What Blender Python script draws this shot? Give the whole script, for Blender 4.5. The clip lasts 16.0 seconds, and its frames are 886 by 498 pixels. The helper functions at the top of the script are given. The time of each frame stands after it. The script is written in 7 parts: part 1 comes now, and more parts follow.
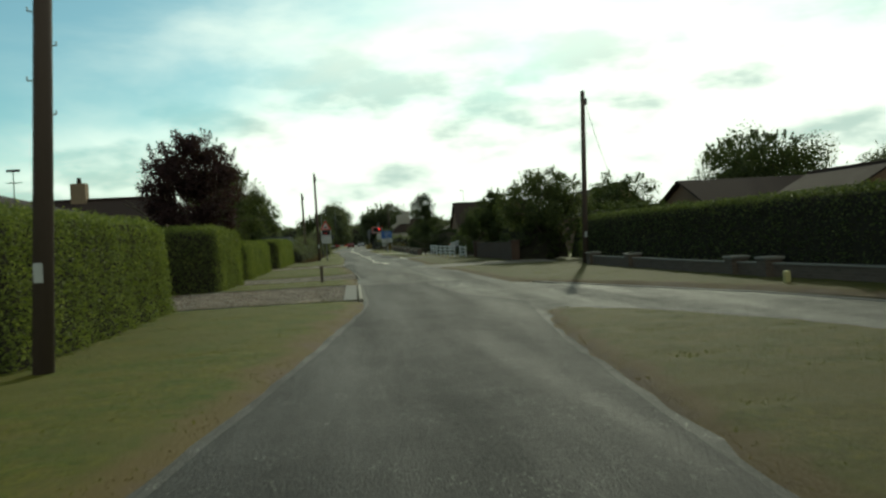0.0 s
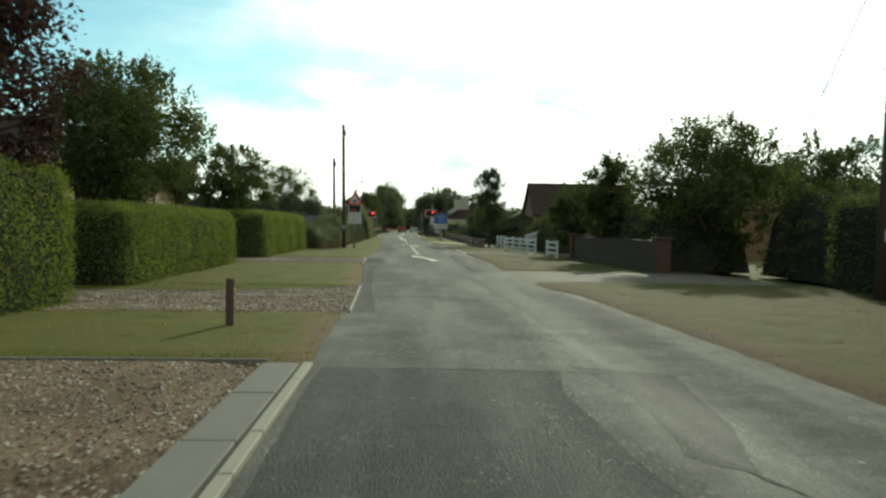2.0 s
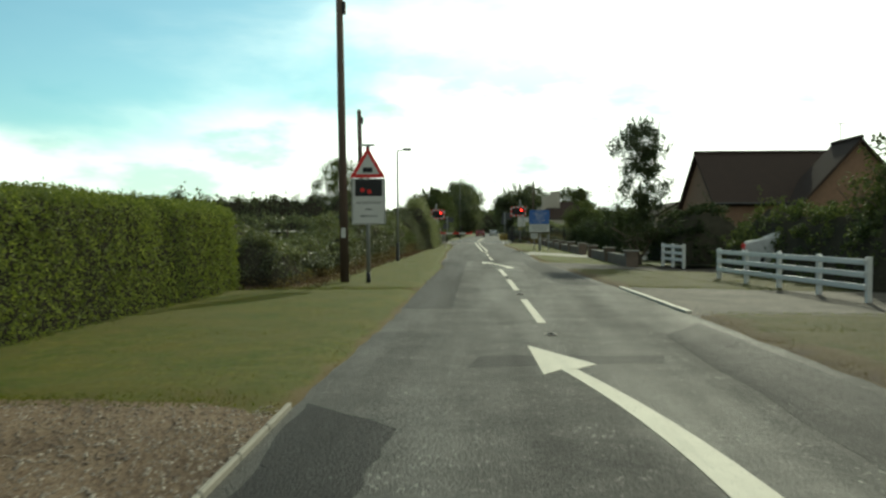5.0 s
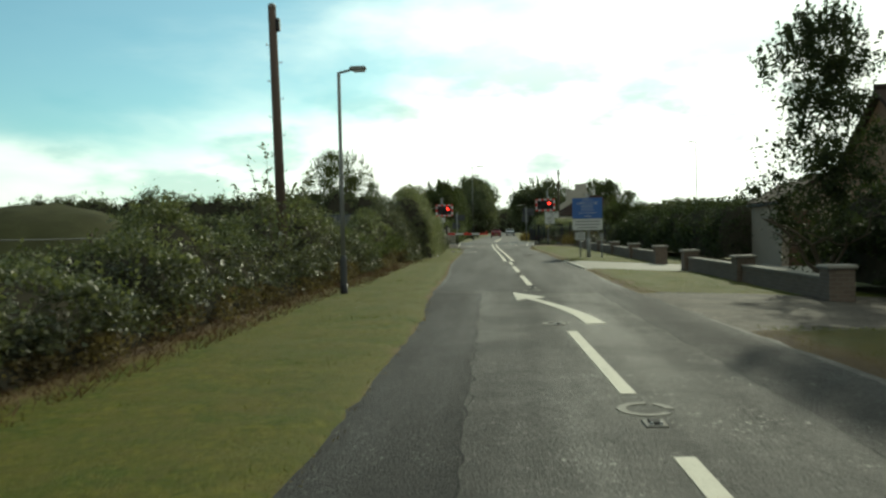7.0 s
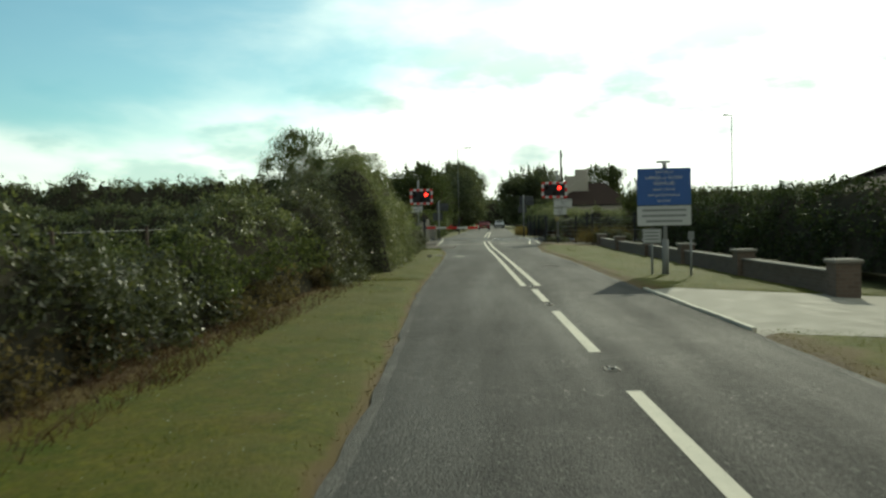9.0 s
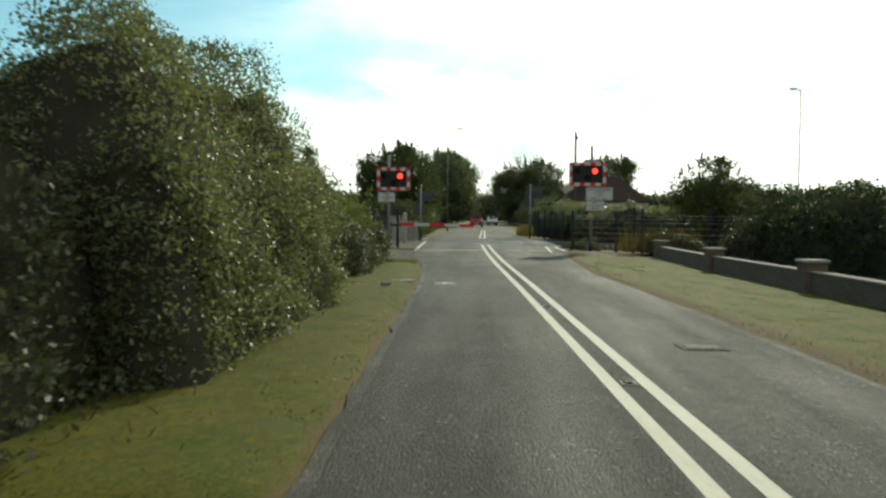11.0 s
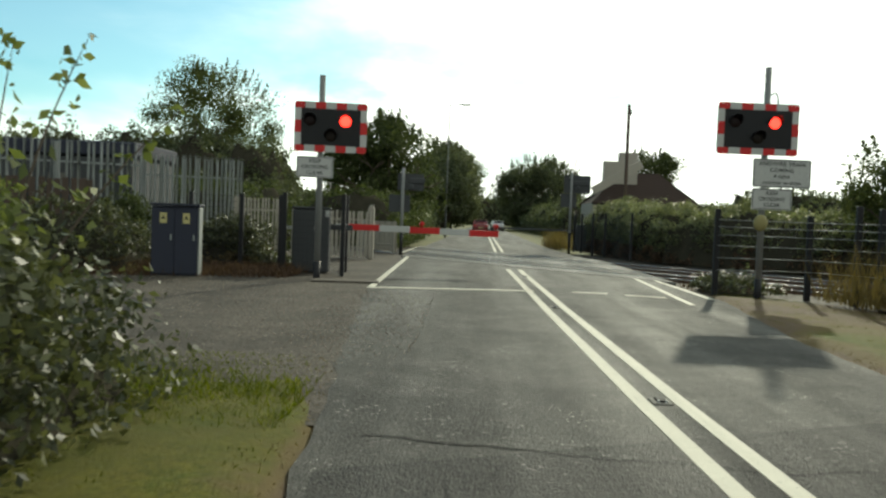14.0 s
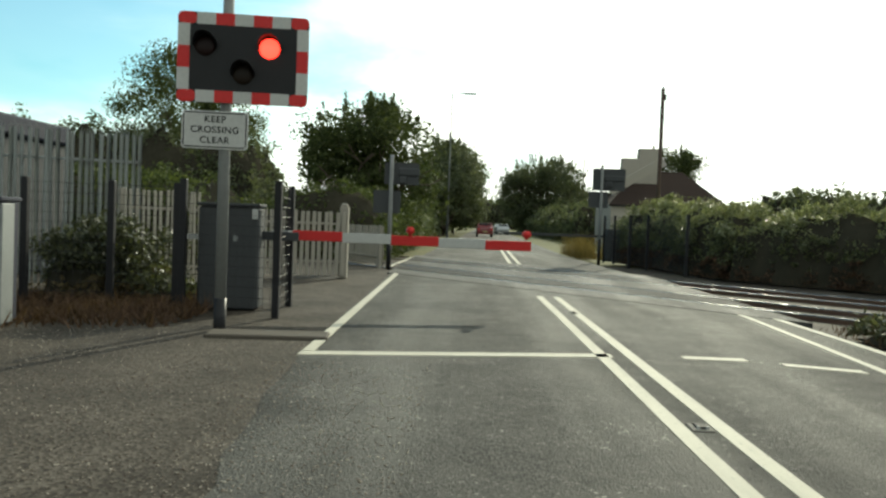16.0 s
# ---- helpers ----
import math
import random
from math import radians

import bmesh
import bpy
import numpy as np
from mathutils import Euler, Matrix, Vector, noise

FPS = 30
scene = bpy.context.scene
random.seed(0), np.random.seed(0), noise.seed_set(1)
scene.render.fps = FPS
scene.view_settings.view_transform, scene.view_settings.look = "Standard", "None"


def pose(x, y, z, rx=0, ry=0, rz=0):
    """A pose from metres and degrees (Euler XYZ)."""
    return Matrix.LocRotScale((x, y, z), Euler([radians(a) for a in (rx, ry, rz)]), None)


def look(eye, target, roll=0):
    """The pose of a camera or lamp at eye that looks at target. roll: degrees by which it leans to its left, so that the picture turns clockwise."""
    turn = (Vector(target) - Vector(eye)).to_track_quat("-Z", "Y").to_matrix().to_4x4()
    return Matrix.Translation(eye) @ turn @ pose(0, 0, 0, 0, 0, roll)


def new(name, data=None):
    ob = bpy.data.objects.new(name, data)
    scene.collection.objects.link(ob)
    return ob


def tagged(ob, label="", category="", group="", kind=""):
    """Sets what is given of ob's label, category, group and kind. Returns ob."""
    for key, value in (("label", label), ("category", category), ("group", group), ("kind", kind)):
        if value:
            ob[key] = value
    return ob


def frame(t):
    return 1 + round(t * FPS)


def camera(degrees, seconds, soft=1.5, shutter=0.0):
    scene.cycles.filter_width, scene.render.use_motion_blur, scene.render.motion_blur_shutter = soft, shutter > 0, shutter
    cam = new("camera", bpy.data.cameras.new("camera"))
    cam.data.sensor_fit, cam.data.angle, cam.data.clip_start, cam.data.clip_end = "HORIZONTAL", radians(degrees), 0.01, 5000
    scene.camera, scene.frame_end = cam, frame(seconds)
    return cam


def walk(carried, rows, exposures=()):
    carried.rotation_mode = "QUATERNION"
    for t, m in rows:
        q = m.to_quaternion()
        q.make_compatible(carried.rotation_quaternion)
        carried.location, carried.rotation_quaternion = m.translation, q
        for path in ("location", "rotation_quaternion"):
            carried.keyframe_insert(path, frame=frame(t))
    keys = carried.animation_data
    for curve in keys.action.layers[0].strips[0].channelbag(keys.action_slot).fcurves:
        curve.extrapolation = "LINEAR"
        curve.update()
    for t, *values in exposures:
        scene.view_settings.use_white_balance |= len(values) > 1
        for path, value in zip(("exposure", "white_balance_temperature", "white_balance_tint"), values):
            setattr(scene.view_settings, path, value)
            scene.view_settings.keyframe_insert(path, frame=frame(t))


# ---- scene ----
cam = camera(56.4, 16.0, soft=2.5, shutter=0.14)
PATH = [
    (0, (-1.882, 9.72, 1.44), (-1.651, 11.707, 1.413), -3.0),
    (0.5, (-1.486, 14.631, 1.399), (-1.265, 16.618, 1.367), -2.4),
    (1, (-1.101, 19.728, 1.404), (-0.909, 21.718, 1.364), -1.4),
    (1.5, (-0.882, 24.657, 1.36), (-0.727, 26.651, 1.313), 0.2),
    (2, (-0.683, 29.553, 1.305), (-0.585, 31.55, 1.254), 0.8),
    (2.5, (-0.674, 34.236, 1.339), (-0.627, 36.234, 1.279), 1.3),
    (3, (-0.564, 39.182, 1.279), (-0.567, 41.181, 1.216), -0.1),
    (3.5, (-0.575, 43.994, 1.26), (-0.612, 45.993, 1.207), 0.0),
    (4, (-0.676, 48.95, 1.252), (-0.74, 50.948, 1.191), -0.3),
    (4.5, (-0.745, 53.622, 1.316), (-0.829, 55.62, 1.271), -0.0),
    (7, (-1.069, 75.606, 1.303), (-1.194, 77.602, 1.26), -1.3),
    (7.5, (-1.214, 79.819, 1.316), (-1.334, 81.815, 1.267), -0.9),
    (8, (-1.302, 84.163, 1.345), (-1.416, 86.159, 1.289), -0.9),
    (8.5, (-1.434, 88.039, 1.41), (-1.534, 90.035, 1.354), -1.1),
    (9, (-1.557, 92.173, 1.403), (-1.646, 94.17, 1.338), -1.1),
    (11.5, (-2.001, 112.42, 1.399), (-2.058, 114.417, 1.321), 0.8),
    (12, (-2.037, 116.164, 1.366), (-2.094, 118.162, 1.293), 1.0),
    (12.5, (-2.119, 119.446, 1.323), (-2.172, 121.444, 1.249), 1.0),
    (13, (-2.241, 122.548, 1.312), (-2.29, 124.546, 1.24), 1.2),
    (13.5, (-2.345, 125.312, 1.298), (-2.397, 127.31, 1.228), 1.7),
    (14, (-2.44, 127.913, 1.28), (-2.493, 129.911, 1.21), 2.2),
    (14.5, (-2.497, 130.113, 1.28), (-2.554, 132.111, 1.212), 2.4),
    (15, (-2.551, 132.185, 1.292), (-2.61, 134.183, 1.223), 2.5),
    (15.5, (-2.605, 133.768, 1.293), (-2.663, 135.766, 1.227), 2.4),
    (16, (-2.632, 135.101, 1.3), (-2.689, 137.099, 1.237), 2.2),
]
walk(cam, [(t, look(eye, target, roll)) for t, eye, target, roll in PATH], [(0, -0.55, 6450, -11), (1, -0.38, 6500, -11), (2, -0.02, 6500, -10), (3, 0.0, 6500, -9), (4.5, -0.03, 6500, -9), (7, -0.2, 6500, -8), (9, -0.26, 6500, -8), (11.5, 0.05, 6500, -4), (14, 0.12, 6500, -3), (16, 0.24, 6500, -3)])

# ---- sky and sun ----
SUN_AZ, SUN_EL = radians(18.5), radians(23)   # clockwise from the road's line, above the horizon
world = bpy.data.worlds.new("sky")
scene.world = world
world.use_nodes = True
wn, wl = world.node_tree.nodes, world.node_tree.links
wn.clear()


def wnode(kind, **values):
    n = wn.new(kind)
    for k, v in values.items():
        n.inputs[k].default_value = v
    return n


sky = wn.new("ShaderNodeTexSky")
sky.sky_type, sky.sun_disc = "NISHITA", False
sky.sun_elevation, sky.sun_rotation = SUN_EL, SUN_AZ
sky.air_density, sky.dust_density, sky.ozone_density = 1.0, 0.6, 2.0
coord = wn.new("ShaderNodeTexCoord")
# clouds: broad banks, thin high veil round the sun, a few grey lower puffs
squash = wnode("ShaderNodeMapping", Scale=(1.0, 1.0, 2.6), Location=(0.35, 0.0, 0.12))
wl.new(coord.outputs["Generated"], squash.inputs["Vector"])
banks = wnode("ShaderNodeTexNoise", Scale=2.3, Detail=7.0, Roughness=0.52, Distortion=0.25)
wl.new(squash.outputs[0], banks.inputs["Vector"])
# the veil thins out towards the clear side of the sky
axis = wn.new("ShaderNodeVectorMath")
axis.operation = "DOT_PRODUCT"
axis.inputs[1].default_value = Vector((-0.62, 0.5, 0.6)).normalized()   # the clear side of the sky
wl.new(coord.outputs["Generated"], axis.inputs[0])
lean = wnode("ShaderNodeMapRange", **{"From Min": 0.52, "From Max": 0.88, "To Min": 0.3, "To Max": -0.3})
wl.new(axis.outputs["Value"], lean.inputs["Value"])
total = wn.new("ShaderNodeMath")
total.operation = "ADD"
wl.new(banks.outputs[0], total.inputs[0])
wl.new(lean.outputs[0], total.inputs[1])
# pale haze lies along the horizon
height = wn.new("ShaderNodeSeparateXYZ")
wl.new(coord.outputs["Generated"], height.inputs[0])
haze = wnode("ShaderNodeMapRange", **{"From Min": 0.02, "From Max": 0.2, "To Min": 0.3, "To Max": 0.0})
haze.interpolation_type = "SMOOTHSTEP"
wl.new(height.outputs["Z"], haze.inputs["Value"])
hazy = wn.new("ShaderNodeMath")
hazy.operation = "ADD"
wl.new(total.outputs[0], hazy.inputs[0])
wl.new(haze.outputs[0], hazy.inputs[1])
cover = wnode("ShaderNodeMapRange", **{"From Min": 0.4, "From Max": 0.82, "To Min": 0.06, "To Max": 1.0})
cover.interpolation_type = "SMOOTHSTEP"
wl.new(hazy.outputs[0], cover.inputs["Value"])
# grey puffs low over the horizon
puff_map = wnode("ShaderNodeMapping", Scale=(1.0, 1.0, 2.9), Location=(1.2, 0.2, 0.0))
wl.new(coord.outputs["Generated"], puff_map.inputs["Vector"])
puffs = wnode("ShaderNodeTexNoise", Scale=6.5, Detail=6.0, Roughness=0.55)
wl.new(puff_map.outputs[0], puffs.inputs["Vector"])
grey = wnode("ShaderNodeMapRange", **{"From Min": 0.5, "From Max": 0.68, "To Min": 0.0, "To Max": 1.0})
grey.interpolation_type = "SMOOTHSTEP"
wl.new(puffs.outputs[0], grey.inputs["Value"])
tone = wn.new("ShaderNodeMix")
tone.data_type = "RGBA"
# clouds are brightest round the sun and dull behind
ahead = wn.new("ShaderNodeVectorMath")
ahead.operation = "DOT_PRODUCT"
ahead.inputs[1].default_value = (math.sin(SUN_AZ) * math.cos(SUN_EL), math.cos(SUN_AZ) * math.cos(SUN_EL), math.sin(SUN_EL))
wl.new(coord.outputs["Generated"], ahead.inputs[0])
near_sun = wnode("ShaderNodeMapRange", **{"From Min": 0.2, "From Max": 0.8, "To Min": 0.0, "To Max": 1.0})
wl.new(ahead.outputs["Value"], near_sun.inputs["Value"])
bright = wn.new("ShaderNodeMix")
bright.data_type = "RGBA"
bright.inputs["A"].default_value, bright.inputs["B"].default_value = (8.6, 8.8, 8.7, 1), (20.5, 20.2, 19.0, 1)
wl.new(near_sun.outputs[0], bright.inputs["Factor"])
wl.new(bright.outputs["Result"], tone.inputs["A"])
tone.inputs["B"].default_value = (10.4, 12.0, 11.5, 1)
low = wnode("ShaderNodeMapRange", **{"From Min": 0.15, "From Max": 0.27, "To Min": 1.0, "To Max": 0.12})
wl.new(height.outputs["Z"], low.inputs["Value"])
only_low = wn.new("ShaderNodeMath")
only_low.operation = "MULTIPLY"
wl.new(grey.outputs[0], only_low.inputs[0])
wl.new(low.outputs[0], only_low.inputs[1])
wl.new(only_low.outputs[0], tone.inputs["Factor"])
blend = wn.new("ShaderNodeMix")
blend.data_type = "RGBA"
wl.new(cover.outputs[0], blend.inputs["Factor"])
clear = wn.new("ShaderNodeMix")
clear.data_type, clear.blend_type = "RGBA", "MULTIPLY"
clear.inputs["Factor"].default_value, clear.inputs["B"].default_value = 1.0, (0.98, 1.44, 1.4, 1)
wl.new(sky.outputs[0], clear.inputs["A"])
wl.new(clear.outputs["Result"], blend.inputs["A"])
wl.new(tone.outputs["Result"], blend.inputs["B"])
back = wnode("ShaderNodeBackground", Strength=0.085)
wl.new(blend.outputs["Result"], back.inputs["Color"])
wout = wn.new("ShaderNodeOutputWorld")
wl.new(back.outputs[0], wout.inputs["Surface"])

sun_data = bpy.data.lights.new("sun", "SUN")
sun_data.energy, sun_data.angle, sun_data.color = 3.1, radians(1.0), (1.0, 0.9, 0.74)
sun = new("sun", sun_data)
to_sun = Vector((math.sin(SUN_AZ) * math.cos(SUN_EL), math.cos(SUN_AZ) * math.cos(SUN_EL), math.sin(SUN_EL)))
sun.matrix_world = look(to_sun * 400, (0, 0, 0))


# ---- materials ----
def material(name, rough=0.8, metal=0.0):
    m = bpy.data.materials.new(name)
    m.use_nodes = True
    b = m.node_tree.nodes["Principled BSDF"]
    b.inputs["Roughness"].default_value, b.inputs["Metallic"].default_value = rough, metal
    return m, m.node_tree.nodes, m.node_tree.links, b


def mnode(nodes, kind, **values):
    n = nodes.new(kind)
    for k, v in values.items():
        n.inputs[k].default_value = v
    return n


def ramp(nodes, stops):
    r = nodes.new("ShaderNodeValToRGB")
    e = r.color_ramp.elements
    while len(e) < len(stops):
        e.new(0.5)
    for slot, (p, c) in zip(e, stops):
        slot.position, slot.color = p, (*c, 1)
    return r


def mixed(nodes, links, fac, a, b, mode="MIX"):
    """A colour mix of two sockets or colours."""
    n = nodes.new("ShaderNodeMix")
    n.data_type, n.blend_type = "RGBA", mode
    for key, v in (("Factor", fac), ("A", a), ("B", b)):
        if isinstance(v, (int, float)):
            n.inputs[key].default_value = v
        elif isinstance(v, tuple):
            n.inputs[key].default_value = (*v, 1)
        else:
            links.new(v, n.inputs[key])
    return n.outputs["Result"]


def place(nodes, links, scale=(1, 1, 1)):
    g = nodes.new("ShaderNodeNewGeometry")
    m = mnode(nodes, "ShaderNodeMapping", Scale=scale)
    links.new(g.outputs["Position"], m.inputs["Vector"])
    return m.outputs[0]


def noise_of(nodes, links, where, scale, detail=4.0, rough=0.55):
    n = mnode(nodes, "ShaderNodeTexNoise", Scale=scale, Detail=detail, Roughness=rough)
    links.new(where, n.inputs["Vector"])
    return n.outputs[0]


def range_of(nodes, links, src, a, b, lo=0.0, hi=1.0):
    n = mnode(nodes, "ShaderNodeMapRange", **{"From Min": a, "From Max": b, "To Min": lo, "To Max": hi})
    links.new(src, n.inputs["Value"])
    return n.outputs[0]


def bumped(nodes, links, b, height, strength, dist):
    n = mnode(nodes, "ShaderNodeBump", Strength=strength, Distance=dist)
    links.new(height, n.inputs["Height"])
    links.new(n.outputs[0], b.inputs["Normal"])


def simple(name, colour, rough=0.7, metal=0.0, vary=0.25, scale=6.0, grain=60.0, bump=0.15, stretch=(1, 1, 1), spec=None):
    """A plain surface with blotches at one scale and grain at another."""
    m, n, l, b = material(name, rough, metal)
    p = place(n, l, stretch)
    big, fine = noise_of(n, l, p, scale), noise_of(n, l, p, grain, 3)
    dark, light = tuple(c * (1 - vary) for c in colour), tuple(min(1, c * (1 + vary)) for c in colour)
    base = mixed(n, l, big, dark, light)
    base = mixed(n, l, range_of(n, l, fine, 0.3, 0.7, 0.0, 0.5), base, tuple(c * 0.75 for c in colour))
    l.new(base, b.inputs["Base Color"])
    l.new(range_of(n, l, big, 0.3, 0.7, max(0.05, rough - 0.1), min(1, rough + 0.1)), b.inputs["Roughness"])
    if bump:
        bumped(n, l, b, fine, bump, 0.01)
    b.inputs["Specular IOR Level"].default_value = spec if spec is not None else (0.5 if metal > 0.3 or rough < 0.4 else 0.2)
    return m


def asphalt(name, base=(0.027, 0.0255, 0.0225), light=(0.08, 0.0755, 0.065), rough=0.84, wear=1.0):
    m, n, l, b = material(name, rough)
    p = place(n, l)
    chips = n.new("ShaderNodeTexVoronoi")
    chips.inputs["Scale"].default_value = 62.0
    l.new(p, chips.inputs["Vector"])
    col = mixed(n, l, range_of(n, l, chips.outputs["Color"], 0.2, 0.95), base, light)
    lane = noise_of(n, l, place(n, l, (1.1, 0.09, 1)), 1.0, 5, 0.6)      # wear drawn out along the road
    col = mixed(n, l, range_of(n, l, lane, 0.42, 0.66, 0.0, 0.55 * wear), col, tuple(c * 1.35 for c in light))
    worn = noise_of(n, l, place(n, l, (0.5, 0.05, 1)), 1.0, 4, 0.55)
    col = mixed(n, l, range_of(n, l, worn, 0.44, 0.58, 0.0, 0.45 * wear), col, tuple(c * 0.55 for c in light))
    blotch = noise_of(n, l, p, 1.3, 7, 0.72)
    col = mixed(n, l, range_of(n, l, blotch, 0.44, 0.66, 0.0, 0.55 * wear), col, tuple(c * 1.2 for c in light))
    patch = noise_of(n, l, p, 0.55, 6, 0.6)
    col = mixed(n, l, range_of(n, l, patch, 0.51, 0.64, 0.0, 0.6 * wear), col, tuple(c * 0.62 for c in base))
    cracks = n.new("ShaderNodeTexVoronoi")
    cracks.feature = "DISTANCE_TO_EDGE"
    cracks.inputs["Scale"].default_value = 0.42
    bend = mixed(n, l, 0.12, p, n.new("ShaderNodeTexNoise").outputs[1])
    l.new(bend, cracks.inputs["Vector"])
    line = range_of(n, l, cracks.outputs["Distance"], 0.0, 0.003, 0.22, 0.0)
    col = mixed(n, l, line, col, (0.02, 0.02, 0.02))
    stones = n.new("ShaderNodeTexVoronoi")           # pale chippings, brightened to paint in their sun sparkle
    stones.inputs["Scale"].default_value = 58.0
    l.new(p, stones.inputs["Vector"])
    pick = n.new("ShaderNodeSeparateColor")
    l.new(stones.outputs["Color"], pick.inputs[0])
    some = n.new("ShaderNodeMath")
    some.operation = "MULTIPLY"
    l.new(range_of(n, l, pick.outputs[0], 0.955, 0.985), some.inputs[0])
    l.new(range_of(n, l, blotch, 0.44, 0.62, 0.0, 1.0), some.inputs[1])
    col = mixed(n, l, some.outputs[0], col, tuple(c * 3.6 for c in light))
    l.new(col, b.inputs["Base Color"])
    l.new(range_of(n, l, lane, 0.35, 0.7, rough + 0.06, rough - 0.14), b.inputs["Roughness"])
    b.inputs["Specular IOR Level"].default_value = 0.25 if wear > 0.9 else 0.2
    grit = noise_of(n, l, p, 120.0, 2)
    both = n.new("ShaderNodeMath")
    both.operation = "ADD"
    l.new(grit, both.inputs[0])
    l.new(chips.outputs["Distance"], both.inputs[1])
    bumped(n, l, b, both.outputs[0], 0.8, 0.01)
    return m


def turf(name, lush, dull, dry, soil):
    """Mown grass: the mesh attribute 'dry' (0 to 1) tells where it is worn to straw and soil."""
    m, n, l, b = material(name, 0.9)
    p = place(n, l)
    col = mixed(n, l, range_of(n, l, noise_of(n, l, p, 1.1, 5, 0.6), 0.38, 0.64), dull, lush)
    col = mixed(n, l, range_of(n, l, noise_of(n, l, p, 26.0, 3), 0.35, 0.7, 0, 0.75), col, tuple(c * 0.4 for c in lush))
    col = mixed(n, l, range_of(n, l, noise_of(n, l, p, 9.0, 4, 0.6), 0.5, 0.7, 0, 0.5), col, tuple(c * 1.35 for c in dull))
    col = mixed(n, l, range_of(n, l, noise_of(n, l, p, 5.5, 4, 0.7), 0.44, 0.64, 0, 0.5), col, tuple(0.42 * (c + d) for c, d in zip(dull, dry)))
    col = mixed(n, l, range_of(n, l, noise_of(n, l, p, 0.35, 4, 0.6), 0.46, 0.64, 0, 0.7), col, tuple(0.5 * (c + d) for c, d in zip(lush, dry)))
    attr = n.new("ShaderNodeAttribute")
    attr.attribute_name = "dry"
    worn = n.new("ShaderNodeMath")
    worn.operation = "ADD"
    l.new(attr.outputs["Fac"], worn.inputs[0])
    l.new(range_of(n, l, noise_of(n, l, p, 0.8, 6, 0.65), 0.3, 0.75, -0.36, 0.44), worn.inputs[1])
    col = mixed(n, l, range_of(n, l, worn.outputs[0], 0.25, 0.6, 0.0, 0.9), col, dry)
    col = mixed(n, l, range_of(n, l, worn.outputs[0], 0.72, 1.05, 0.0, 0.85), col, soil)
    l.new(col, b.inputs["Base Color"])
    b.inputs["Specular IOR Level"].default_value = 0.15
    bumped(n, l, b, noise_of(n, l, p, 42.0, 4, 0.7), 0.7, 0.02)
    return m


def leafy(name, dark, light, glow=0.45, rough=0.65, gloss=0.1):
    """Leaves: colour differs from leaf to leaf; light shines through them."""
    m, n, l, b = material(name, rough)
    g = n.new("ShaderNodeNewGeometry")
    r = ramp(n, [(0.0, dark), (0.65, tuple((x + y) / 2 for x, y in zip(dark, light))), (1.0, light)])
    l.new(g.outputs["Random Per Island"], r.inputs[0])
    col = mixed(n, l, range_of(n, l, noise_of(n, l, place(n, l), 1.7, 4), 0.38, 0.66, 0, 0.6), r.outputs[0], tuple(c * 0.8 for c in dark))
    l.new(col, b.inputs["Base Color"])
    b.inputs["Specular IOR Level"].default_value = gloss
    t = n.new("ShaderNodeBsdfTranslucent")
    l.new(mixed(n, l, 1.0, col, (1.0, 1.05, 0.55), "MULTIPLY"), t.inputs["Color"])
    s = n.new("ShaderNodeMixShader")
    s.inputs[0].default_value = glow
    l.new(b.outputs[0], s.inputs[1])
    l.new(t.outputs[0], s.inputs[2])
    l.new(s.outputs[0], n["Material Output"].inputs["Surface"])
    return m


def gravelly(name, colours, scale=38.0, relief=0.8, blotch=0.9):
    m, n, l, b = material(name, 0.85)
    p = place(n, l)
    v = n.new("ShaderNodeTexVoronoi")
    v.inputs["Scale"].default_value = scale
    l.new(p, v.inputs["Vector"])
    sep = n.new("ShaderNodeSeparateColor")
    l.new(v.outputs["Color"], sep.inputs[0])
    r = ramp(n, [(i / (len(colours) - 1), c) for i, c in enumerate(colours)])
    l.new(sep.outputs[0], r.inputs[0])
    col = mixed(n, l, range_of(n, l, noise_of(n, l, p, blotch, 6, 0.65), 0.42, 0.66, 0, 0.7), r.outputs[0], tuple(c * 0.75 for c in colours[0]))
    l.new(col, b.inputs["Base Color"])
    b.inputs["Specular IOR Level"].default_value = 0.12
    bumped(n, l, b, v.outputs["Distance"], relief, 0.015)
    return m


def worn_paint(name, colour, cover):
    """Thermoplastic road paint, dirty and worn through in flecks."""
    m, n, l, b = material(name, 0.75)
    p = place(n, l)
    col = mixed(n, l, noise_of(n, l, p, 4.0, 5), tuple(c * 0.78 for c in colour), colour)
    col = mixed(n, l, range_of(n, l, noise_of(n, l, place(n, l, (9, 0.8, 1)), 1.0, 4), 0.45, 0.75, 0, 0.4), col, tuple(c * 0.55 for c in colour))
    col = mixed(n, l, range_of(n, l, noise_of(n, l, p, 38.0, 5, 0.7), cover, cover + 0.06, 0, 0.85), col, (0.06, 0.057, 0.05))
    l.new(col, b.inputs["Base Color"])
    b.inputs["Specular IOR Level"].default_value = 0.2
    bumped(n, l, b, noise_of(n, l, p, 45.0, 3), 0.3, 0.01)
    return m


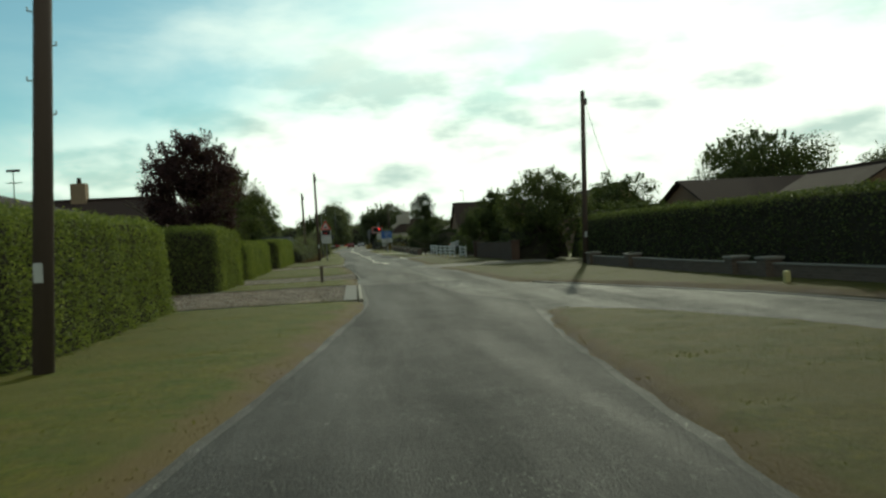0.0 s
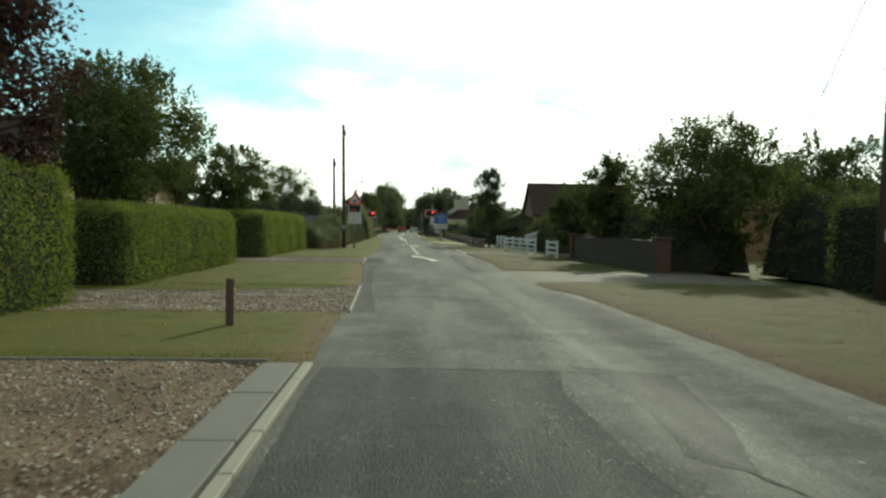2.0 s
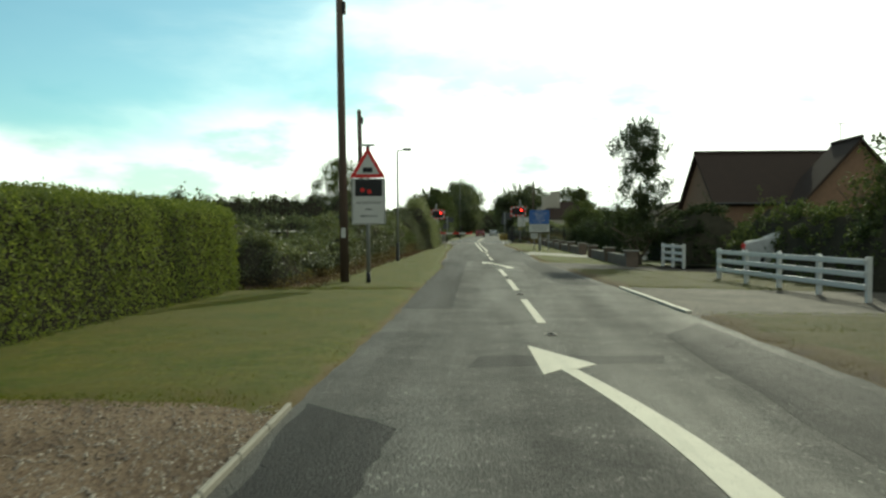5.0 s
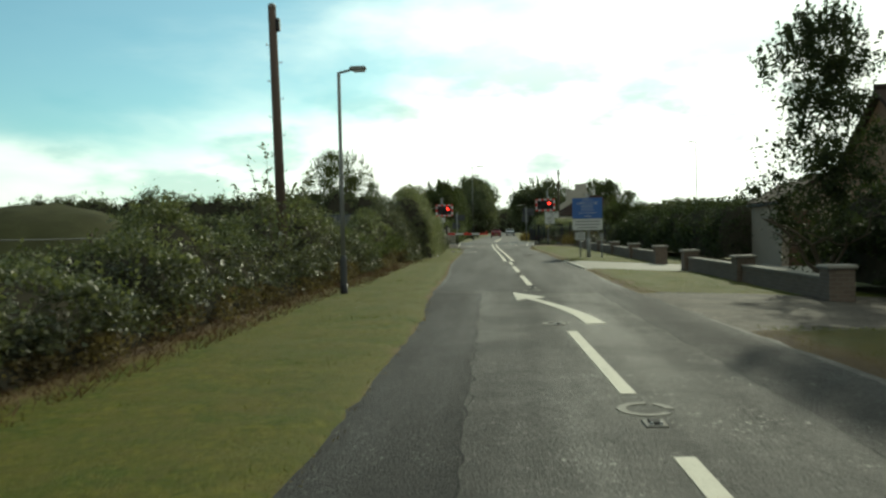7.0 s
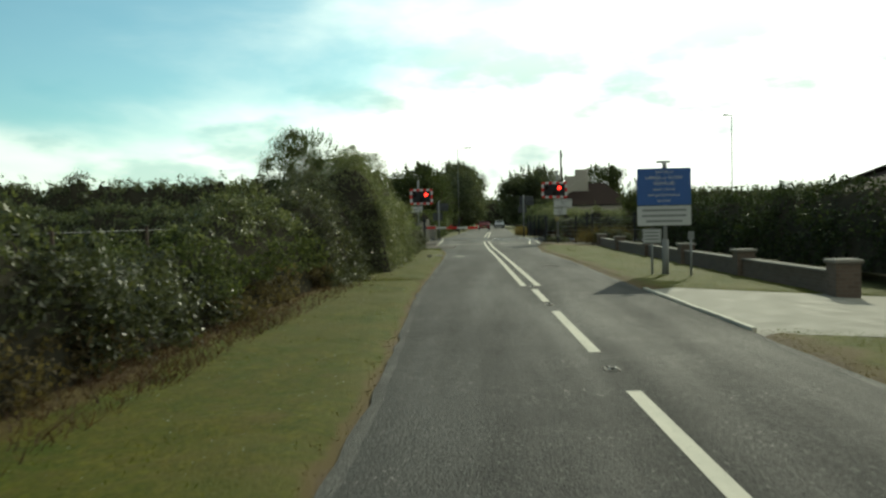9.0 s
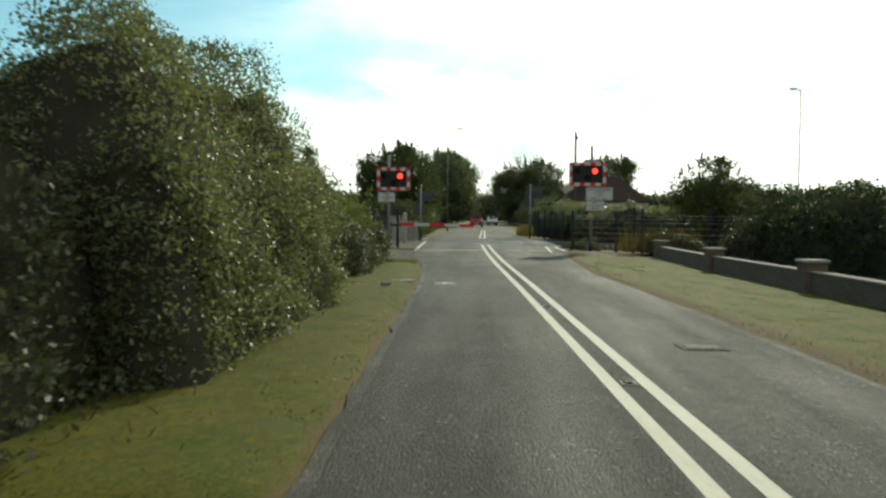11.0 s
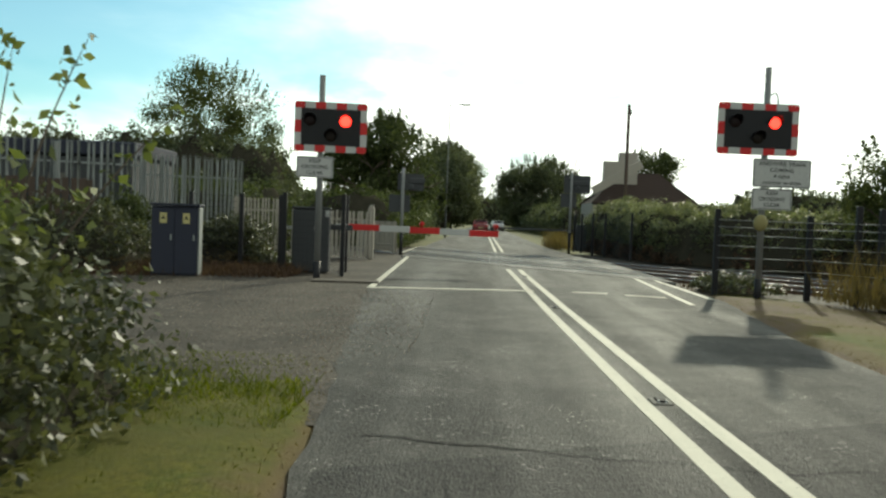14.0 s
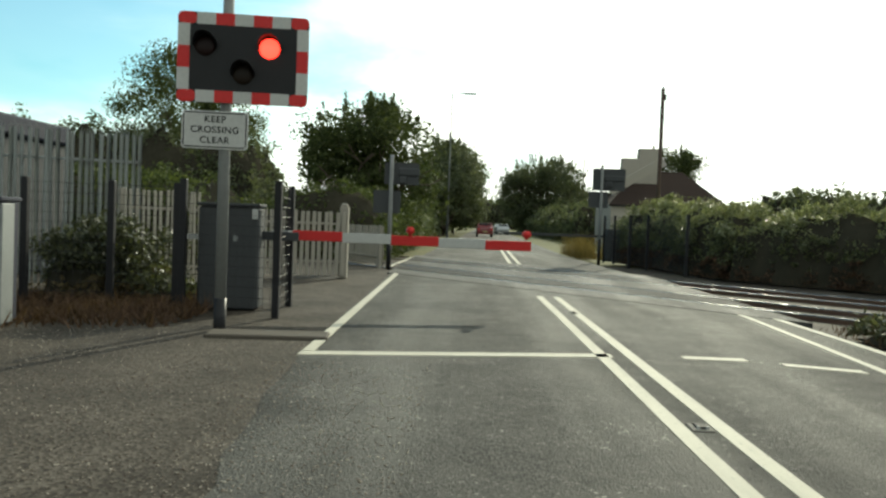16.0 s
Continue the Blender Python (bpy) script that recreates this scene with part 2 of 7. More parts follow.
ROAD = asphalt("worn_asphalt")
PATCH = asphalt("dark_asphalt_patch", (0.0165, 0.0158, 0.0145), (0.041, 0.039, 0.035), 0.84, 0.5)
SEAL = asphalt("even_fine_asphalt", (0.021, 0.02, 0.0182), (0.055, 0.052, 0.046), 0.82, 0.4)
DARKPATCH = asphalt("fresh_dark_asphalt", (0.012, 0.0115, 0.0105), (0.022, 0.021, 0.0195), 0.84, 0.3)
DECK = asphalt("crossing_asphalt", (0.055, 0.053, 0.048), (0.105, 0.1, 0.09), 0.82)
GRASS = turf("verge_grass", (0.06, 0.083, 0.005), (0.11, 0.1, 0.01), (0.105, 0.074, 0.028), (0.1, 0.068, 0.045))
ISLAND = turf("dry_verge_grass", (0.044, 0.05, 0.004), (0.07, 0.06, 0.007), (0.074, 0.049, 0.019), (0.066, 0.045, 0.031))
MEADOW = turf("rough_field", (0.075, 0.095, 0.025), (0.13, 0.12, 0.045), (0.2, 0.16, 0.08), (0.12, 0.09, 0.05))
BLADE = leafy("grass_blades", (0.06, 0.08, 0.006), (0.2, 0.2, 0.026), 0.55, 0.6)
DRYLEAF = leafy("dry_undergrowth_leaves", (0.085, 0.066, 0.038), (0.22, 0.175, 0.1), 0.4, 0.7)
BRACKEN = leafy("dead_brown_stems", (0.06, 0.038, 0.027), (0.17, 0.105, 0.07), 0.3, 0.8)
STRAW = leafy("dry_grass_stalks", (0.11, 0.08, 0.036), (0.2, 0.15, 0.075), 0.5, 0.7)
GRAVEL = gravelly("pea_gravel", [(0.07, 0.044, 0.026), (0.14, 0.094, 0.058), (0.22, 0.165, 0.108), (0.09, 0.057, 0.034)], 46.0, 0.6, 0.6)
# stone colours; the bright end also imitates glinting sunlit tops
PEBBLE = leafy("loose_stones", (0.11, 0.08, 0.062), (0.58, 0.52, 0.43), 0.0, 0.55)
DIRT = gravelly("gravelly_dirt", [(0.032, 0.026, 0.02), (0.062, 0.051, 0.04), (0.13, 0.112, 0.09), (0.056, 0.046, 0.037)], 48.0, 0.3, 0.9)
CONCRETE = simple("concrete", (0.09, 0.077, 0.062), 0.85, vary=0.22, scale=3.0, grain=70)
PALECONCRETE = simple("pale_sunlit_concrete", (0.27, 0.25, 0.205), 0.85, vary=0.18, scale=2.0, grain=60)
KERBSTONE = simple("kerb_concrete", (0.15, 0.143, 0.128), 0.85, vary=0.25, scale=2.0, grain=60)
PAINT = worn_paint("worn_road_paint", (0.56, 0.525, 0.425), 0.62)
WHITE = simple("white_paint", (0.6, 0.6, 0.58), 0.5, vary=0.06, scale=4.0, grain=30, bump=0.05)
PRIVET = leafy("clipped_hedge_leaves", (0.105, 0.132, 0.036), (0.27, 0.3, 0.095), 0.45)
HAWTHORN = leafy("hawthorn_leaves", (0.052, 0.066, 0.028), (0.165, 0.185, 0.08), 0.45)
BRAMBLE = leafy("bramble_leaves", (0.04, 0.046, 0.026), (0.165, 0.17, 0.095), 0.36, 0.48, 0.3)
# lighter bramble tones; on bush tops they paint in the sun's light
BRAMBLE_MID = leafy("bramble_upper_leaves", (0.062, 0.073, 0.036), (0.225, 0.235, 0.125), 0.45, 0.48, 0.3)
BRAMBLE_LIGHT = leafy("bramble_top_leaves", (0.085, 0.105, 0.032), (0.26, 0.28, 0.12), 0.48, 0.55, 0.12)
BRAMBLE_SUNLIT = leafy("sunlit_bramble_leaves", (0.1, 0.112, 0.055), (0.36, 0.37, 0.23), 0.5, 0.42, 0.4)
ROSE = leafy("wild_rose_leaves", (0.085, 0.095, 0.05), (0.29, 0.305, 0.175), 0.5, 0.45, 0.3)
PLUM = leafy("purple_plum_leaves", (0.034, 0.02, 0.022), (0.085, 0.045, 0.048), 0.38)
OAK = leafy("broad_tree_leaves", (0.044, 0.058, 0.026), (0.13, 0.15, 0.06), 0.42)
# paler and greyer than near leaves: distance haze put into the colour
HAZED_LEAF = leafy("hazed_far_leaves", (0.075, 0.088, 0.055), (0.165, 0.18, 0.11), 0.42)
CYPRESS = leafy("dark_conifer_leaves", (0.024, 0.034, 0.017), (0.065, 0.08, 0.034), 0.33)
# twig colour darkened to paint the shade inside hedges and bushes
SHADE = simple("shaded_inner_twigs", (0.04, 0.037, 0.027), 0.95, vary=0.4, scale=3, grain=25, bump=0.4, spec=0.0)
MOUND = simple("rough_mound_turf", (0.056, 0.056, 0.027), 0.95, vary=0.6, scale=1.2, grain=14, bump=0.6, spec=0.05)
BARK = simple("bark", (0.1, 0.08, 0.06), 0.9, vary=0.4, scale=4, grain=30, bump=0.6, stretch=(1, 1, 0.25))
POLEWOOD = simple("weathered_pole_wood", (0.085, 0.062, 0.05), 0.85, vary=0.35, scale=2, grain=50, bump=0.4, stretch=(3, 3, 0.15))
GALV = simple("galvanised_steel", (0.26, 0.275, 0.27), 0.55, 0.35, vary=0.15, scale=8, grain=40, bump=0.03)
LAMPGREY = simple("grey_painted_column", (0.2, 0.205, 0.2), 0.75, 0.0, vary=0.15, scale=3, grain=30, bump=0.03)
BLACK = simple("black_paint", (0.018, 0.018, 0.02), 0.5, vary=0.2, scale=5, grain=40, bump=0.04)
REDBOARD = simple("red_retroreflective", (0.52, 0.03, 0.03), 0.4, vary=0.08, scale=6, grain=30, bump=0.02)
WHITEBOARD = simple("white_sign_face", (0.46, 0.46, 0.445), 0.45, vary=0.07, scale=3, grain=30, bump=0.02)
BLUE = simple("blue_sign_face", (0.05, 0.11, 0.3), 0.45, vary=0.1, scale=3, grain=30, bump=0.02)
CABINET = simple("blue_grey_cabinet", (0.035, 0.038, 0.055), 0.8, 0.0, vary=0.12, scale=4, grain=40, bump=0.03)
MACHINE = simple("grey_machine_casing", (0.06, 0.063, 0.066), 0.75, 0.0, vary=0.15, scale=4, grain=40, bump=0.04)
BELL = simple("dull_yellow_casting", (0.26, 0.23, 0.1), 0.6, vary=0.15, scale=9, grain=40)
YELLOW = simple("yellow_label", (0.5, 0.44, 0.2), 0.5, vary=0.05, bump=0.0)
BRICK = simple("brown_brick", (0.21, 0.13, 0.09), 0.9, vary=0.35, scale=9, grain=70, bump=0.3)
WALLSTONE = simple("cap_stone", (0.22, 0.203, 0.175), 0.9, vary=0.2, scale=6, grain=60, bump=0.3)
ROOFTILE = simple("brown_roof_tiles", (0.046, 0.033, 0.028), 0.95, vary=0.3, scale=2.5, grain=18, bump=0.3, spec=0.08)
RENDERED = simple("pale_rendered_wall", (0.36, 0.33, 0.29), 0.9, vary=0.1, scale=2, grain=30, bump=0.15)
DARKWOOD = simple("dark_stained_boards", (0.08, 0.05, 0.036), 0.8, vary=0.35, scale=3, grain=40, bump=0.3, stretch=(1, 1, 0.2))
PALEWOOD = simple("grey_weathered_pickets", (0.33, 0.305, 0.26), 0.85, vary=0.25, scale=4, grain=50, bump=0.3, stretch=(2, 2, 0.2))
RUST = simple("rusty_rail_steel", (0.14, 0.085, 0.06), 0.6, 0.6, vary=0.3, scale=6, grain=50)
POLISHED = simple("polished_rail_head", (0.6, 0.6, 0.6), 0.18, 1.0, vary=0.05, bump=0.0)
TYRE = simple("rubber", (0.02, 0.02, 0.02), 0.8, vary=0.1)
CARGLASS = simple("dark_car_glass", (0.02, 0.025, 0.03), 0.08, 0.0, vary=0.05, bump=0.0)


def lamp_material(name, colour, strength):
    m, n, l, b = material(name, 0.3)
    b.inputs["Base Color"].default_value = (*colour, 1)
    b.inputs["Emission Color"].default_value = (*colour, 1)
    b.inputs["Emission Strength"].default_value = strength
    return m


RED_LIT = lamp_material("lit_red_signal", (1.0, 0.03, 0.02), 5.0)
RED_DARK = simple("unlit_red_lens", (0.012, 0.004, 0.004), 0.45, vary=0.1, bump=0.0)
AMBER_DARK = simple("unlit_amber_lens", (0.012, 0.007, 0.004), 0.45, vary=0.1, bump=0.0)


# ---- mesh helpers ----
def thing(name, label="", category="", group="", kind="", at=(0, 0, 0), turn=0.0):
    ob = new(name)
    ob.empty_display_size = 0.2
    ob.matrix_basis = pose(*at, 0, 0, turn)
    return tagged(ob, label, category, group, kind)


def mesh_of(bm, name, mat, smooth=False):
    me = bpy.data.meshes.new(name)
    bm.normal_update()
    bm.to_mesh(me)
    bm.free()
    me.materials.append(mat)
    if smooth:
        me.polygons.foreach_set("use_smooth", [True] * len(me.polygons))
    return me


def part(name, bm, mat, parent, label="", smooth=False):
    ob = new(name, bm if isinstance(bm, bpy.types.Mesh) else mesh_of(bm, name, mat, smooth))
    if parent is not None:
        ob.parent = parent
    return tagged(ob, label)


def structure(name, bm, mat, label, category, smooth=False):
    ob = part(name, bm, mat, None, smooth=smooth)
    return tagged(ob, label, category, kind="structure")


def box(bm, c, s, bevel=0.0, turn=0.0):
    """A box with centre c and sides s, turned about z."""
    r = bmesh.ops.create_cube(bm, size=1.0, matrix=pose(*c, 0, 0, turn) @ Matrix.Diagonal((*s, 1)))
    if bevel:
        edges = list({e for v in r["verts"] for e in v.link_edges})
        bmesh.ops.bevel(bm, geom=edges, offset=bevel, segments=1, affect="EDGES")
    return bm


def boxed(c, s, bevel=0.0, turn=0.0):
    return box(bmesh.new(), c, s, bevel, turn)


def rod(bm, a, b, r0, r1=None, seg=8, caps=True):
    """A tapered round bar from a to b."""
    a, b = Vector(a), Vector(b)
    q = (b - a).to_track_quat("Z", "Y").to_matrix().to_4x4()
    m = Matrix.Translation((a + b) / 2) @ q
    bmesh.ops.create_cone(bm, cap_ends=caps, segments=seg, radius1=r0, radius2=r0 if r1 is None else r1, depth=(b - a).length, matrix=m)
    return bm


def rodded(*args, **kw):
    return rod(bmesh.new(), *args, **kw)


def pipe(bm, pts, r, seg=6):
    for a, b in zip(pts, pts[1:]):
        rod(bm, a, b, r, seg=seg)
    return bm


def plate(w, h, d, radius, seg=4):
    """An upright board with rounded corners, facing -y, centred."""
    bm = bmesh.new()
    ring = []
    for sx, sz, a0 in ((1, 1, 0), (-1, 1, 90), (-1, -1, 180), (1, -1, 270)):
        for i in range(seg + 1):
            a = radians(a0 + 90 * i / seg)
            ring.append((sx * (w / 2 - radius) + radius * math.cos(a), sz * (h / 2 - radius) + radius * math.sin(a)))
    front = [bm.verts.new((x, -d / 2, z)) for x, z in ring]
    rear = [bm.verts.new((x, d / 2, z)) for x, z in ring]
    bm.faces.new(front)
    bm.faces.new(rear[::-1])
    for i in range(len(ring)):
        j = (i + 1) % len(ring)
        bm.faces.new((front[j], front[i], rear[i], rear[j]))
    bmesh.ops.recalc_face_normals(bm, faces=bm.faces[:])
    return bm


def moved(bm, m):
    bmesh.ops.transform(bm, matrix=m, verts=bm.verts[:])
    return bm


def arrays_mesh(name, verts, faces, mat, smooth=False):
    """A mesh from numpy arrays of vertices and equal-sided faces."""
    me = bpy.data.meshes.new(name)
    n, k = faces.shape
    me.vertices.add(len(verts))
    me.vertices.foreach_set("co", verts.astype(np.float32).ravel())
    me.loops.add(n * k)
    me.loops.foreach_set("vertex_index", faces.astype(np.int32).ravel())
    me.polygons.add(n)
    me.polygons.foreach_set("loop_start", np.arange(0, n * k, k, dtype=np.int32))
    if smooth:
        me.polygons.foreach_set("use_smooth", np.ones(n, bool))
    me.update(calc_edges=True)
    me.materials.append(mat)
    return me


def leaves(name, centres, size, mat, rng, droop=0.0, narrow=0.55, out=None):
    """Folded four-cornered leaves at the given places, each turned its own way; out: the way that their upper sides tend to face."""
    n = len(centres)
    size = size * rng.uniform(0.6, 1.35, n)
    way = rng.normal(size=(n, 3))
    way[:, 2] -= droop
    way /= np.linalg.norm(way, axis=1)[:, None]
    face = rng.normal(size=(n, 3))
    if out is not None:
        face = 0.5 * face + out / (np.linalg.norm(out, axis=1)[:, None] + 1e-9)
    side = np.cross(way, face)
    side /= np.linalg.norm(side, axis=1)[:, None] + 1e-9
    up = np.cross(way, side)
    s = size[:, None]
    v = np.empty((n, 4, 3))
    v[:, 0] = centres - way * s * 0.5
    v[:, 1] = centres + side * s * 0.5 * narrow + up * s * 0.1
    v[:, 2] = centres + way * s * 0.5
    v[:, 3] = centres - side * s * 0.5 * narrow + up * s * 0.1
    return arrays_mesh(name, v.reshape(-1, 3), np.arange(4 * n).reshape(n, 4), mat)


def lumps(p, scale, seed=0.0):
    """Smooth noise of -1 to 1 at numpy points."""
    return np.array([noise.noise(Vector((x * scale + seed, y * scale - seed, z * scale + 0.3 * seed))) for x, y, z in p])


def rough_edge(y, seed, amount=0.07):
    return amount * (noise.noise(Vector((y * 1.7, seed, 0))) + 0.6 * noise.noise(Vector((y * 5.3, seed, 4))))


def along(line, y):
    """x of a line given as (y, x) rows."""
    return float(np.interp(y, [q[0] for q in line], [q[1] for q in line]))


# ---- ground, road and verges ----
LEFT = [(-60, -12.0), (10, -4.0), (15, -3.25), (17.1, -2.92), (19.4, -2.6), (21.4, -2.36), (24.4, -2.0), (27.2, -1.62), (29, -1.55), (37, -1.55), (48, -1.58), (53.3, -1.76), (60, -2.1), (64, -2.2), (70, -2.1),
        (80, -2.06), (88, -2.05), (93, -2.4), (99, -2.45), (108, -2.8), (124, -2.95), (130, -3.1), (134, -3.4), (143, -4.2), (156, -4.5), (170, -4.3), (420, 1.0)]
RIGHT = [(-60, -7.6), (9, -0.1), (13.8, 0.38), (15.5, 0.55), (16.8, 0.68), (19.2, 0.9), (22.4, 1.28), (25.2, 1.75), (34.5, 3.0), (45.5, 2.84), (47.5, 2.5), (50.2, 2.33), (55.4, 2.44), (60, 2.6), (71, 2.5),
         (77, 2.35), (87, 1.95), (92, 1.7), (103, 1.75), (108, 1.65), (120, 1.55), (126.5, 1.36), (129, 1.2), (133, 1.36), (138, 1.6), (143, 2.3), (156, 2.3), (173, 1.9), (420, 7.1)]
MIDDLE = [(60, 0.2), (82, -0.05), (100, -0.35), (110, -0.48), (125, -0.75), (134, -0.955), (140, -1.03), (156, -1.12), (420, 4.1)]


def strip(pairs, cross=8, z=0.0, crown=0.0):
    """A band of ground between pairs of points."""
    v, f = [], []
    for (ax, ay), (bx, by) in pairs:
        for i in range(cross + 1):
            u = i / cross
            v.append((ax + (bx - ax) * u, ay + (by - ay) * u, z + crown * (1 - (2 * u - 1) ** 2)))
    k = cross + 1
    for j in range(len(pairs) - 1):
        for i in range(cross):
            a = j * k + i
            f.append((a, a + 1, a + k + 1, a + k))
    return np.array(v), np.array(f)


GX, GY = (-2600, -300, -60, -12, -3, 1.2, 4.4, 8, 24, 60, 300, 2600), (-2400, -300, -60, 0, 40, 70, 84, 90, 140, 148, 170, 300, 600, 2800)
gv = [(x, y, -0.34 if 4 < x < 30 and 83 < y < 149 else -0.15) for y in GY for x in GX]
gf = [(j * len(GX) + i, j * len(GX) + i + 1, (j + 1) * len(GX) + i + 1, (j + 1) * len(GX) + i) for j in range(len(GY) - 1) for i in range(len(GX) - 1)]
ground = new("ground", arrays_mesh("ground", np.array(gv, float), np.array(gf), MEADOW))
tagged(ground, "flat rough grassland reaching the horizon", "ground", kind="structure")

ys = np.r_[np.arange(-60, 0, 4.0), np.arange(0, 180, 0.5), np.arange(180, 421, 6.0)]
road = new("road", arrays_mesh("road", *strip([((along(LEFT, y) + rough_edge(y, 1, 0.12 if 134.5 < y < 142 else 0.07), y), (along(RIGHT, y) + rough_edge(y, 2), y)) for y in ys], 10), ROAD))
tagged(road, "worn grey patched asphalt village road", "road", kind="structure")
BRANCH = [((1.2, 23.6), (3.05, 34.6)), ((2.1, 22.8), (3.9, 32.6)), ((3.0, 21.8), (4.8, 30.5)), ((4.2, 21), (6.4, 25.6)), ((4.9, 18.5), (7.1, 21.6)),
          ((5.6, 12), (8.0, 14)), ((6.6, 0), (9.4, 0)), ((9.5, -30), (12.5, -30)), ((13, -60), (16, -60))]
side_road = new("side_road", arrays_mesh("side_road", *strip(BRANCH, 8, -0.006), ROAD))
tagged(side_road, "worn asphalt side road joining at a shallow angle", "road", kind="structure")


def verge(name, inner, outer, y0, y1, label, out_z=0.03, step=0.3, cross=14, seed=3, mat=None, dry_width=0.26, rise=0.05, bank=None, bare=None, fade=0.5):
    """A grass strip from the road's edge to an outer line, worn dry beside the road."""
    n = max(3, int((y1 - y0) / step))
    v, dry = [], []
    for y in np.linspace(y0, y1, n + 1):
        a, b = along(inner, y) + rough_edge(y, seed, 0.05), along(outer, y)
        a -= 0.13 * np.sign(b - a)
        for i in range(cross + 1):
            u = (i / cross) ** 1.6
            x, d = a + (b - a) * u, abs(b - a) * u
            end = min(1.0, (min((y - y0) / 0.5, (y1 - y + 0.5 * noise.noise(Vector((x * 1.3, 2, 0))) * (fade > 0.6)) / fade) + 0.05))
            end = max(end, 0.0)
            z = -0.06 + (rise + 0.06) * min(1, d / 0.4) * ((0.3 + 0.7 * end) if fade < 0.6 else end) + (out_z - rise) * u + 0.028 * noise.noise(Vector((x * 2.1, y * 2.1, seed))) * min(1, d / 0.35)
            v.append((x, y, z))
            foot = 0.0 if bank is None else 0.85 * min(1, max(0, (bank - x + 0.25 * noise.noise(Vector((x, y, 9)))) / 0.35))
            if bare is not None:
                foot += 0.9 * min(1, max(0, (y - bare + 0.8 * noise.noise(Vector((x, y, 5)))) / 2.5))
            dry.append(min(1.0, 0.95 * math.exp(-((max(0, d - 0.12) / dry_width) ** 1.5)) + 0.4 * (1 - end) + 0.03 + foot))
    k = cross + 1
    f = [(j * k + i, j * k + i + 1, (j + 1) * k + i + 1, (j + 1) * k + i) for j in range(n) for i in range(cross)]
    v, f = np.array(v), np.array(f)
    if along(outer, y0) < along(inner, y0):
        f = f[:, ::-1]
    me = arrays_mesh(name, v, f, mat or GRASS, True)
    me.attributes.new("dry", "FLOAT", "POINT").data.foreach_set("value", np.array(dry, np.float32))
    ob = tagged(new(name, me), label, "grass verge", kind="structure")
    VERGES.append((inner, outer, y0, y1, out_z, rise))
    return ob


VERGES = []
L_OUT = [(-60, -20.0), (0, -12), (20, -9), (140, -9)]
for y0, y1 in ((-40, 30.2), (37.4, 42.1), (47.4, 59.3), (64.1, 76.5), (76.5, 112.0), (112.0, 135.2)):
    verge("grass_verge", LEFT, L_OUT, y0, y1, "mown grass verge worn brown along the asphalt", seed=3, bank=-4.6 if y0 == 76.5 else None, cross=22 if y0 == 76.5 else 14, dry_width=0.45 if y0 < 60 else 0.1, fade=0.5 if y0 < 112 else 2.2)
# beyond the side road's mouth, then down the main road
R_IN = [(21.0, 8.4), (25.6, 7.4), (30.5, 5.6), (34.5, 3.3), (37, 2.95), (45.5, 2.84), (47.5, 2.5), (50.2, 2.33), (55.4, 2.44), (60, 2.6), (71, 2.5), (77, 2.35), (87, 1.95), (92, 1.7), (103, 1.75), (108, 1.65), (120, 1.55), (126.5, 1.36), (129, 1.2), (133, 1.36), (138, 1.6), (143, 2.25), (146, 2.3)]
R_OUT = [(21, 12), (30, 10), (44, 9.8), (56, 8.5), (70, 8.0), (82, 8.0), (90, 7.0), (146, 7.0)]
for y0, y1, z in ((21.0, 49.6, 0.03), (54.6, 71.3, 0.0), (77.0, 86.2, -0.1), (91.9, 102.5, -0.25), (108.6, 144.6, -0.22)):
    verge("grass_verge", R_IN, R_OUT, y0, y1, "mown grass verge with straw-coloured patches", out_z=z, seed=7, dry_width=0.4, bare=138.0, mat=ISLAND if y0 < 80 else GRASS)
ISLE_IN = [(-60, -7.6), (9, -0.1), (13.8, 0.38), (15.5, 0.55), (16.8, 0.68), (19.2, 0.9), (22.4, 1.28), (25.2, 1.75)]
ISLE_OUT = [(-60, 12.0), (0, 6.6), (12, 5.6), (18.5, 4.9), (21, 4.25), (23.5, 3.2), (24.9, 2.2), (25.2, 1.95)]
verge("grass_island", ISLE_IN, ISLE_OUT, -40, 25.15, "triangular grass island worn bare along its edges", seed=11, dry_width=0.3, mat=ISLAND)

# footway and kerb round the side road's far side
footway = new("pavement", arrays_mesh("pavement", *strip([((7.2, 21.5), (8.5, 21.2)), ((8.1, 14), (9.6, 14)), ((9.5, 0), (11, 0)), ((12.6, -30), (14, -30))], 3, 0.07), KERBSTONE))
tagged(footway, "grey paved footway beside the side road", "pavement", kind="structure")
KERB = [(12.6, -30), (9.5, 0), (8.08, 14), (7.18, 21.6), (6.48, 25.6), (4.78, 30.5), (3.6, 33.9)]
kerb = tagged(new("kerb"), "low concrete kerb along the side road", "kerb", kind="structure")
stone = None
for (ax, ay), (bx, by) in zip(KERB, KERB[1:]):
    run = math.hypot(bx - ax, by - ay)
    count = max(1, round(run / 0.92)) if ay >= 0 else 4
    for i in range(count):
        u = (i + 0.5) / count
        bm = boxed((0, 0, 0), (0.12, run / count - 0.012, 0.2), 0.012)
        ob = part("kerbstone", bm, KERBSTONE, kerb)
        ob.matrix_basis = pose(ax + (bx - ax) * u, ay + (by - ay) * u, -0.035 if ay < 21 else -0.085, 0, 0, -math.degrees(math.atan2(bx - ax, by - ay)))


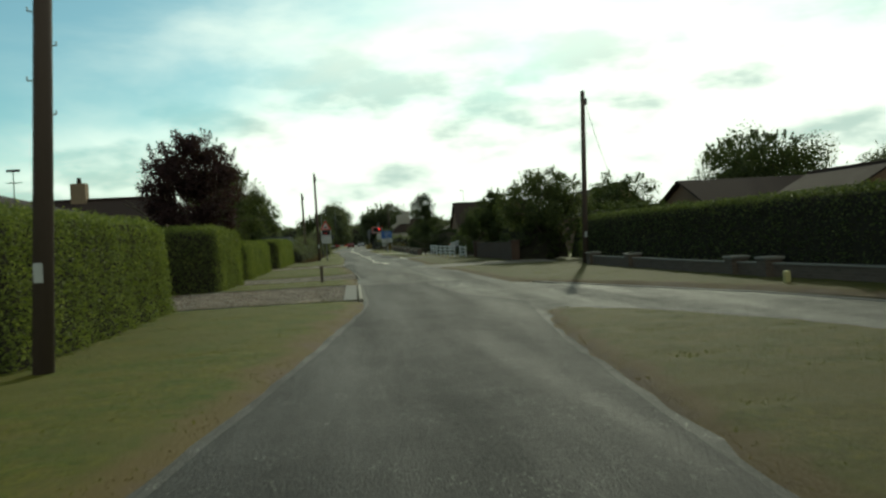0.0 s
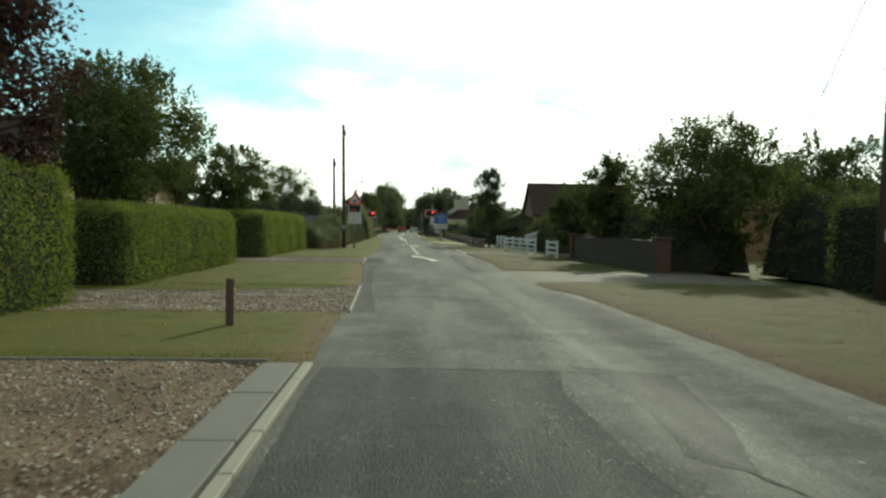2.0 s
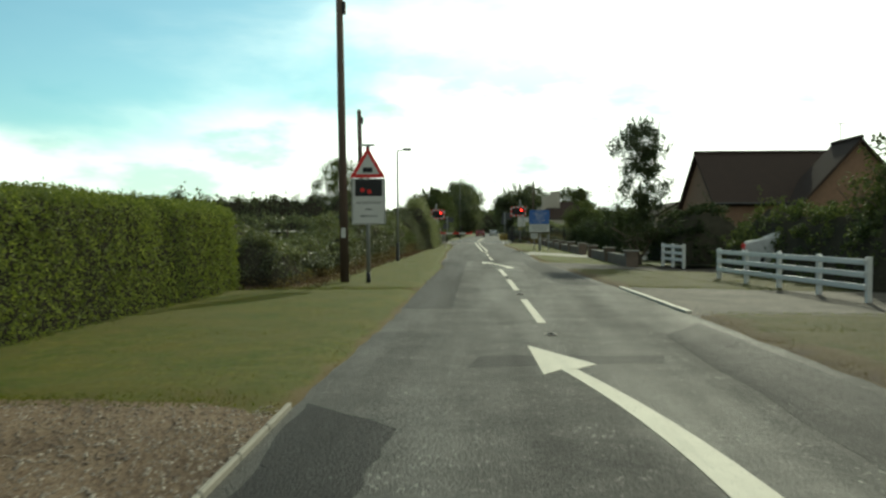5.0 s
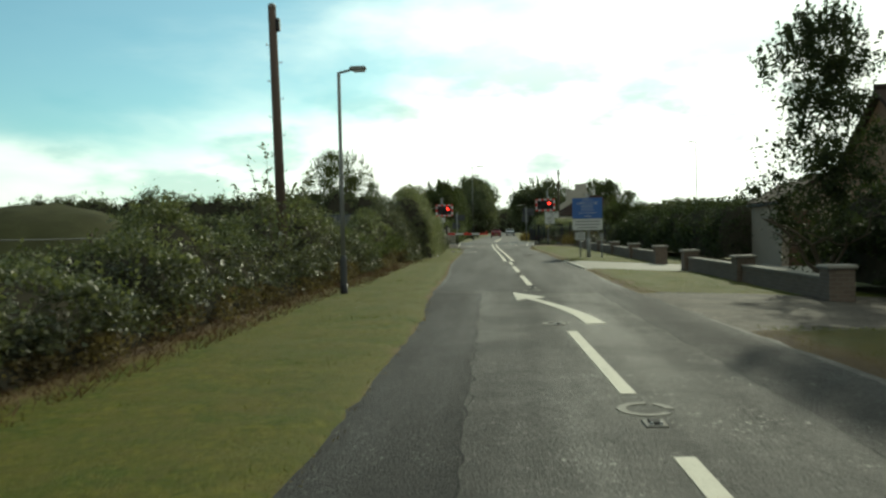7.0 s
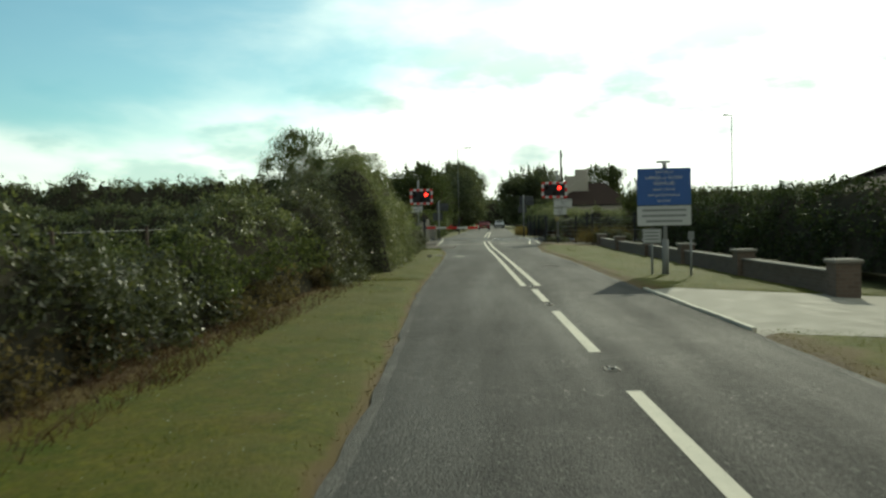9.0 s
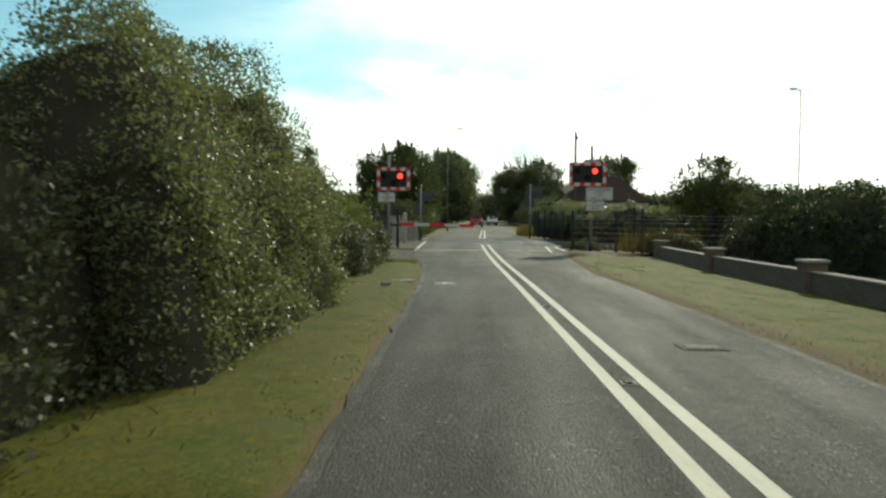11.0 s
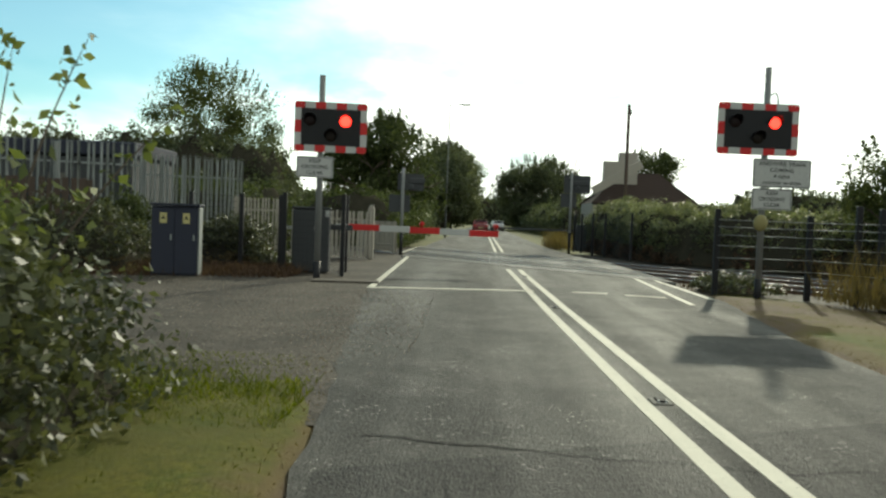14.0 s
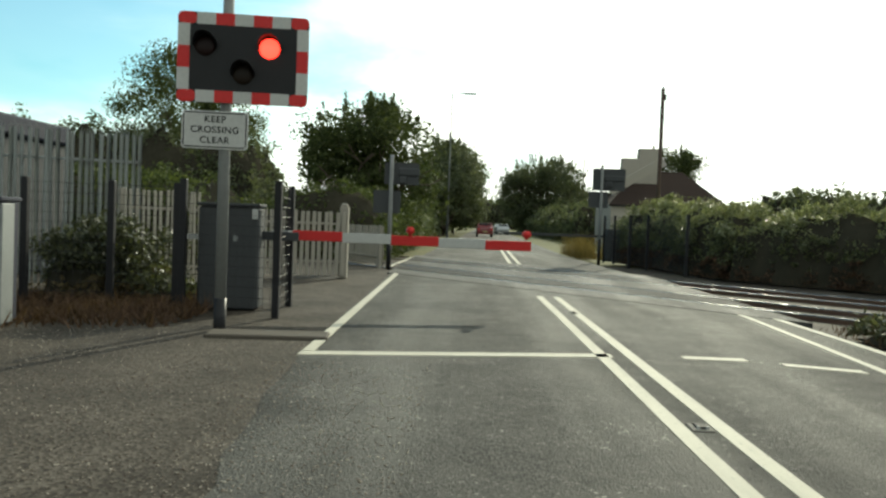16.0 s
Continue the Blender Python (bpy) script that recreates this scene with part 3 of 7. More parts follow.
def slab(name, corners, mat, label, category="driveway", z=0.012, lap=0.3, drop=0.0):
    """A driveway between four corners, given as two ends."""
    (a, b), (c, d) = corners
    a, b, c, d = (a[0], a[1] - lap), (b[0], b[1] - lap), (c[0], c[1] + lap), (d[0], d[1] + lap)
    n = 16
    pairs = [((a[0] + (c[0] - a[0]) * i / n, a[1] + (c[1] - a[1]) * i / n), (b[0] + (d[0] - b[0]) * i / n, b[1] + (d[1] - b[1]) * i / n)) for i in range(n + 1)]
    v, f = strip(pairs, 16, z)
    v[:, 2] -= drop * np.clip((v[:, 0] - 2.0) / 5.0, 0, 1)
    if category == "driveway":      # the ends dip under road and lawn
        v[0::17, 2] = -0.04
        v[16::17, 2] = -0.04
    v[:, 2] += (0.0008 if mat in (CONCRETE, PALECONCRETE) else 0.003 if category == "ground" else 0.012) * lumps(v, 1.3, 2.0)
    return tagged(new(name, arrays_mesh(name, v, f, mat, True)), label, category, kind="structure")


slab("driveway", (((-14, 30.2), (-1.9, 30.2)), ((-14, 37.4), (-1.9, 37.4))), GRAVEL, "brown pea-gravel driveway between clipped hedges")
slab("driveway", (((-14, 42.1), (-1.45, 42.1)), ((-14, 47.4), (-1.55, 47.4))), GRAVEL, "brown gravel driveway with a pale concrete edging")
slab("driveway", (((-14, 59.2), (-2.05, 59.2)), ((-14, 64.2), (-2.2, 64.2))), GRAVEL, "brown gravel driveway with a pale concrete edging")
slab("driveway", (((2.22, 49.5), (9, 47.5)), ((2.28, 54.8), (9, 54.0))), CONCRETE, "pale concrete driveway crossing the verge")
slab("driveway", (((2.3, 71.2), (12, 69.0)), ((2.2, 77.2), (12, 76.0))), DIRT, "grey tarmac driveway beside a white fence", drop=0.08)
slab("driveway", (((1.75, 86.0), (12, 84.5)), ((1.55, 92.0), (12, 92.0))), DIRT, "pale gravelly driveway entrance crossing the verge", drop=0.22)
slab("driveway", (((1.6, 102.3), (14, 102.5)), ((1.5, 108.7), (14, 107.6))), PALECONCRETE, "pale concrete driveway between brick gate piers", z=0.02, drop=0.27)
slab("gravel_apron", (((-16, 133.2), (-2.5, 133.2)), ((-16, 144.2), (-3.3, 144.2))), DIRT, "gravelly dirt entrance beside the crossing", "ground", z=-0.005)
slab("trackside_ground", (((-16, 144.0), (-4.2, 144.0)), ((-16, 165.0), (-4.4, 165.0))), DIRT, "dry weedy dirt beside the railway", "ground", z=-0.03)
slab("trackside_ground", (((2.3, 144.5), (22, 138.0)), ((2.2, 166.0), (22, 160.0))), DIRT, "dry weedy dirt beside the railway", "ground", z=-0.09)

wedge = bmesh.new()
wedge.faces.new([wedge.verts.new((x, y, z)) for x, y, z in ((-1.62, 47.55, 0.02), (-9.0, 47.9, 0.034), (-9.0, 45.6, 0.028), (-4.4, 46.05, 0.028), (-2.9, 46.42, 0.028), (-2.2, 46.95, 0.026))])
structure("grass_verge", wedge, GRASS, "slanting lawn corner beside a gravel drive", "grass verge")


def edging(name, pts, w, mat, label, top=0.035, count=8):
    """A row of edging stones, each a piece of its own."""
    root = tagged(new(name), label, "edging", kind="structure")
    for (ax, ay), (bx, by) in zip(pts, pts[1:]):
        run = math.hypot(bx - ax, by - ay)
        turn = -math.degrees(math.atan2(bx - ax, by - ay))
        me = mesh_of(boxed((0, 0, 0), (w, run / count - 0.012, 0.12), 0.01), "edging_stone", mat)
        for i in range(count):
            u = (i + 0.5) / count
            ob = part("edging_stone", me, mat, root)
            ob.matrix_basis = pose(ax + (bx - ax) * u, ay + (by - ay) * u, top - 0.06 + random.uniform(-0.004, 0.004), 0, 0, turn)
    return root


edging("drive_threshold", [(-1.86, 30.25), (-1.8, 37.3)], 0.34, KERBSTONE, "broad pale concrete threshold of a driveway", 0.03, 5)
edging("drive_edging", [(-1.6, 30.25), (-1.55, 37.3)], 0.09, PALECONCRETE, "pale concrete edging stones along the road", 0.04)
edging("drive_edging", [(-1.475, 42.1), (-1.585, 47.45)], 0.042, PALECONCRETE, "pale concrete edging stones along the road", 0.045)
edging("drive_edging", [(-2.09, 58.6), (-2.2, 64.2)], 0.04, PALECONCRETE, "pale concrete edging stones along the road", 0.045)
edging("drive_edging", [(2.5, 71.3), (2.4, 77.0)], 0.1, PAINT, "pale concrete edging stones along the road", 0.04)
edging("drive_edging", [(1.78, 102.4), (1.68, 108.6)], 0.07, PAINT, "pale concrete edging stones along the road", 0.045)
edging("drive_edging", [(-6.5, 37.5), (-1.95, 37.5)], 0.05, KERBSTONE, "thin timber edging between gravel and grass", 0.035, 4)
edging("drive_edging", [(-6.5, 30.1), (-1.95, 30.1)], 0.05, KERBSTONE, "thin timber edging between gravel and grass", 0.035, 4)


def painted(name, quads, label):
    """Road paint: quads given as lists of (x, y) corners, 4 mm over the asphalt, with worn edges."""
    bm = bmesh.new()
    for q in quads:
        top = [bm.verts.new((x, y, 0.005)) for x, y in q]
        low = [bm.verts.new((x, y, -0.01)) for x, y in q]
        bm.faces.new(top)
        for i in range(len(q)):
            j = (i + 1) % len(q)
            bm.faces.new((top[i], low[i], low[j], top[j]))
    bmesh.ops.recalc_face_normals(bm, faces=bm.faces[:])
    return tagged(part(name, bm, PAINT, None), label, "road marking", kind="structure")


def line_quads(y0, y1, offset, w, step=2.0):
    n = max(1, int((y1 - y0) / step))
    e = [y0 + (y1 - y0) * i / n for i in range(n + 1)]
    c = [along(MIDDLE, y) + offset for y in e]
    return [[(c[i] - w / 2, e[i]), (c[i] + w / 2, e[i]), (c[i + 1] + w / 2, e[i + 1]), (c[i + 1] - w / 2, e[i + 1])] for i in range(n)]


for y0 in (69.9, 76.3, 82.1, 94.9, 100.9):
    painted("centre_dash", line_quads(y0, y0 + 4.0, 0, 0.125), "worn white centre-line dash on asphalt")
painted("centre_dash", line_quads(106.4, 109.0, 0, 0.125), "short worn white centre-line dash on asphalt")
for off in (-0.155, 0.155):
    painted("double_line", line_quads(109.9, 150.5, off, 0.125, 1.5), "one of two solid white lines on asphalt")
    painted("double_line", line_quads(158.5, 200, off, 0.125, 3), "one of two solid white lines past the crossing")


def arrow(tip_y, tail_y, x_tip, x_tail):
    """A curved deflection arrow that points back to the near side."""
    n, pts_l, pts_r = 8, [], []
    head = tail_y + (tip_y - tail_y) * 0.72
    for i in range(n + 1):
        u = i / n
        y = tail_y + (head - tail_y) * u
        x = x_tail + (x_tip + 0.3 - x_tail) * (u ** 1.7)
        w = 0.27 - 0.12 * u
        pts_l.append((x - w / 2, y))
        pts_r.append((x + w / 2, y))
    quads = [[pts_l[i], pts_r[i], pts_r[i + 1], pts_l[i + 1]] for i in range(n)]
    x = x_tip + 0.3
    quads.append([(x - 0.26, head - 0.3), (x - 0.075, head - 0.02), (x + 0.075, head + 0.02), (x + 0.3, head + 0.3), (x_tip, tip_y)])
    return painted("arrow_marking", quads, "white curved deflection arrow painted on asphalt")


arrow(67.6, 61.8, -0.25, 0.58)
arrow(92.8, 86.9, -0.72, 0.28)


# ---- hedges, bushes and trees ----
def rounded(p, hx, hy, h, r=0.38):
    """Draws points on a box in towards its rounded top and corners."""
    q = np.abs(p - np.array([0, 0, h / 2])) - np.array([hx - r, hy - r, h / 2 - r])
    q[p[:, 2] < h / 2, 2] = 0
    q = np.maximum(q, 0)
    n = np.linalg.norm(q, axis=1)[:, None]
    cut = q * (1 - r / np.maximum(n, r))
    return p - cut * np.sign(p - np.array([0, 0, h / 2]))


def hedge(x0, x1, y0, y1, h, label, mat=None, density=950, size=0.052, seed=0, wild=0.05, taper=0.08):
    """A clipped hedge: twiggy core with the inner shade painted dark, and a coat of small leaves."""
    mat = mat or PRIVET
    rng = np.random.default_rng(seed)
    root = thing("hedge", label, "hedge", "garden hedges", at=((x0 + x1) / 2, (y0 + y1) / 2, 0))
    cx, cy = (x0 + x1) / 2, (y0 + y1) / 2
    bm = bmesh.new()
    bmesh.ops.create_cube(bm, size=1.0, matrix=pose(0, 0, h / 2 - 0.1) @ Matrix.Diagonal((x1 - x0 - 0.16, y1 - y0 - 0.16, h - 0.04, 1)))
    bmesh.ops.subdivide_edges(bm, edges=bm.edges[:], cuts=8, use_grid_fill=True)
    for v in bm.verts:
        v.co += Vector((1, 1, 1)) * 0.09 * noise.noise(v.co * 1.5 + Vector((seed, 0, 0)))
        v.co.x *= 1 - taper * v.co.z / h
        v.co = Vector(rounded(np.array([v.co]), (x1 - x0 - 0.16) / 2, (y1 - y0 - 0.16) / 2, h - 0.06)[0])
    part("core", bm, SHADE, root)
    faces = [(y1 - y0) * h, (x1 - x0) * h, (x1 - x0) * (y1 - y0), (x1 - x0) * h, (y1 - y0) * h]
    pts = []
    for k, area in enumerate(faces):
        n = int(area * density * (0.45 if k > 2 else 1.0))
        a, b = rng.random(n), rng.random(n) ** 0.92
        z = b * h
        if k in (0, 4):
            p = np.c_[np.full(n, x1 if k == 0 else x0), y0 + a * (y1 - y0), z]
        elif k in (1, 3):
            p = np.c_[x0 + a * (x1 - x0), np.full(n, y0 if k == 1 else y1), z]
        else:
            p = np.c_[x0 + a * (x1 - x0), y0 + rng.random(n) * (y1 - y0), np.full(n, h)]
        pts.append(p)
    p = np.concatenate(pts)
    out = 0.1 * lumps(p[:, :3], 1.1, seed) + 0.05 * lumps(p[:, :3], 4.0, seed + 5)
    p -= (cx, cy, 0)
    p = rounded(p, (x1 - x0) / 2, (y1 - y0) / 2, h)
    d = p - (0, 0, h * 0.5)
    d /= np.abs(d / ((x1 - x0) / 2, (y1 - y0) / 2, h / 2)).max(1)[:, None] * np.linalg.norm(d, axis=1)[:, None] + 1e-6
    p += d * out[:, None] + rng.normal(scale=wild, size=p.shape)
    p[:, 0] *= 1 - taper * p[:, 2] / h
    p[:, 2] = np.maximum(p[:, 2], 0.03)
    part("foliage", leaves("foliage", p, size, mat, rng, out=d + rng.normal(scale=0.5, size=d.shape) * np.linalg.norm(d, axis=1)[:, None]), mat, root)
    return root


def limbs(bm, rng, a, way, length, r, depth, ends):
    """A forking limb; the tips are gathered in ends."""
    a = Vector(a)
    b = a + way * length
    mid = a + way * length * 0.5 + Vector(rng.normal(scale=0.05 * length, size=3))
    rod(bm, a, mid, r, r * 0.82, 6, False)
    rod(bm, mid, b, r * 0.82, r * 0.66, 6, False)
    ends.append(b)
    if depth == 0:
        return
    for i in range(3 if depth > 1 else 2):
        w = way + Vector(rng.normal(scale=0.55, size=3))
        w.z = max(w.z, 0.05)
        limbs(bm, rng, b, w.normalized(), length * rng.uniform(0.6, 0.85), r * 0.6, depth - 1, ends)


def tree(at, top, spread, mat, label, count=9000, size=0.11, seed=1, trunk=0.16, bare=0.35, clumps=46, spikes=0, shape=None, name="tree", category="tree", centre=None, gaps=0.5):
    """A tree: tapered trunk with forking limbs, and a crown of leaf clumps with gaps and an uneven outline."""
    rng = np.random.default_rng(seed)
    count, size, clumps = int(count * 1.9), size * 1.25, int(clumps * 1.5)
    root = thing(name, label, category, at=at)
    bm, ends = bmesh.new(), []
    fork = top * bare
    off = Vector((centre[0] - at[0], centre[1] - at[1], 0)) if centre else Vector((0, 0, 0))
    rod(bm, (0, 0, -0.3), off * 0.25 + Vector((0.03, 0, fork)), trunk, trunk * 0.75, 9, False)
    for i in range(5):
        a = i * 1.257 + rng.uniform(0, 0.8)
        w = Vector((0.75 * math.cos(a), 0.75 * math.sin(a), 1.0)) + off * 0.25
        limbs(bm, rng, off * 0.25 + Vector((0.03, 0, fork * rng.uniform(0.8, 1.0))), w.normalized(), min((top - fork) * 0.36, spread[0] * 0.6), trunk * 0.5, 2, ends)
    part("trunk", bm, BARK, root, smooth=True)
    rx, ry = spread
    zc, rz = (top + fork * 0.8) / 2, (top - fork * 0.8) / 2
    c = rng.normal(size=(clumps * 3, 3))
    c /= np.linalg.norm(c, axis=1)[:, None]
    c *= (rng.random((clumps * 3, 1)) ** 0.42)
    c = c[c[:, 2] > -0.92][:clumps]
    if shape == "cone":
        c[:, :2] *= (0.95 - 0.45 * c[:, 2])[:, None]
    wob = 1 + 0.24 * lumps(c, 1.6, seed * 1.7)
    c = c * wob[:, None] * np.array([rx, ry, rz]) * 0.88 + np.array([off.x, off.y, zc])
    each = rng.dirichlet(np.full(len(c), 3.0)) * count
    rad = 0.23 * (rx + ry + rz) / 3
    pts, outs = [], []
    for q, n in zip(c, each.astype(int)):
        s = rng.normal(size=(n, 3))
        s /= np.linalg.norm(s, axis=1)[:, None] + 1e-9
        outs.append(s + (0, 0, 0.4))
        pts.append(q + s * (rng.random((n, 1)) ** gaps) * rad * rng.uniform(0.7, 1.5) * np.array([1.1, 1.1, 0.85]))
    # sprays that break the outline
    for i in range(spikes):
        a, u = rng.uniform(0, 6.283), rng.uniform(0.25, 1.0)
        base = np.array([off.x + rx * 0.75 * u * math.cos(a), off.y + ry * 0.75 * u * math.sin(a), zc + rz * (1.0 - 0.55 * u * u) * 0.85])
        way = np.array([0.5 * math.cos(a) * u, 0.5 * math.sin(a) * u, 1.0])
        n = 40
        t = rng.random((n, 1))
        pts.append(base + way * t * rng.uniform(0.4, 1.0) * rz * 0.28 + rng.normal(scale=0.09 * (1.15 - t), size=(n, 3)))
        outs.append(rng.normal(size=(n, 3)) + (0, 0, 0.5))
    p = np.concatenate(pts)
    p[:, 2] = np.maximum(p[:, 2], 0.15)
    part("crown", leaves("crown", p, size, mat, rng, out=np.concatenate(outs)), mat, root)
    return root


def thicket(x0, x1, y0, y1, h, label, mat=None, density=85, size=0.085, seed=0, name="bramble_thicket", category="bush", lit_top_mat=None, rag=0.45, straw=0, z0=0.0, turn=0.0, fall=0.9, bulge=0.3, low_mat=None):
    """A wild bank of bramble and thorn: core painted dark as inner shade, leaves in clumps, arching sprays and dead
    stalks at its foot.
    """
    mat = mat or BRAMBLE
    size *= 1.3
    rng = np.random.default_rng(seed + 100)
    cx, cy = (x0 + x1) / 2, (y0 + y1) / 2
    root = thing(name, label, category, at=(cx, cy, z0), turn=turn)
    w, d = x1 - x0, y1 - y0

    def height(x, y):
        e = np.minimum(np.minimum(x - x0, x1 - x) / fall, np.minimum(y - y0, y1 - y) / fall)
        e = np.clip(e, 0, 1) ** 0.45
        q = np.c_[x, y, np.zeros_like(x)]
        return h * e * (1 + rag * (0.75 * lumps(q, 0.42, seed) + 0.4 * lumps(q, 1.3, seed + 3)))

    nx, ny = max(4, int(w / 0.35)), max(4, int(d / 0.35))
    gx, gy = np.meshgrid(np.linspace(x0 + 0.12, x1 - 0.12, nx + 1), np.linspace(y0 + 0.12, y1 - 0.12, ny + 1))
    gz = height(np.clip(gx.ravel(), x0 + 0.4, x1 - 0.4), np.clip(gy.ravel(), y0 + 0.4, y1 - 0.4)) * np.where((np.abs(gx.ravel() - cx) > w / 2 - 0.13) | (np.abs(gy.ravel() - cy) > d / 2 - 0.13), 0.0, 1.0) * (0.84 + 0.08 * rng.random(gx.size)) - 0.1
    v = np.c_[gx.ravel() - cx, gy.ravel() - cy, np.maximum(gz, -0.05)]
    v[:, 0] += 0.22 * lumps(v, 1.4, seed + 11)
    v[:, 1] += 0.22 * lumps(v, 1.4, seed + 13)
    k = nx + 1
    f = np.array([(j * k + i, j * k + i + 1, (j + 1) * k + i + 1, (j + 1) * k + i) for j in range(ny) for i in range(nx)])
    part("core", arrays_mesh("shaded_twigs", v, f, SHADE), SHADE, root)
    n = int((w * d + 2 * h * (w + d)) * density * 2.4 / (16 if size > 0.12 else 11))
    # clumps over the top and down the flanks
    m = int(n * w * d / (w * d + 2 * h * (w + d)))
    tx, ty = rng.uniform(x0, x1, m), rng.uniform(y0, y1, m)
    tz = height(tx, ty) * (1 - 0.22 * rng.random(m) ** 2)
    s = n - m
    edge = rng.random(s) * 2 * (w + d)
    sx = np.where(edge < w, x0 + edge, np.where(edge < w + d, x1, np.where(edge < 2 * w + d, x0 + edge - w - d, x0)))
    sy = np.where(edge < w, y0, np.where(edge < w + d, y0 + edge - w, np.where(edge < 2 * w + d, y1, y0 + edge - 2 * w - d)))
    inn = rng.random(s) * 0.5
    sx, sy = sx + (cx - sx) / np.maximum(np.abs(cx - sx), 0.4) * inn * (np.abs(sx - cx) > w * 0.3), sy + (cy - sy) / np.maximum(np.abs(cy - sy), 0.4) * inn * (np.abs(sy - cy) > d * 0.45)
    sz = rng.random(s) ** 1.3 * np.maximum(height(np.clip(sx, x0 + 0.35, x1 - 0.35), np.clip(sy, y0 + 0.35, y1 - 0.35)), 0.2)
    c = np.c_[np.r_[tx, sx] - cx, np.r_[ty, sy] - cy, np.r_[tz, sz]]
    if size < 0.12:      # hollows where the core's painted shade shows
        c = c[rng.random(len(c)) < np.clip(0.62 + 1.9 * lumps(c, 0.8, seed + 6) + 0.7 * (c[:, 2] > 0.7 * h), 0.28, 1.0)]
    push = bulge * lumps(c, 0.9, seed + 2) + 0.5 * bulge * lumps(c, 2.3, seed + 8)
    c[:, 0] += push * np.sign(c[:, 0]) * (np.abs(c[:, 0]) > w * 0.3)
    c[:, 1] += push * np.sign(c[:, 1]) * (np.abs(c[:, 1]) > d * 0.4)
    c[:, 2] *= 1 + 0.3 * push
    if size < 0.12:      # rounded clumps with dark gaps between them
        c = c[rng.random(len(c)) < 0.55]
        ball = rng.normal(size=(len(c), 27, 3))
        ball /= np.linalg.norm(ball, axis=2)[:, :, None]
        p = (c[:, None] + ball * rng.uniform(0.1, 0.3, (len(c), 1, 1)) * rng.random((len(c), 27, 1)) ** 0.4 * np.array([1, 1, 0.8])).reshape(-1, 3)
        out = ball.reshape(-1, 3) + (0, 0, 0.35)
    else:
        ball = rng.normal(size=(len(c), 15, 3))
        p = (c[:, None] + ball * np.array([1.0, 1.0, 0.8]) * max(0.14, 0.9 * size)).reshape(-1, 3)
        out = ball.reshape(-1, 3) + (0, 0, 0.5)
    # sprays
    ns = int((w + d) * 1.6) if size < 0.12 else 1
    sp = c[rng.integers(0, len(c), ns)]
    way = rng.normal(size=(ns, 3)) * 0.5 + (0, 0, 0.75)
    t = rng.random((ns, 16, 1))
    p = np.concatenate([p, (sp[:, None] + way[:, None] * t * 0.6 + rng.normal(scale=0.045, size=(ns, 16, 3))).reshape(-1, 3)])
    out = np.concatenate([out, rng.normal(size=(ns * 16, 3)) + (0, 0, 0.5)])
    p[:, 2] = np.maximum(p[:, 2], 0.02)
    # the upper leaves get a lighter colour that stands in for sunlight
    if lit_top_mat:
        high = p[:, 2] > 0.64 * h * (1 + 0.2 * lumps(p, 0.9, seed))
        part("lit_top_foliage", leaves("lit_top_foliage", p[high], size, lit_top_mat, rng, out=out[high]), lit_top_mat, root)
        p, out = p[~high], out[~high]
    if low_mat:
        low = p[:, 2] < 0.26 * h * (1 + 0.6 * lumps(p, 0.8, seed))
        part("low_growth", leaves("low_growth", p[low], size, low_mat, rng, out=out[low]), low_mat, root)
        p, out = p[~low], out[~low]
    part("foliage", leaves("foliage", p, size, mat, rng, out=out), mat, root)
    if straw:
        q = np.c_[rng.uniform(x0 - 0.3, x1 + 0.7, straw) - cx, rng.uniform(y0 - 0.3, y1 + 0.3, straw) - cy, np.zeros(straw)]
        keep = (np.abs(q[:, 0]) > w / 2 - 0.7) | (np.abs(q[:, 1]) > d / 2 - 0.7)
        tagged(part("dry_growth", stalks(q[keep], 0.13, BRACKEN, rng, 0.009, 0.8), BRACKEN, root), kind="stuff")
    return root


def stalks(p, tall, mat, rng, width=0.012, sway=0.3):
    """Thin upright blades."""
    n = len(p)
    h = tall * rng.uniform(0.4, 1.4, n)
    a = rng.uniform(0, 6.283, n)
    lean = rng.normal(scale=sway, size=(n, 2)) * h[:, None]
    w = width * rng.uniform(0.7, 1.4, n)
    v = np.empty((n, 3, 3))
    side = np.c_[np.cos(a) * w, np.sin(a) * w, np.zeros(n)]
    v[:, 0], v[:, 1] = p - side, p + side
    v[:, 2] = p + np.c_[lean, h]
    return arrays_mesh("blades", v.reshape(-1, 3), np.arange(3 * n).reshape(n, 3), mat)


hedge(-12, -5.95, 20.4, 30.0, 2.14, "tall clipped dense green privet hedge behind a pole", seed=1)
hedge(-8.6, -6.05, 37.7, 43.6, 2.2, "tall clipped green hedge beside a gravel drive", seed=2)
hedge(-8.8, -6.2, 46.7, 57.6, 1.7, "clipped green hedge beside a gravel drive", seed=3)
hedge(-8.8, -6.1, 62.8, 76.4, 1.85, "long clipped green hedge with a rounded end", seed=4)
hedge(9.2, 11.4, 8.0, 48.6, 2.1, "dark clipped hedge behind a low wall", seed=5, density=420, size=0.075, mat=HAWTHORN)

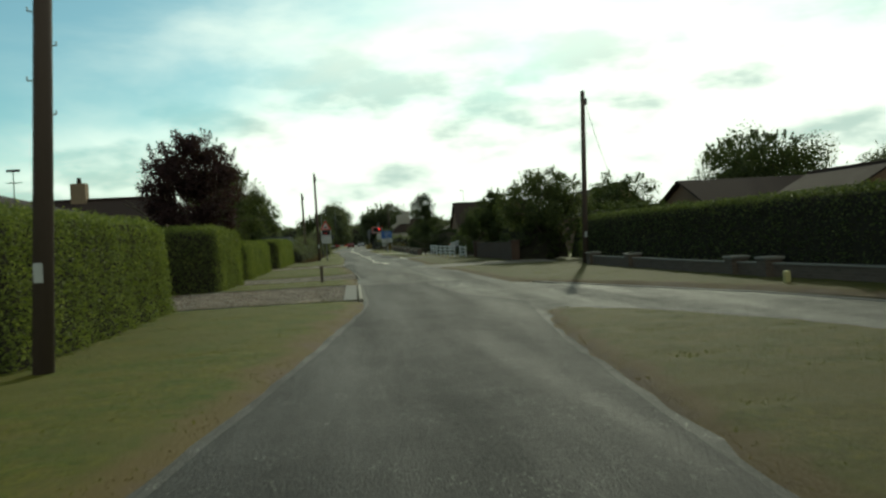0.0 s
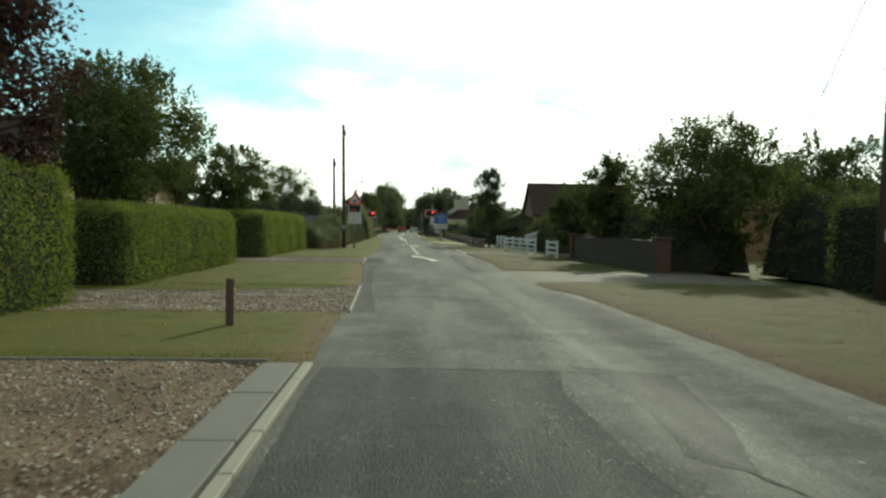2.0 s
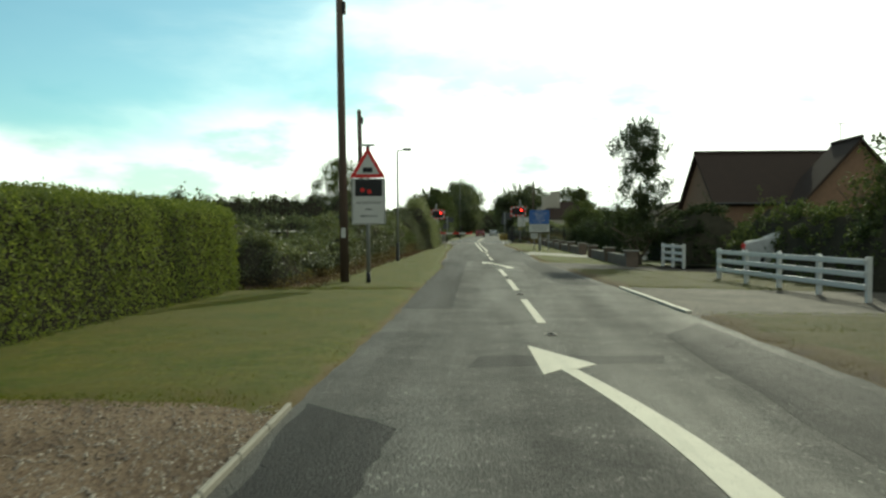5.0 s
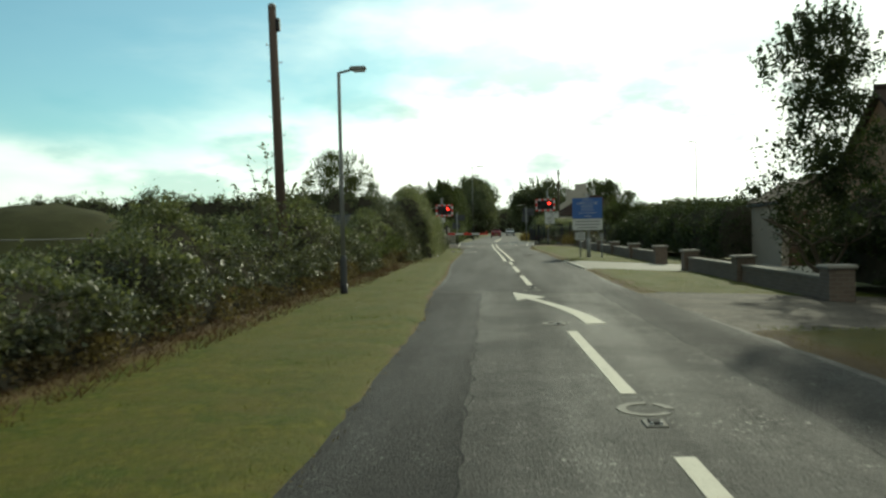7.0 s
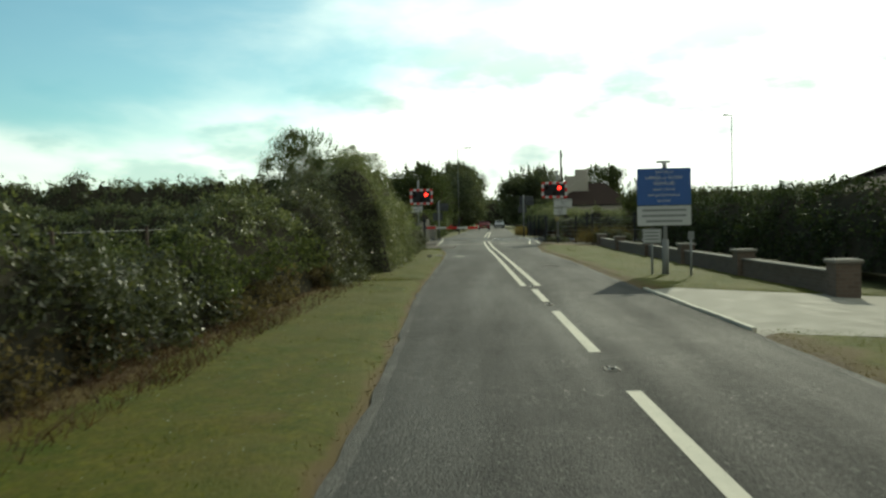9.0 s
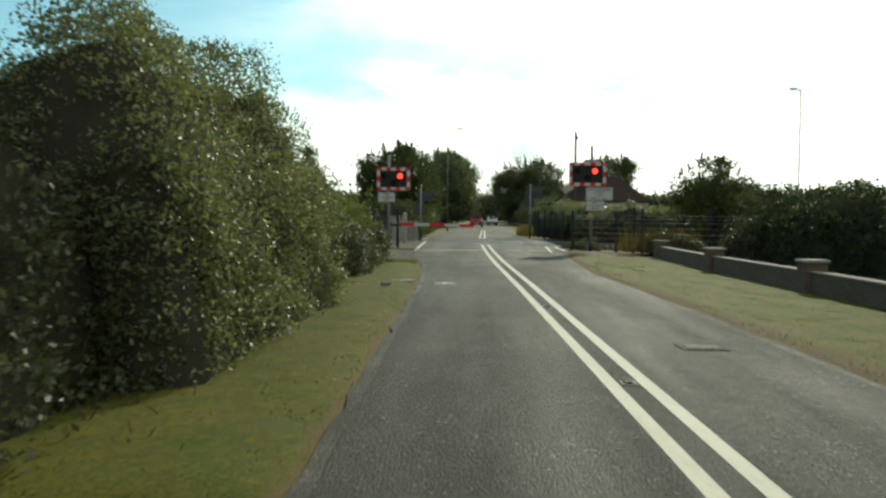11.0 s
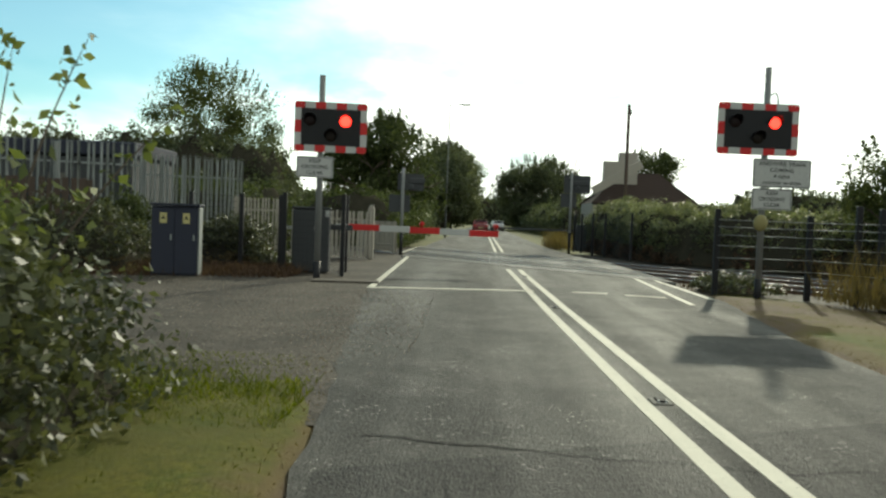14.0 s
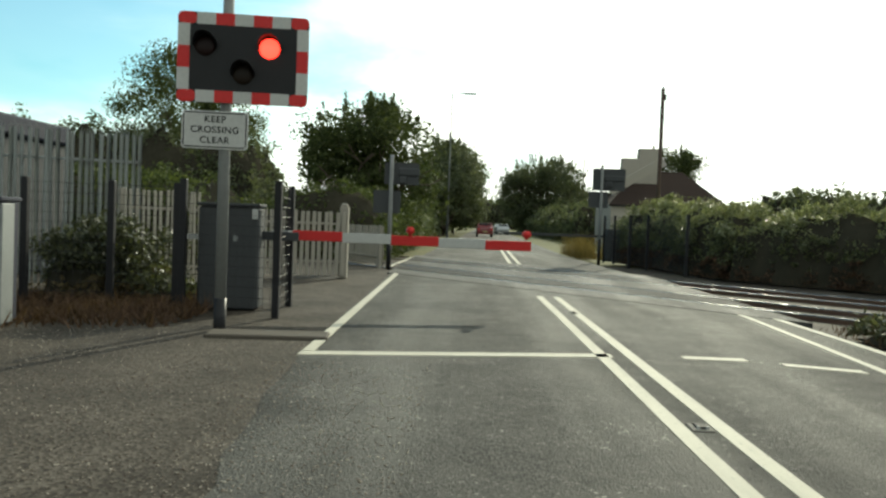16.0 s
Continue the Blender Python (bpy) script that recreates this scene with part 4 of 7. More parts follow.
tree((-8.7, 42.8, 0), 6.0, (2.1, 2.0), PLUM, "purple-leaved plum tree behind a clipped hedge", 15000, 0.085, 11, 0.14, 0.3, 60, 46, centre=(-7.7, 42.2))
tree((-9.05, 50.7, 0), 5.35, (2.15, 2.1), HAWTHORN, "round green garden tree behind a hedge", 23000, 0.075, 12, 0.16, 0.36, 100, 60, centre=(-7.65, 50.3))
tree((-9.4, 65.8, 0), 4.7, (2.2, 2.0), HAWTHORN, "spreading low-limbed garden tree behind a hedge", 9500, 0.085, 13, 0.2, 0.42, 46, 50, centre=(-8.0, 65.2), gaps=0.8)
tree((9.7, 57.0, 0), 5.2, (2.9, 2.6), HAWTHORN, "broad garden tree over a brown wall", 18000, 0.085, 14, 0.16, 0.16, 80, 40)
tree((15.0, 59.0, 0), 5.0, (2.6, 2.6), OAK, "dense dark garden tree behind a brown fence", 12000, 0.1, 30, 0.16, 0.06, 60, 20)
tree((7.9, 63.3, 0), 4.5, (1.3, 1.3), OAK, "ivy-clad rounded tree behind a wall", 13000, 0.08, 15, 0.16, 0.1, 60, 16)
tree((6.1, 94.2, -0.2), 6.2, (1.5, 1.4), CYPRESS, "narrow garden tree with upright shoots", 9000, 0.075, 16, 0.1, 0.06, 60, 110, shape="cone", gaps=0.9)
tree((31.5, 73.0, 0), 8.8, (6.0, 6.0), OAK, "large spreading tree behind brown-roofed houses", 16000, 0.18, 18, 0.3, 0.25, 90, 40)
tree((41.0, 66.0, 0), 7.6, (6.0, 6.0), OAK, "large dark tree behind brown-roofed houses", 12000, 0.18, 19, 0.3, 0.2, 80, 20)
tree((-7.9, 176.5, 0), 7.6, (3.9, 3.9), OAK, "broad tree overhanging the road past the crossing", 16000, 0.15, 20, 0.25, 0.12, 90, 40)
tree((-5.4, 232.0, 0), 11.5, (5.0, 9.0), HAZED_LEAF, "tall roadside tree far along the road", 18000, 0.28, 21, 0.3, 0.04, 90, 20)
tree((-4.9, 262.0, 0), 12.5, (5.2, 12.0), HAZED_LEAF, "tall roadside tree far along the road", 18000, 0.3, 22, 0.3, 0.04, 90, 20)
tree((10.8, 282.0, 0), 14.0, (9.5, 8.0), HAZED_LEAF, "tall broad tree far along the road", 22000, 0.3, 23, 0.35, 0.04, 100, 40)
tree((24.0, 262.0, 0), 8.8, (7.0, 6.0), HAZED_LEAF, "round tree far along the road", 12000, 0.3, 24, 0.3, 0.03, 70, 20)
tree((-23.2, 195.0, 0), 13.4, (5.8, 5.4), HAWTHORN, "loose-crowned tree behind a palisade fence", 15000, 0.16, 25, 0.16, 0.2, 60, 60, gaps=0.62)
tree((17.0, 217.0, 0), 9.6, (4.2, 4.0), OAK, "tree beside a gabled house", 8000, 0.2, 26, 0.2, 0.15, 60, 30)
tree((10.9, 152.6, 0), 4.7, (2.4, 2.3), HAWTHORN, "round thorn tree near the railway", 10000, 0.1, 27, 0.14, 0.1, 56, 34)

thicket(-7.8, -5.1, 77.0, 86.0, 1.1, "wild bramble hedge with dead stalks at its foot", seed=31, straw=9000, density=300, size=0.056, rag=0.67, fall=1.3, bulge=0.6, low_mat=DRYLEAF, lit_top_mat=BRAMBLE_MID)
thicket(-7.8, -5.1, 85.6, 95.0, 1.6, "wild bramble clump with dead stalks at its foot", seed=58, straw=9000, density=300, size=0.056, rag=0.67, fall=1.3, bulge=0.6, low_mat=DRYLEAF, lit_top_mat=BRAMBLE_MID)
thicket(-8.2, -4.95, 94.8, 100.3, 2.0, "dense wild bramble clump with dead stalks at its foot", seed=32, straw=6000, density=300, size=0.056, rag=0.47, fall=1.3, bulge=0.6, low_mat=DRYLEAF, lit_top_mat=BRAMBLE_MID)
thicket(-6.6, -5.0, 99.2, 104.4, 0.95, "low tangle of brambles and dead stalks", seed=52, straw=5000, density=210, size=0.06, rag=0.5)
thicket(-7.4, -4.95, 102.9, 110.4, 1.95, "wild thorn and bramble clump beside the verge", seed=53, straw=5000, density=300, size=0.056, rag=0.52, fall=1.3, mat=HAWTHORN, bulge=0.6, low_mat=DRYLEAF, lit_top_mat=BRAMBLE_MID)
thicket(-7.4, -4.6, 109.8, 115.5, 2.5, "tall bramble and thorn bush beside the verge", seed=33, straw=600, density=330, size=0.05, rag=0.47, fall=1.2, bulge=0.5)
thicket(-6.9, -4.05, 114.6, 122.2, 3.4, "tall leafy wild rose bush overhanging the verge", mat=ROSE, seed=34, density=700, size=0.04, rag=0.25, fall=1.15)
thicket(-9.5, -4.5, 120.6, 125.6, 2.2, "dense leafy bush beside the verge", mat=ROSE, seed=47, density=700, size=0.04, rag=0.25, lit_top_mat=BRAMBLE_LIGHT, turn=9, fall=1.1)
thicket(-10.5, -4.5, 127.2, 133.4, 1.9, "dense bramble bush beside a gravelly entrance", seed=35, density=420, size=0.054, lit_top_mat=BRAMBLE_LIGHT, rag=0.45, fall=1.5, bulge=0.45)
thicket(-9, -6.6, 76.6, 80.5, 1.8, "straggly bush at the end of a clipped hedge", seed=36, mat=HAWTHORN, density=90)
thicket(2.5, 24.5, 150.3, 154.7, 2.0, "bramble bank with leaf tops coloured as sunlit across the railway", seed=37, density=200, size=0.07, lit_top_mat=BRAMBLE_SUNLIT, rag=0.35, straw=6000, turn=-48.7, bulge=0.4, low_mat=BRACKEN, mat=BRAMBLE_MID)
thicket(3.9, 7.3, 159.6, 169.6, 2.25, "bramble bank with leaf tops coloured as sunlit behind a dark mesh fence", seed=71, density=200, size=0.07, lit_top_mat=BRAMBLE_SUNLIT, rag=0.3, straw=3000, turn=8.6, bulge=0.3, low_mat=BRACKEN, mat=BRAMBLE_MID)
thicket(8.0, 10.4, 110.0, 141.0, 2.3, "dark overgrown garden hedge behind a low brick wall", seed=38, mat=CYPRESS, density=70, size=0.1, rag=0.22)
thicket(6.9, 10.0, 90.8, 97.5, 2.2, "dark conifer hedge behind a low wall", seed=39, mat=CYPRESS, density=90, rag=0.15)
thicket(7.6, 11, 56, 68, 2.3, "dark shrubs behind a brown fence", seed=40, mat=OAK, density=80, rag=0.35)
tree((7.9, 70.3, 0), 3.7, (1.5, 1.5), OAK, "dark round garden bush beside a driveway", 11000, 0.08, 34, 0.1, 0.05, 44, 12, name="bush", category="bush")
tree((9.8, 78.5, 0), 3.8, (1.9, 1.9), OAK, "dark round garden bush before a brown roof", 7000, 0.085, 28, 0.1, 0.05, 40, 14, name="bush", category="bush")
def shoots(name, label, category, at, stems, mat, size, seed, first=0.35, per=46):
    """Slender arching stems that fork near their tips, with leaves along their upper length. stems: (x, y, z) of each tip."""
    rng = np.random.default_rng(seed)
    root = thing(name, label, category, at=at)
    pts = []
    for k, (x, y, z) in enumerate(stems):
        tip = np.array([x, y, z])
        knee = np.array([x * 0.35, y * 0.35, z * 0.62])
        u = np.linspace(0, 1, 9)[:, None]
        line = 2 * u * (1 - u) * knee + u * u * tip
        bm = bmesh.new()
        for i in range(8):
            rod(bm, line[i], line[i + 1], 0.018 * (1 - i / 9), 0.018 * (1 - (i + 1) / 9), 5, False)
        part("stem", bm, BARK, root, smooth=True)
        t = rng.uniform(first, 1.0, (per, 1))
        along_stem = 2 * t * (1 - t) * knee + t * t * tip
        pts.append(along_stem + rng.normal(size=(per, 3)) * (0.05 + 0.1 * (1 - t)) * np.array([1, 1, 0.7]))
    p = np.concatenate(pts)
    part("foliage", leaves("foliage", p, size, mat, rng, out=rng.normal(size=p.shape) + (0, 0, 0.7)), mat, root)
    return root


shoots("sapling", "young sapling with upright leafy shoots among brambles", "sapling", (-5.95, 93.6, 0),
       [(-0.15, 0.1, 3.35), (-0.5, -0.1, 3.0), (-0.9, 0.2, 2.45), (0.95, 0.1, 2.85), (0.6, -0.2, 2.5), (0.3, 0.3, 2.2), (-0.3, 0.4, 2.7), (0.1, -0.3, 2.3)], BRAMBLE_MID, 0.12, 29)
shoots("bramble_cane", "arching bramble cane with broad leaves over the verge", "bramble", (-5.3, 132.6, 0), [(0.95, 0.9, 2.0), (0.5, 0.4, 2.35), (-0.2, 0.8, 2.4)], BRAMBLE_LIGHT, 0.1, 71, 0.5, 30)
shoots("bramble_cane", "arching bramble cane with broad leaves over the verge", "bramble", (-6.2, 129.4, 0), [(0.3, 0.5, 2.7), (-0.6, 0.2, 2.9), (-1.2, 0.1, 2.5), (0.9, 0.3, 2.3)], BRAMBLE_LIGHT, 0.1, 72, 0.5, 34)
thicket(10.5, 18, 49.5, 55.5, 2.7, "dark garden shrubs behind a driveway", seed=48, mat=OAK, density=80, rag=0.3)
thicket(7.9, 11, 76.5, 89, 1.9, "dark shrubs behind a white fence", seed=41, mat=OAK, density=80, rag=0.4)
tree((-10.7, 66.6, 0), 4.4, (1.3, 1.3), HAWTHORN, "small spreading garden tree beside a bungalow", 6000, 0.085, 33, 0.11, 0.6, 34, 16)
thicket(-8.6, -6.9, 57.4, 59.6, 1.3, "dark low bush at the end of a hedge", seed=57, mat=OAK, density=180, size=0.07)
thicket(-9.8, -5.3, 162.0, 182.0, 2.3, "dark roadside bushes past the crossing", seed=54, mat=OAK, density=45, size=0.12, rag=0.4)
thicket(-10.0, -6.2, 182.0, 300.0, 2.4, "long roadside hedge far along the road", seed=55, mat=HAZED_LEAF, density=9, size=0.3, rag=0.4)
thicket(7.5, 12.5, 214.0, 300.0, 3.6, "long dark roadside hedge far along the road", seed=56, mat=HAZED_LEAF, density=9, size=0.3, rag=0.45)
thicket(-13.6, -8.9, 154.0, 160.0, 2.35, "tall dark bushes behind a palisade fence", seed=59, mat=OAK, density=60, size=0.11, rag=0.4)
thicket(-60, -14, 150, 156, 2.6, "distant line of bushes across the field", seed=42, mat=HAZED_LEAF, density=40, size=0.2, rag=0.5)
thicket(-70, -16, 186, 196, 6.0, "distant line of trees across the field", seed=43, mat=HAZED_LEAF, density=30, size=0.22, rag=0.6, name="tree_line", category="tree line")
thicket(-40, -12, 84, 88, 1.6, "rough bushes across the field", seed=44, mat=HAZED_LEAF, density=60, size=0.08, rag=0.5)
thicket(26, 70, 210, 220, 5.0, "distant line of trees beyond the railway", seed=45, mat=HAZED_LEAF, density=14, size=0.35, rag=0.45, name="tree_line", category="tree line")
thicket(-160, 160, 440, 470, 9.0, "far belt of trees closing the road", seed=46, mat=HAZED_LEAF, density=2.0, size=1.1, rag=0.35, name="tree_line", category="tree line")


# ---- poles and lamps ----
def pole(at, top, label, r=0.13, steps=True, lean=(0.0, 0.0), box_z=None):
    root = thing("telegraph_pole", label, "telegraph pole", "telegraph poles", at=at)
    tip = Vector((lean[0] * top, lean[1] * top, top))
    part("shaft", rodded((0, 0, -0.4), tip, r, r * 0.72, seg=14), POLEWOOD, root, smooth=True)
    if steps:
        me = mesh_of(pipe(bmesh.new(), [(0, 0, 0), (0.17, 0, 0), (0.17, 0, 0.05)], 0.009), "step_iron", GALV)
        for i in range(9):
            z = top * 0.42 + i * 0.42
            if z > top - 0.2:
                break
            ob = part("step_iron", me, GALV, root)
            ob.matrix_basis = pose(tip.x * z / top, tip.y * z / top, z, 0, 0, 180 * (i % 2))
    part("pole_cap", rodded((tip.x, tip.y, top - 0.03), (tip.x, tip.y, top + 0.04), r * 0.8, r * 0.5, seg=12), GALV, root)
    part("cable_block", boxed((tip.x * 0.97 + r, tip.y, top - 0.45), (0.09, 0.14, 0.3), 0.02), BLACK, root)
    part("number_plate", boxed((tip.x * 0.17, -r - 0.002 + tip.y * 0.17, 1.27), (0.11, 0.012, 0.24), 0.003), WHITEBOARD, root, "pale plate on the shaft")
    return root


pole((-5.66, 20.3, 0), 7.6, "brown wooden telegraph pole against a hedge", lean=(0.056, 0))
pole((8.45, 44.9, 0), 7.5, "brown wooden telegraph pole beside a side road", lean=(0.032, 0))
pole((-4.13, 78.5, 0), 7.25, "slim weathered wooden telegraph pole on the verge", r=0.115, steps=False, lean=(-0.015, 0))
pole((-6.0, 94.7, 0), 6.65, "brown wooden telegraph pole among brambles", lean=(-0.02, 0.0))
pole((6.8, 176.6, 0), 8.4, "slim wooden pole beside the road past the crossing", r=0.12, steps=False)
pole((17.5, 282.0, 0), 13.5, "slim wooden pole beside far trees", r=0.12, steps=False)


def street_lamp(at, top, reach, label, turn=0.0, old=False):
    root = thing("street_lamp", label, "street lamp", "street lamps", at=at, turn=turn)
    part("base_column", rodded((0, 0, -0.3), (0, 0, top * 0.17), 0.072, 0.072, seg=20), MACHINE, root)
    part("shoulder", rodded((0, 0, top * 0.17), (0, 0, top * 0.19), 0.072, 0.046, seg=20), MACHINE, root)
    part("column", rodded((0, 0, top * 0.19), (0, 0, top), 0.046, 0.036, seg=12), LAMPGREY, root, smooth=True)
    part("base_band", rodded((0, 0, -0.05), (0, 0, 0.28), 0.079, 0.079, seg=12), BLACK, root, smooth=True)
    bm = bmesh.new()
    rod(bm, (0, 0, top - 0.01), (reach * 0.5, 0, top + 0.05), 0.026, seg=8)
    part("bracket", bm, LAMPGREY, root, smooth=True)
    head = boxed((reach * 0.74, 0, top + 0.07), (reach * 0.62, 0.17, 0.09), 0.03)
    lantern = part("lantern", head, LAMPGREY, root)
    part("diffuser", boxed((reach * 0.78, 0, top + 0.018), (reach * 0.44, 0.13, 0.04), 0.012), WHITEBOARD, lantern)
    return root


street_lamp((-4.24, 92.75, -0.04), 4.7, 0.55, "old grey street lamp with a long flat lantern on the verge")
street_lamp((-4.04, 193.0, 0), 10.3, 1.6, "tall grey street lamp past the crossing")
street_lamp((20.7, 166.0, 0), 10.25, 0.7, "tall grey street lamp beside the railway", turn=180)
street_lamp((-4.3, 236.0, 0), 9.9, 1.5, "tall grey street lamp far along the road")


# ---- crossing: signals, signs, barrier ----
def lettering(words, height, mat, parent, at, name="lettering", face=0.003):
    """A line of built-in lettering, centred, on an upright face that looks to -y."""
    cu = bpy.data.curves.new(name, "FONT")
    cu.body, cu.size, cu.align_x, cu.align_y, cu.extrude = words, height * 1.38, "CENTER", "CENTER", 0.0015
    cu.offset = height * 0.012
    cu.space_character = 1.08
    tmp = bpy.data.objects.new(name, cu)
    scene.collection.objects.link(tmp)
    me = bpy.data.meshes.new_from_object(tmp.evaluated_get(bpy.context.evaluated_depsgraph_get()))
    bpy.data.objects.remove(tmp)
    bpy.data.curves.remove(cu)
    me.materials.clear()
    me.materials.append(mat)
    ob = part(name, me, mat, parent)
    ob.matrix_basis = pose(at[0], at[1] - face, at[2], 90, 0, 0)
    return ob


def sign_plate(parent, name, w, h, at, mat, label, rim=True, radius=0.035):
    ob = part(name, plate(w, h, 0.012, radius), mat, parent, label)
    ob.matrix_basis = pose(*at)
    if rim:
        bm = bmesh.new()
        for x, z, sx, sz in ((0, h / 2 - 0.022, w - 0.07, 0.011), (0, -h / 2 + 0.022, w - 0.07, 0.011), (w / 2 - 0.022, 0, 0.011, h - 0.07), (-w / 2 + 0.022, 0, 0.011, h - 0.07)):
            box(bm, (x, -0.008, z), (sx, 0.004, sz))
        part("border", bm, BLACK, ob)
    return ob


def signal_board(root, w, h, at, lit, back=False):
    """The black signal board: red and white squares round the rim, two reds over an amber, each lamp under a hood."""
    board = part("board", plate(w, h, 0.03, 0.06), BLACK, root, "black signal board with a chequered rim")
    board.matrix_basis = pose(*at)
    s, k = 0.13, 7
    cells = []
    for i in range(k):
        x = -w / 2 + w * (i + 0.5) / k
        cells += [(x, h / 2 - s / 2, w / k, s, i), (x, -h / 2 + s / 2, w / k, s, i)]
    rows = 3
    hh = (h - 2 * s) / rows
    for j in range(rows):
        z = -h / 2 + s + hh * (j + 0.5)
        cells += [(-w / 2 + s / 2, z, s, hh, j + 1), (w / 2 - s / 2, z, s, hh, j + 1)]
    for x, z, cw, ch, i in cells:
        corner = abs(x) > w / 2 - w / k and abs(z) > h / 2 - s
        part("red_square" if i % 2 == 0 else "white_square", moved(plate(cw, ch, 0.004, 0.055 if corner else 0.002, 3), pose(x, -0.017, z)), REDBOARD if i % 2 == 0 else WHITEBOARD, board)
    for x, z, mat, name in ((-0.29 * w, 0.13 * h, RED_LIT if lit == "left" else RED_DARK, "red_lamp"), (0.2 * w, 0.13 * h, RED_LIT if lit == "right" else RED_DARK, "red_lamp"), (0.0, -0.17 * h, AMBER_DARK, "amber_lamp")):
        bm = bmesh.new()
        bmesh.ops.create_uvsphere(bm, u_segments=20, v_segments=10, radius=0.112)
        bmesh.ops.scale(bm, vec=(1, 0.25, 1), verts=bm.verts[:])
        part(name, moved(bm, pose(x, -0.03, z)), mat, board, smooth=True)
        hood = bmesh.new()
        ring = [(0.128 * math.cos(radians(a)), 0.128 * math.sin(radians(a))) for a in range(-15, 200, 13)]
        front = [hood.verts.new((x + cx, -0.02 - 0.2 * max(0.15, 0.35 + 0.65 * cz / 0.128), z + cz)) for cx, cz in ring]
        rear = [hood.verts.new((x + cx, -0.015, z + cz)) for cx, cz in ring]
        for i in range(len(ring) - 1):
            hood.faces.new((front[i], front[i + 1], rear[i + 1], rear[i]))
        bmesh.ops.solidify(hood, geom=hood.faces[:], thickness=0.006)
        part("hood", hood, BLACK, board)
    return board


def crossing_signal(at, turn, top, board_z, w, h, dx, lit, label):
    root = thing("crossing_signal", label, "signal", "crossing signals", at=at, turn=turn)
    part("post", rodded((0, 0, 0.36), (0, 0, top), 0.065, 0.06, seg=14), LAMPGREY, root, smooth=True)
    part("base_band", rodded((0, 0, -0.2), (0, 0, 0.36), 0.07, 0.07, seg=14), BLACK, root, smooth=True)
    signal_board(root, w, h, (dx, -0.1, board_z), lit)
    for z in (board_z - 0.25, board_z + 0.25):
        part("clamp", boxed((0, -0.04, z), (0.17, 0.13, 0.05), 0.008), GALV, root)
    return root


left_signal = crossing_signal((-5.38, 144.3, 0), 8, 4.05, 3.02, 1.42, 0.98, 0.19, "right", "crossing signal on a grey post, one red lamp lit")
kcc = sign_plate(left_signal, "sign_plate", 0.72, 0.42, (-0.1, -0.08, 2.23), WHITEBOARD, "white sign with black capital lettering")
for i, words in enumerate(("KEEP", "CROSSING", "CLEAR")):
    lettering(words, 0.075, BLACK, kcc, (0, -0.006, 0.115 - 0.115 * i))
right_signal = crossing_signal((3.36, 144.35, 0), 4, 4.5, 3.28, 1.6, 1.0, -0.2, "right", "crossing signal on a grey post, one red lamp lit")
atc = sign_plate(right_signal, "sign_plate", 1.16, 0.56, (0.33, -0.08, 2.44), WHITEBOARD, "white sign with black lettering")
for i, (words, s) in enumerate((("ANOTHER TRAIN", 0.08), ("COMING", 0.08), ("if lights", 0.072), ("continue to show", 0.072))):
    lettering(words, s, BLACK, atc, (0, -0.006, 0.18 - 0.12 * i))
kcc2 = sign_plate(right_signal, "sign_plate", 0.8, 0.42, (0.15, -0.085, 1.93), WHITEBOARD, "white sign with black capital lettering")
for i, words in enumerate(("KEEP", "CROSSING", "CLEAR")):
    lettering(words, 0.075, BLACK, kcc2, (0, -0.006, 0.115 - 0.115 * i))
part("conduit", pipe(bmesh.new(), [(0.04, 0, 3.95), (0.16, 0, 4.02), (0.22, 0, 3.92), (0.22, 0, 3.75)], 0.015), GALV, right_signal)
bell = bmesh.new()
bmesh.ops.create_uvsphere(bell, u_segments=14, v_segments=8, radius=0.14)
part("bell", moved(bell, pose(-0.06, -0.12, 1.46) @ Matrix.Diagonal((1, 0.6, 1.2, 1))), BELL, right_signal, "yellowed warning bell", smooth=True)


def rear_signal(at, turn, top, z, label, w=1.0, h=0.75):
    """A signal for the other direction: its grey back faces this way."""
    root = thing("crossing_signal", label, "signal", "crossing signals", at=at, turn=turn)
    part("post", rodded((0, 0, -0.2), (0, 0, top), 0.06, 0.055, seg=12), LAMPGREY, root, smooth=True)
    board = part("board", plate(w, h, 0.04, 0.05), MACHINE, root, "plain grey back of a signal board")
    board.matrix_basis = pose(0.28, 0.1, z)
    part("lamp_case", boxed((0.2, -0.02, 0.05), (w * 0.62, 0.1, 0.22), 0.03), MACHINE, board)
    part("lamp_case", boxed((0.02, -0.06, -0.18), (0.2, 0.14, 0.2), 0.03), MACHINE, board)
    low = part("sign_plate", plate(0.75, 0.62, 0.012, 0.03), MACHINE, root, "grey back of a sign")
    low.matrix_basis = pose(-0.1, 0.08, z - 0.78)
    part("base_band", rodded((0, 0, -0.1), (0, 0, 0.9), 0.064, 0.064, seg=12), BLACK, root, smooth=True)
    return root


rear_signal((-4.75, 157.6, 0), 6, 3.1, 2.6, "grey-backed crossing signal on the far side", 0.95, 0.6)
rear_signal((2.45, 167.0, 0), 0, 3.75, 3.2, "grey-backed crossing signal across the railway", 1.25, 0.85)

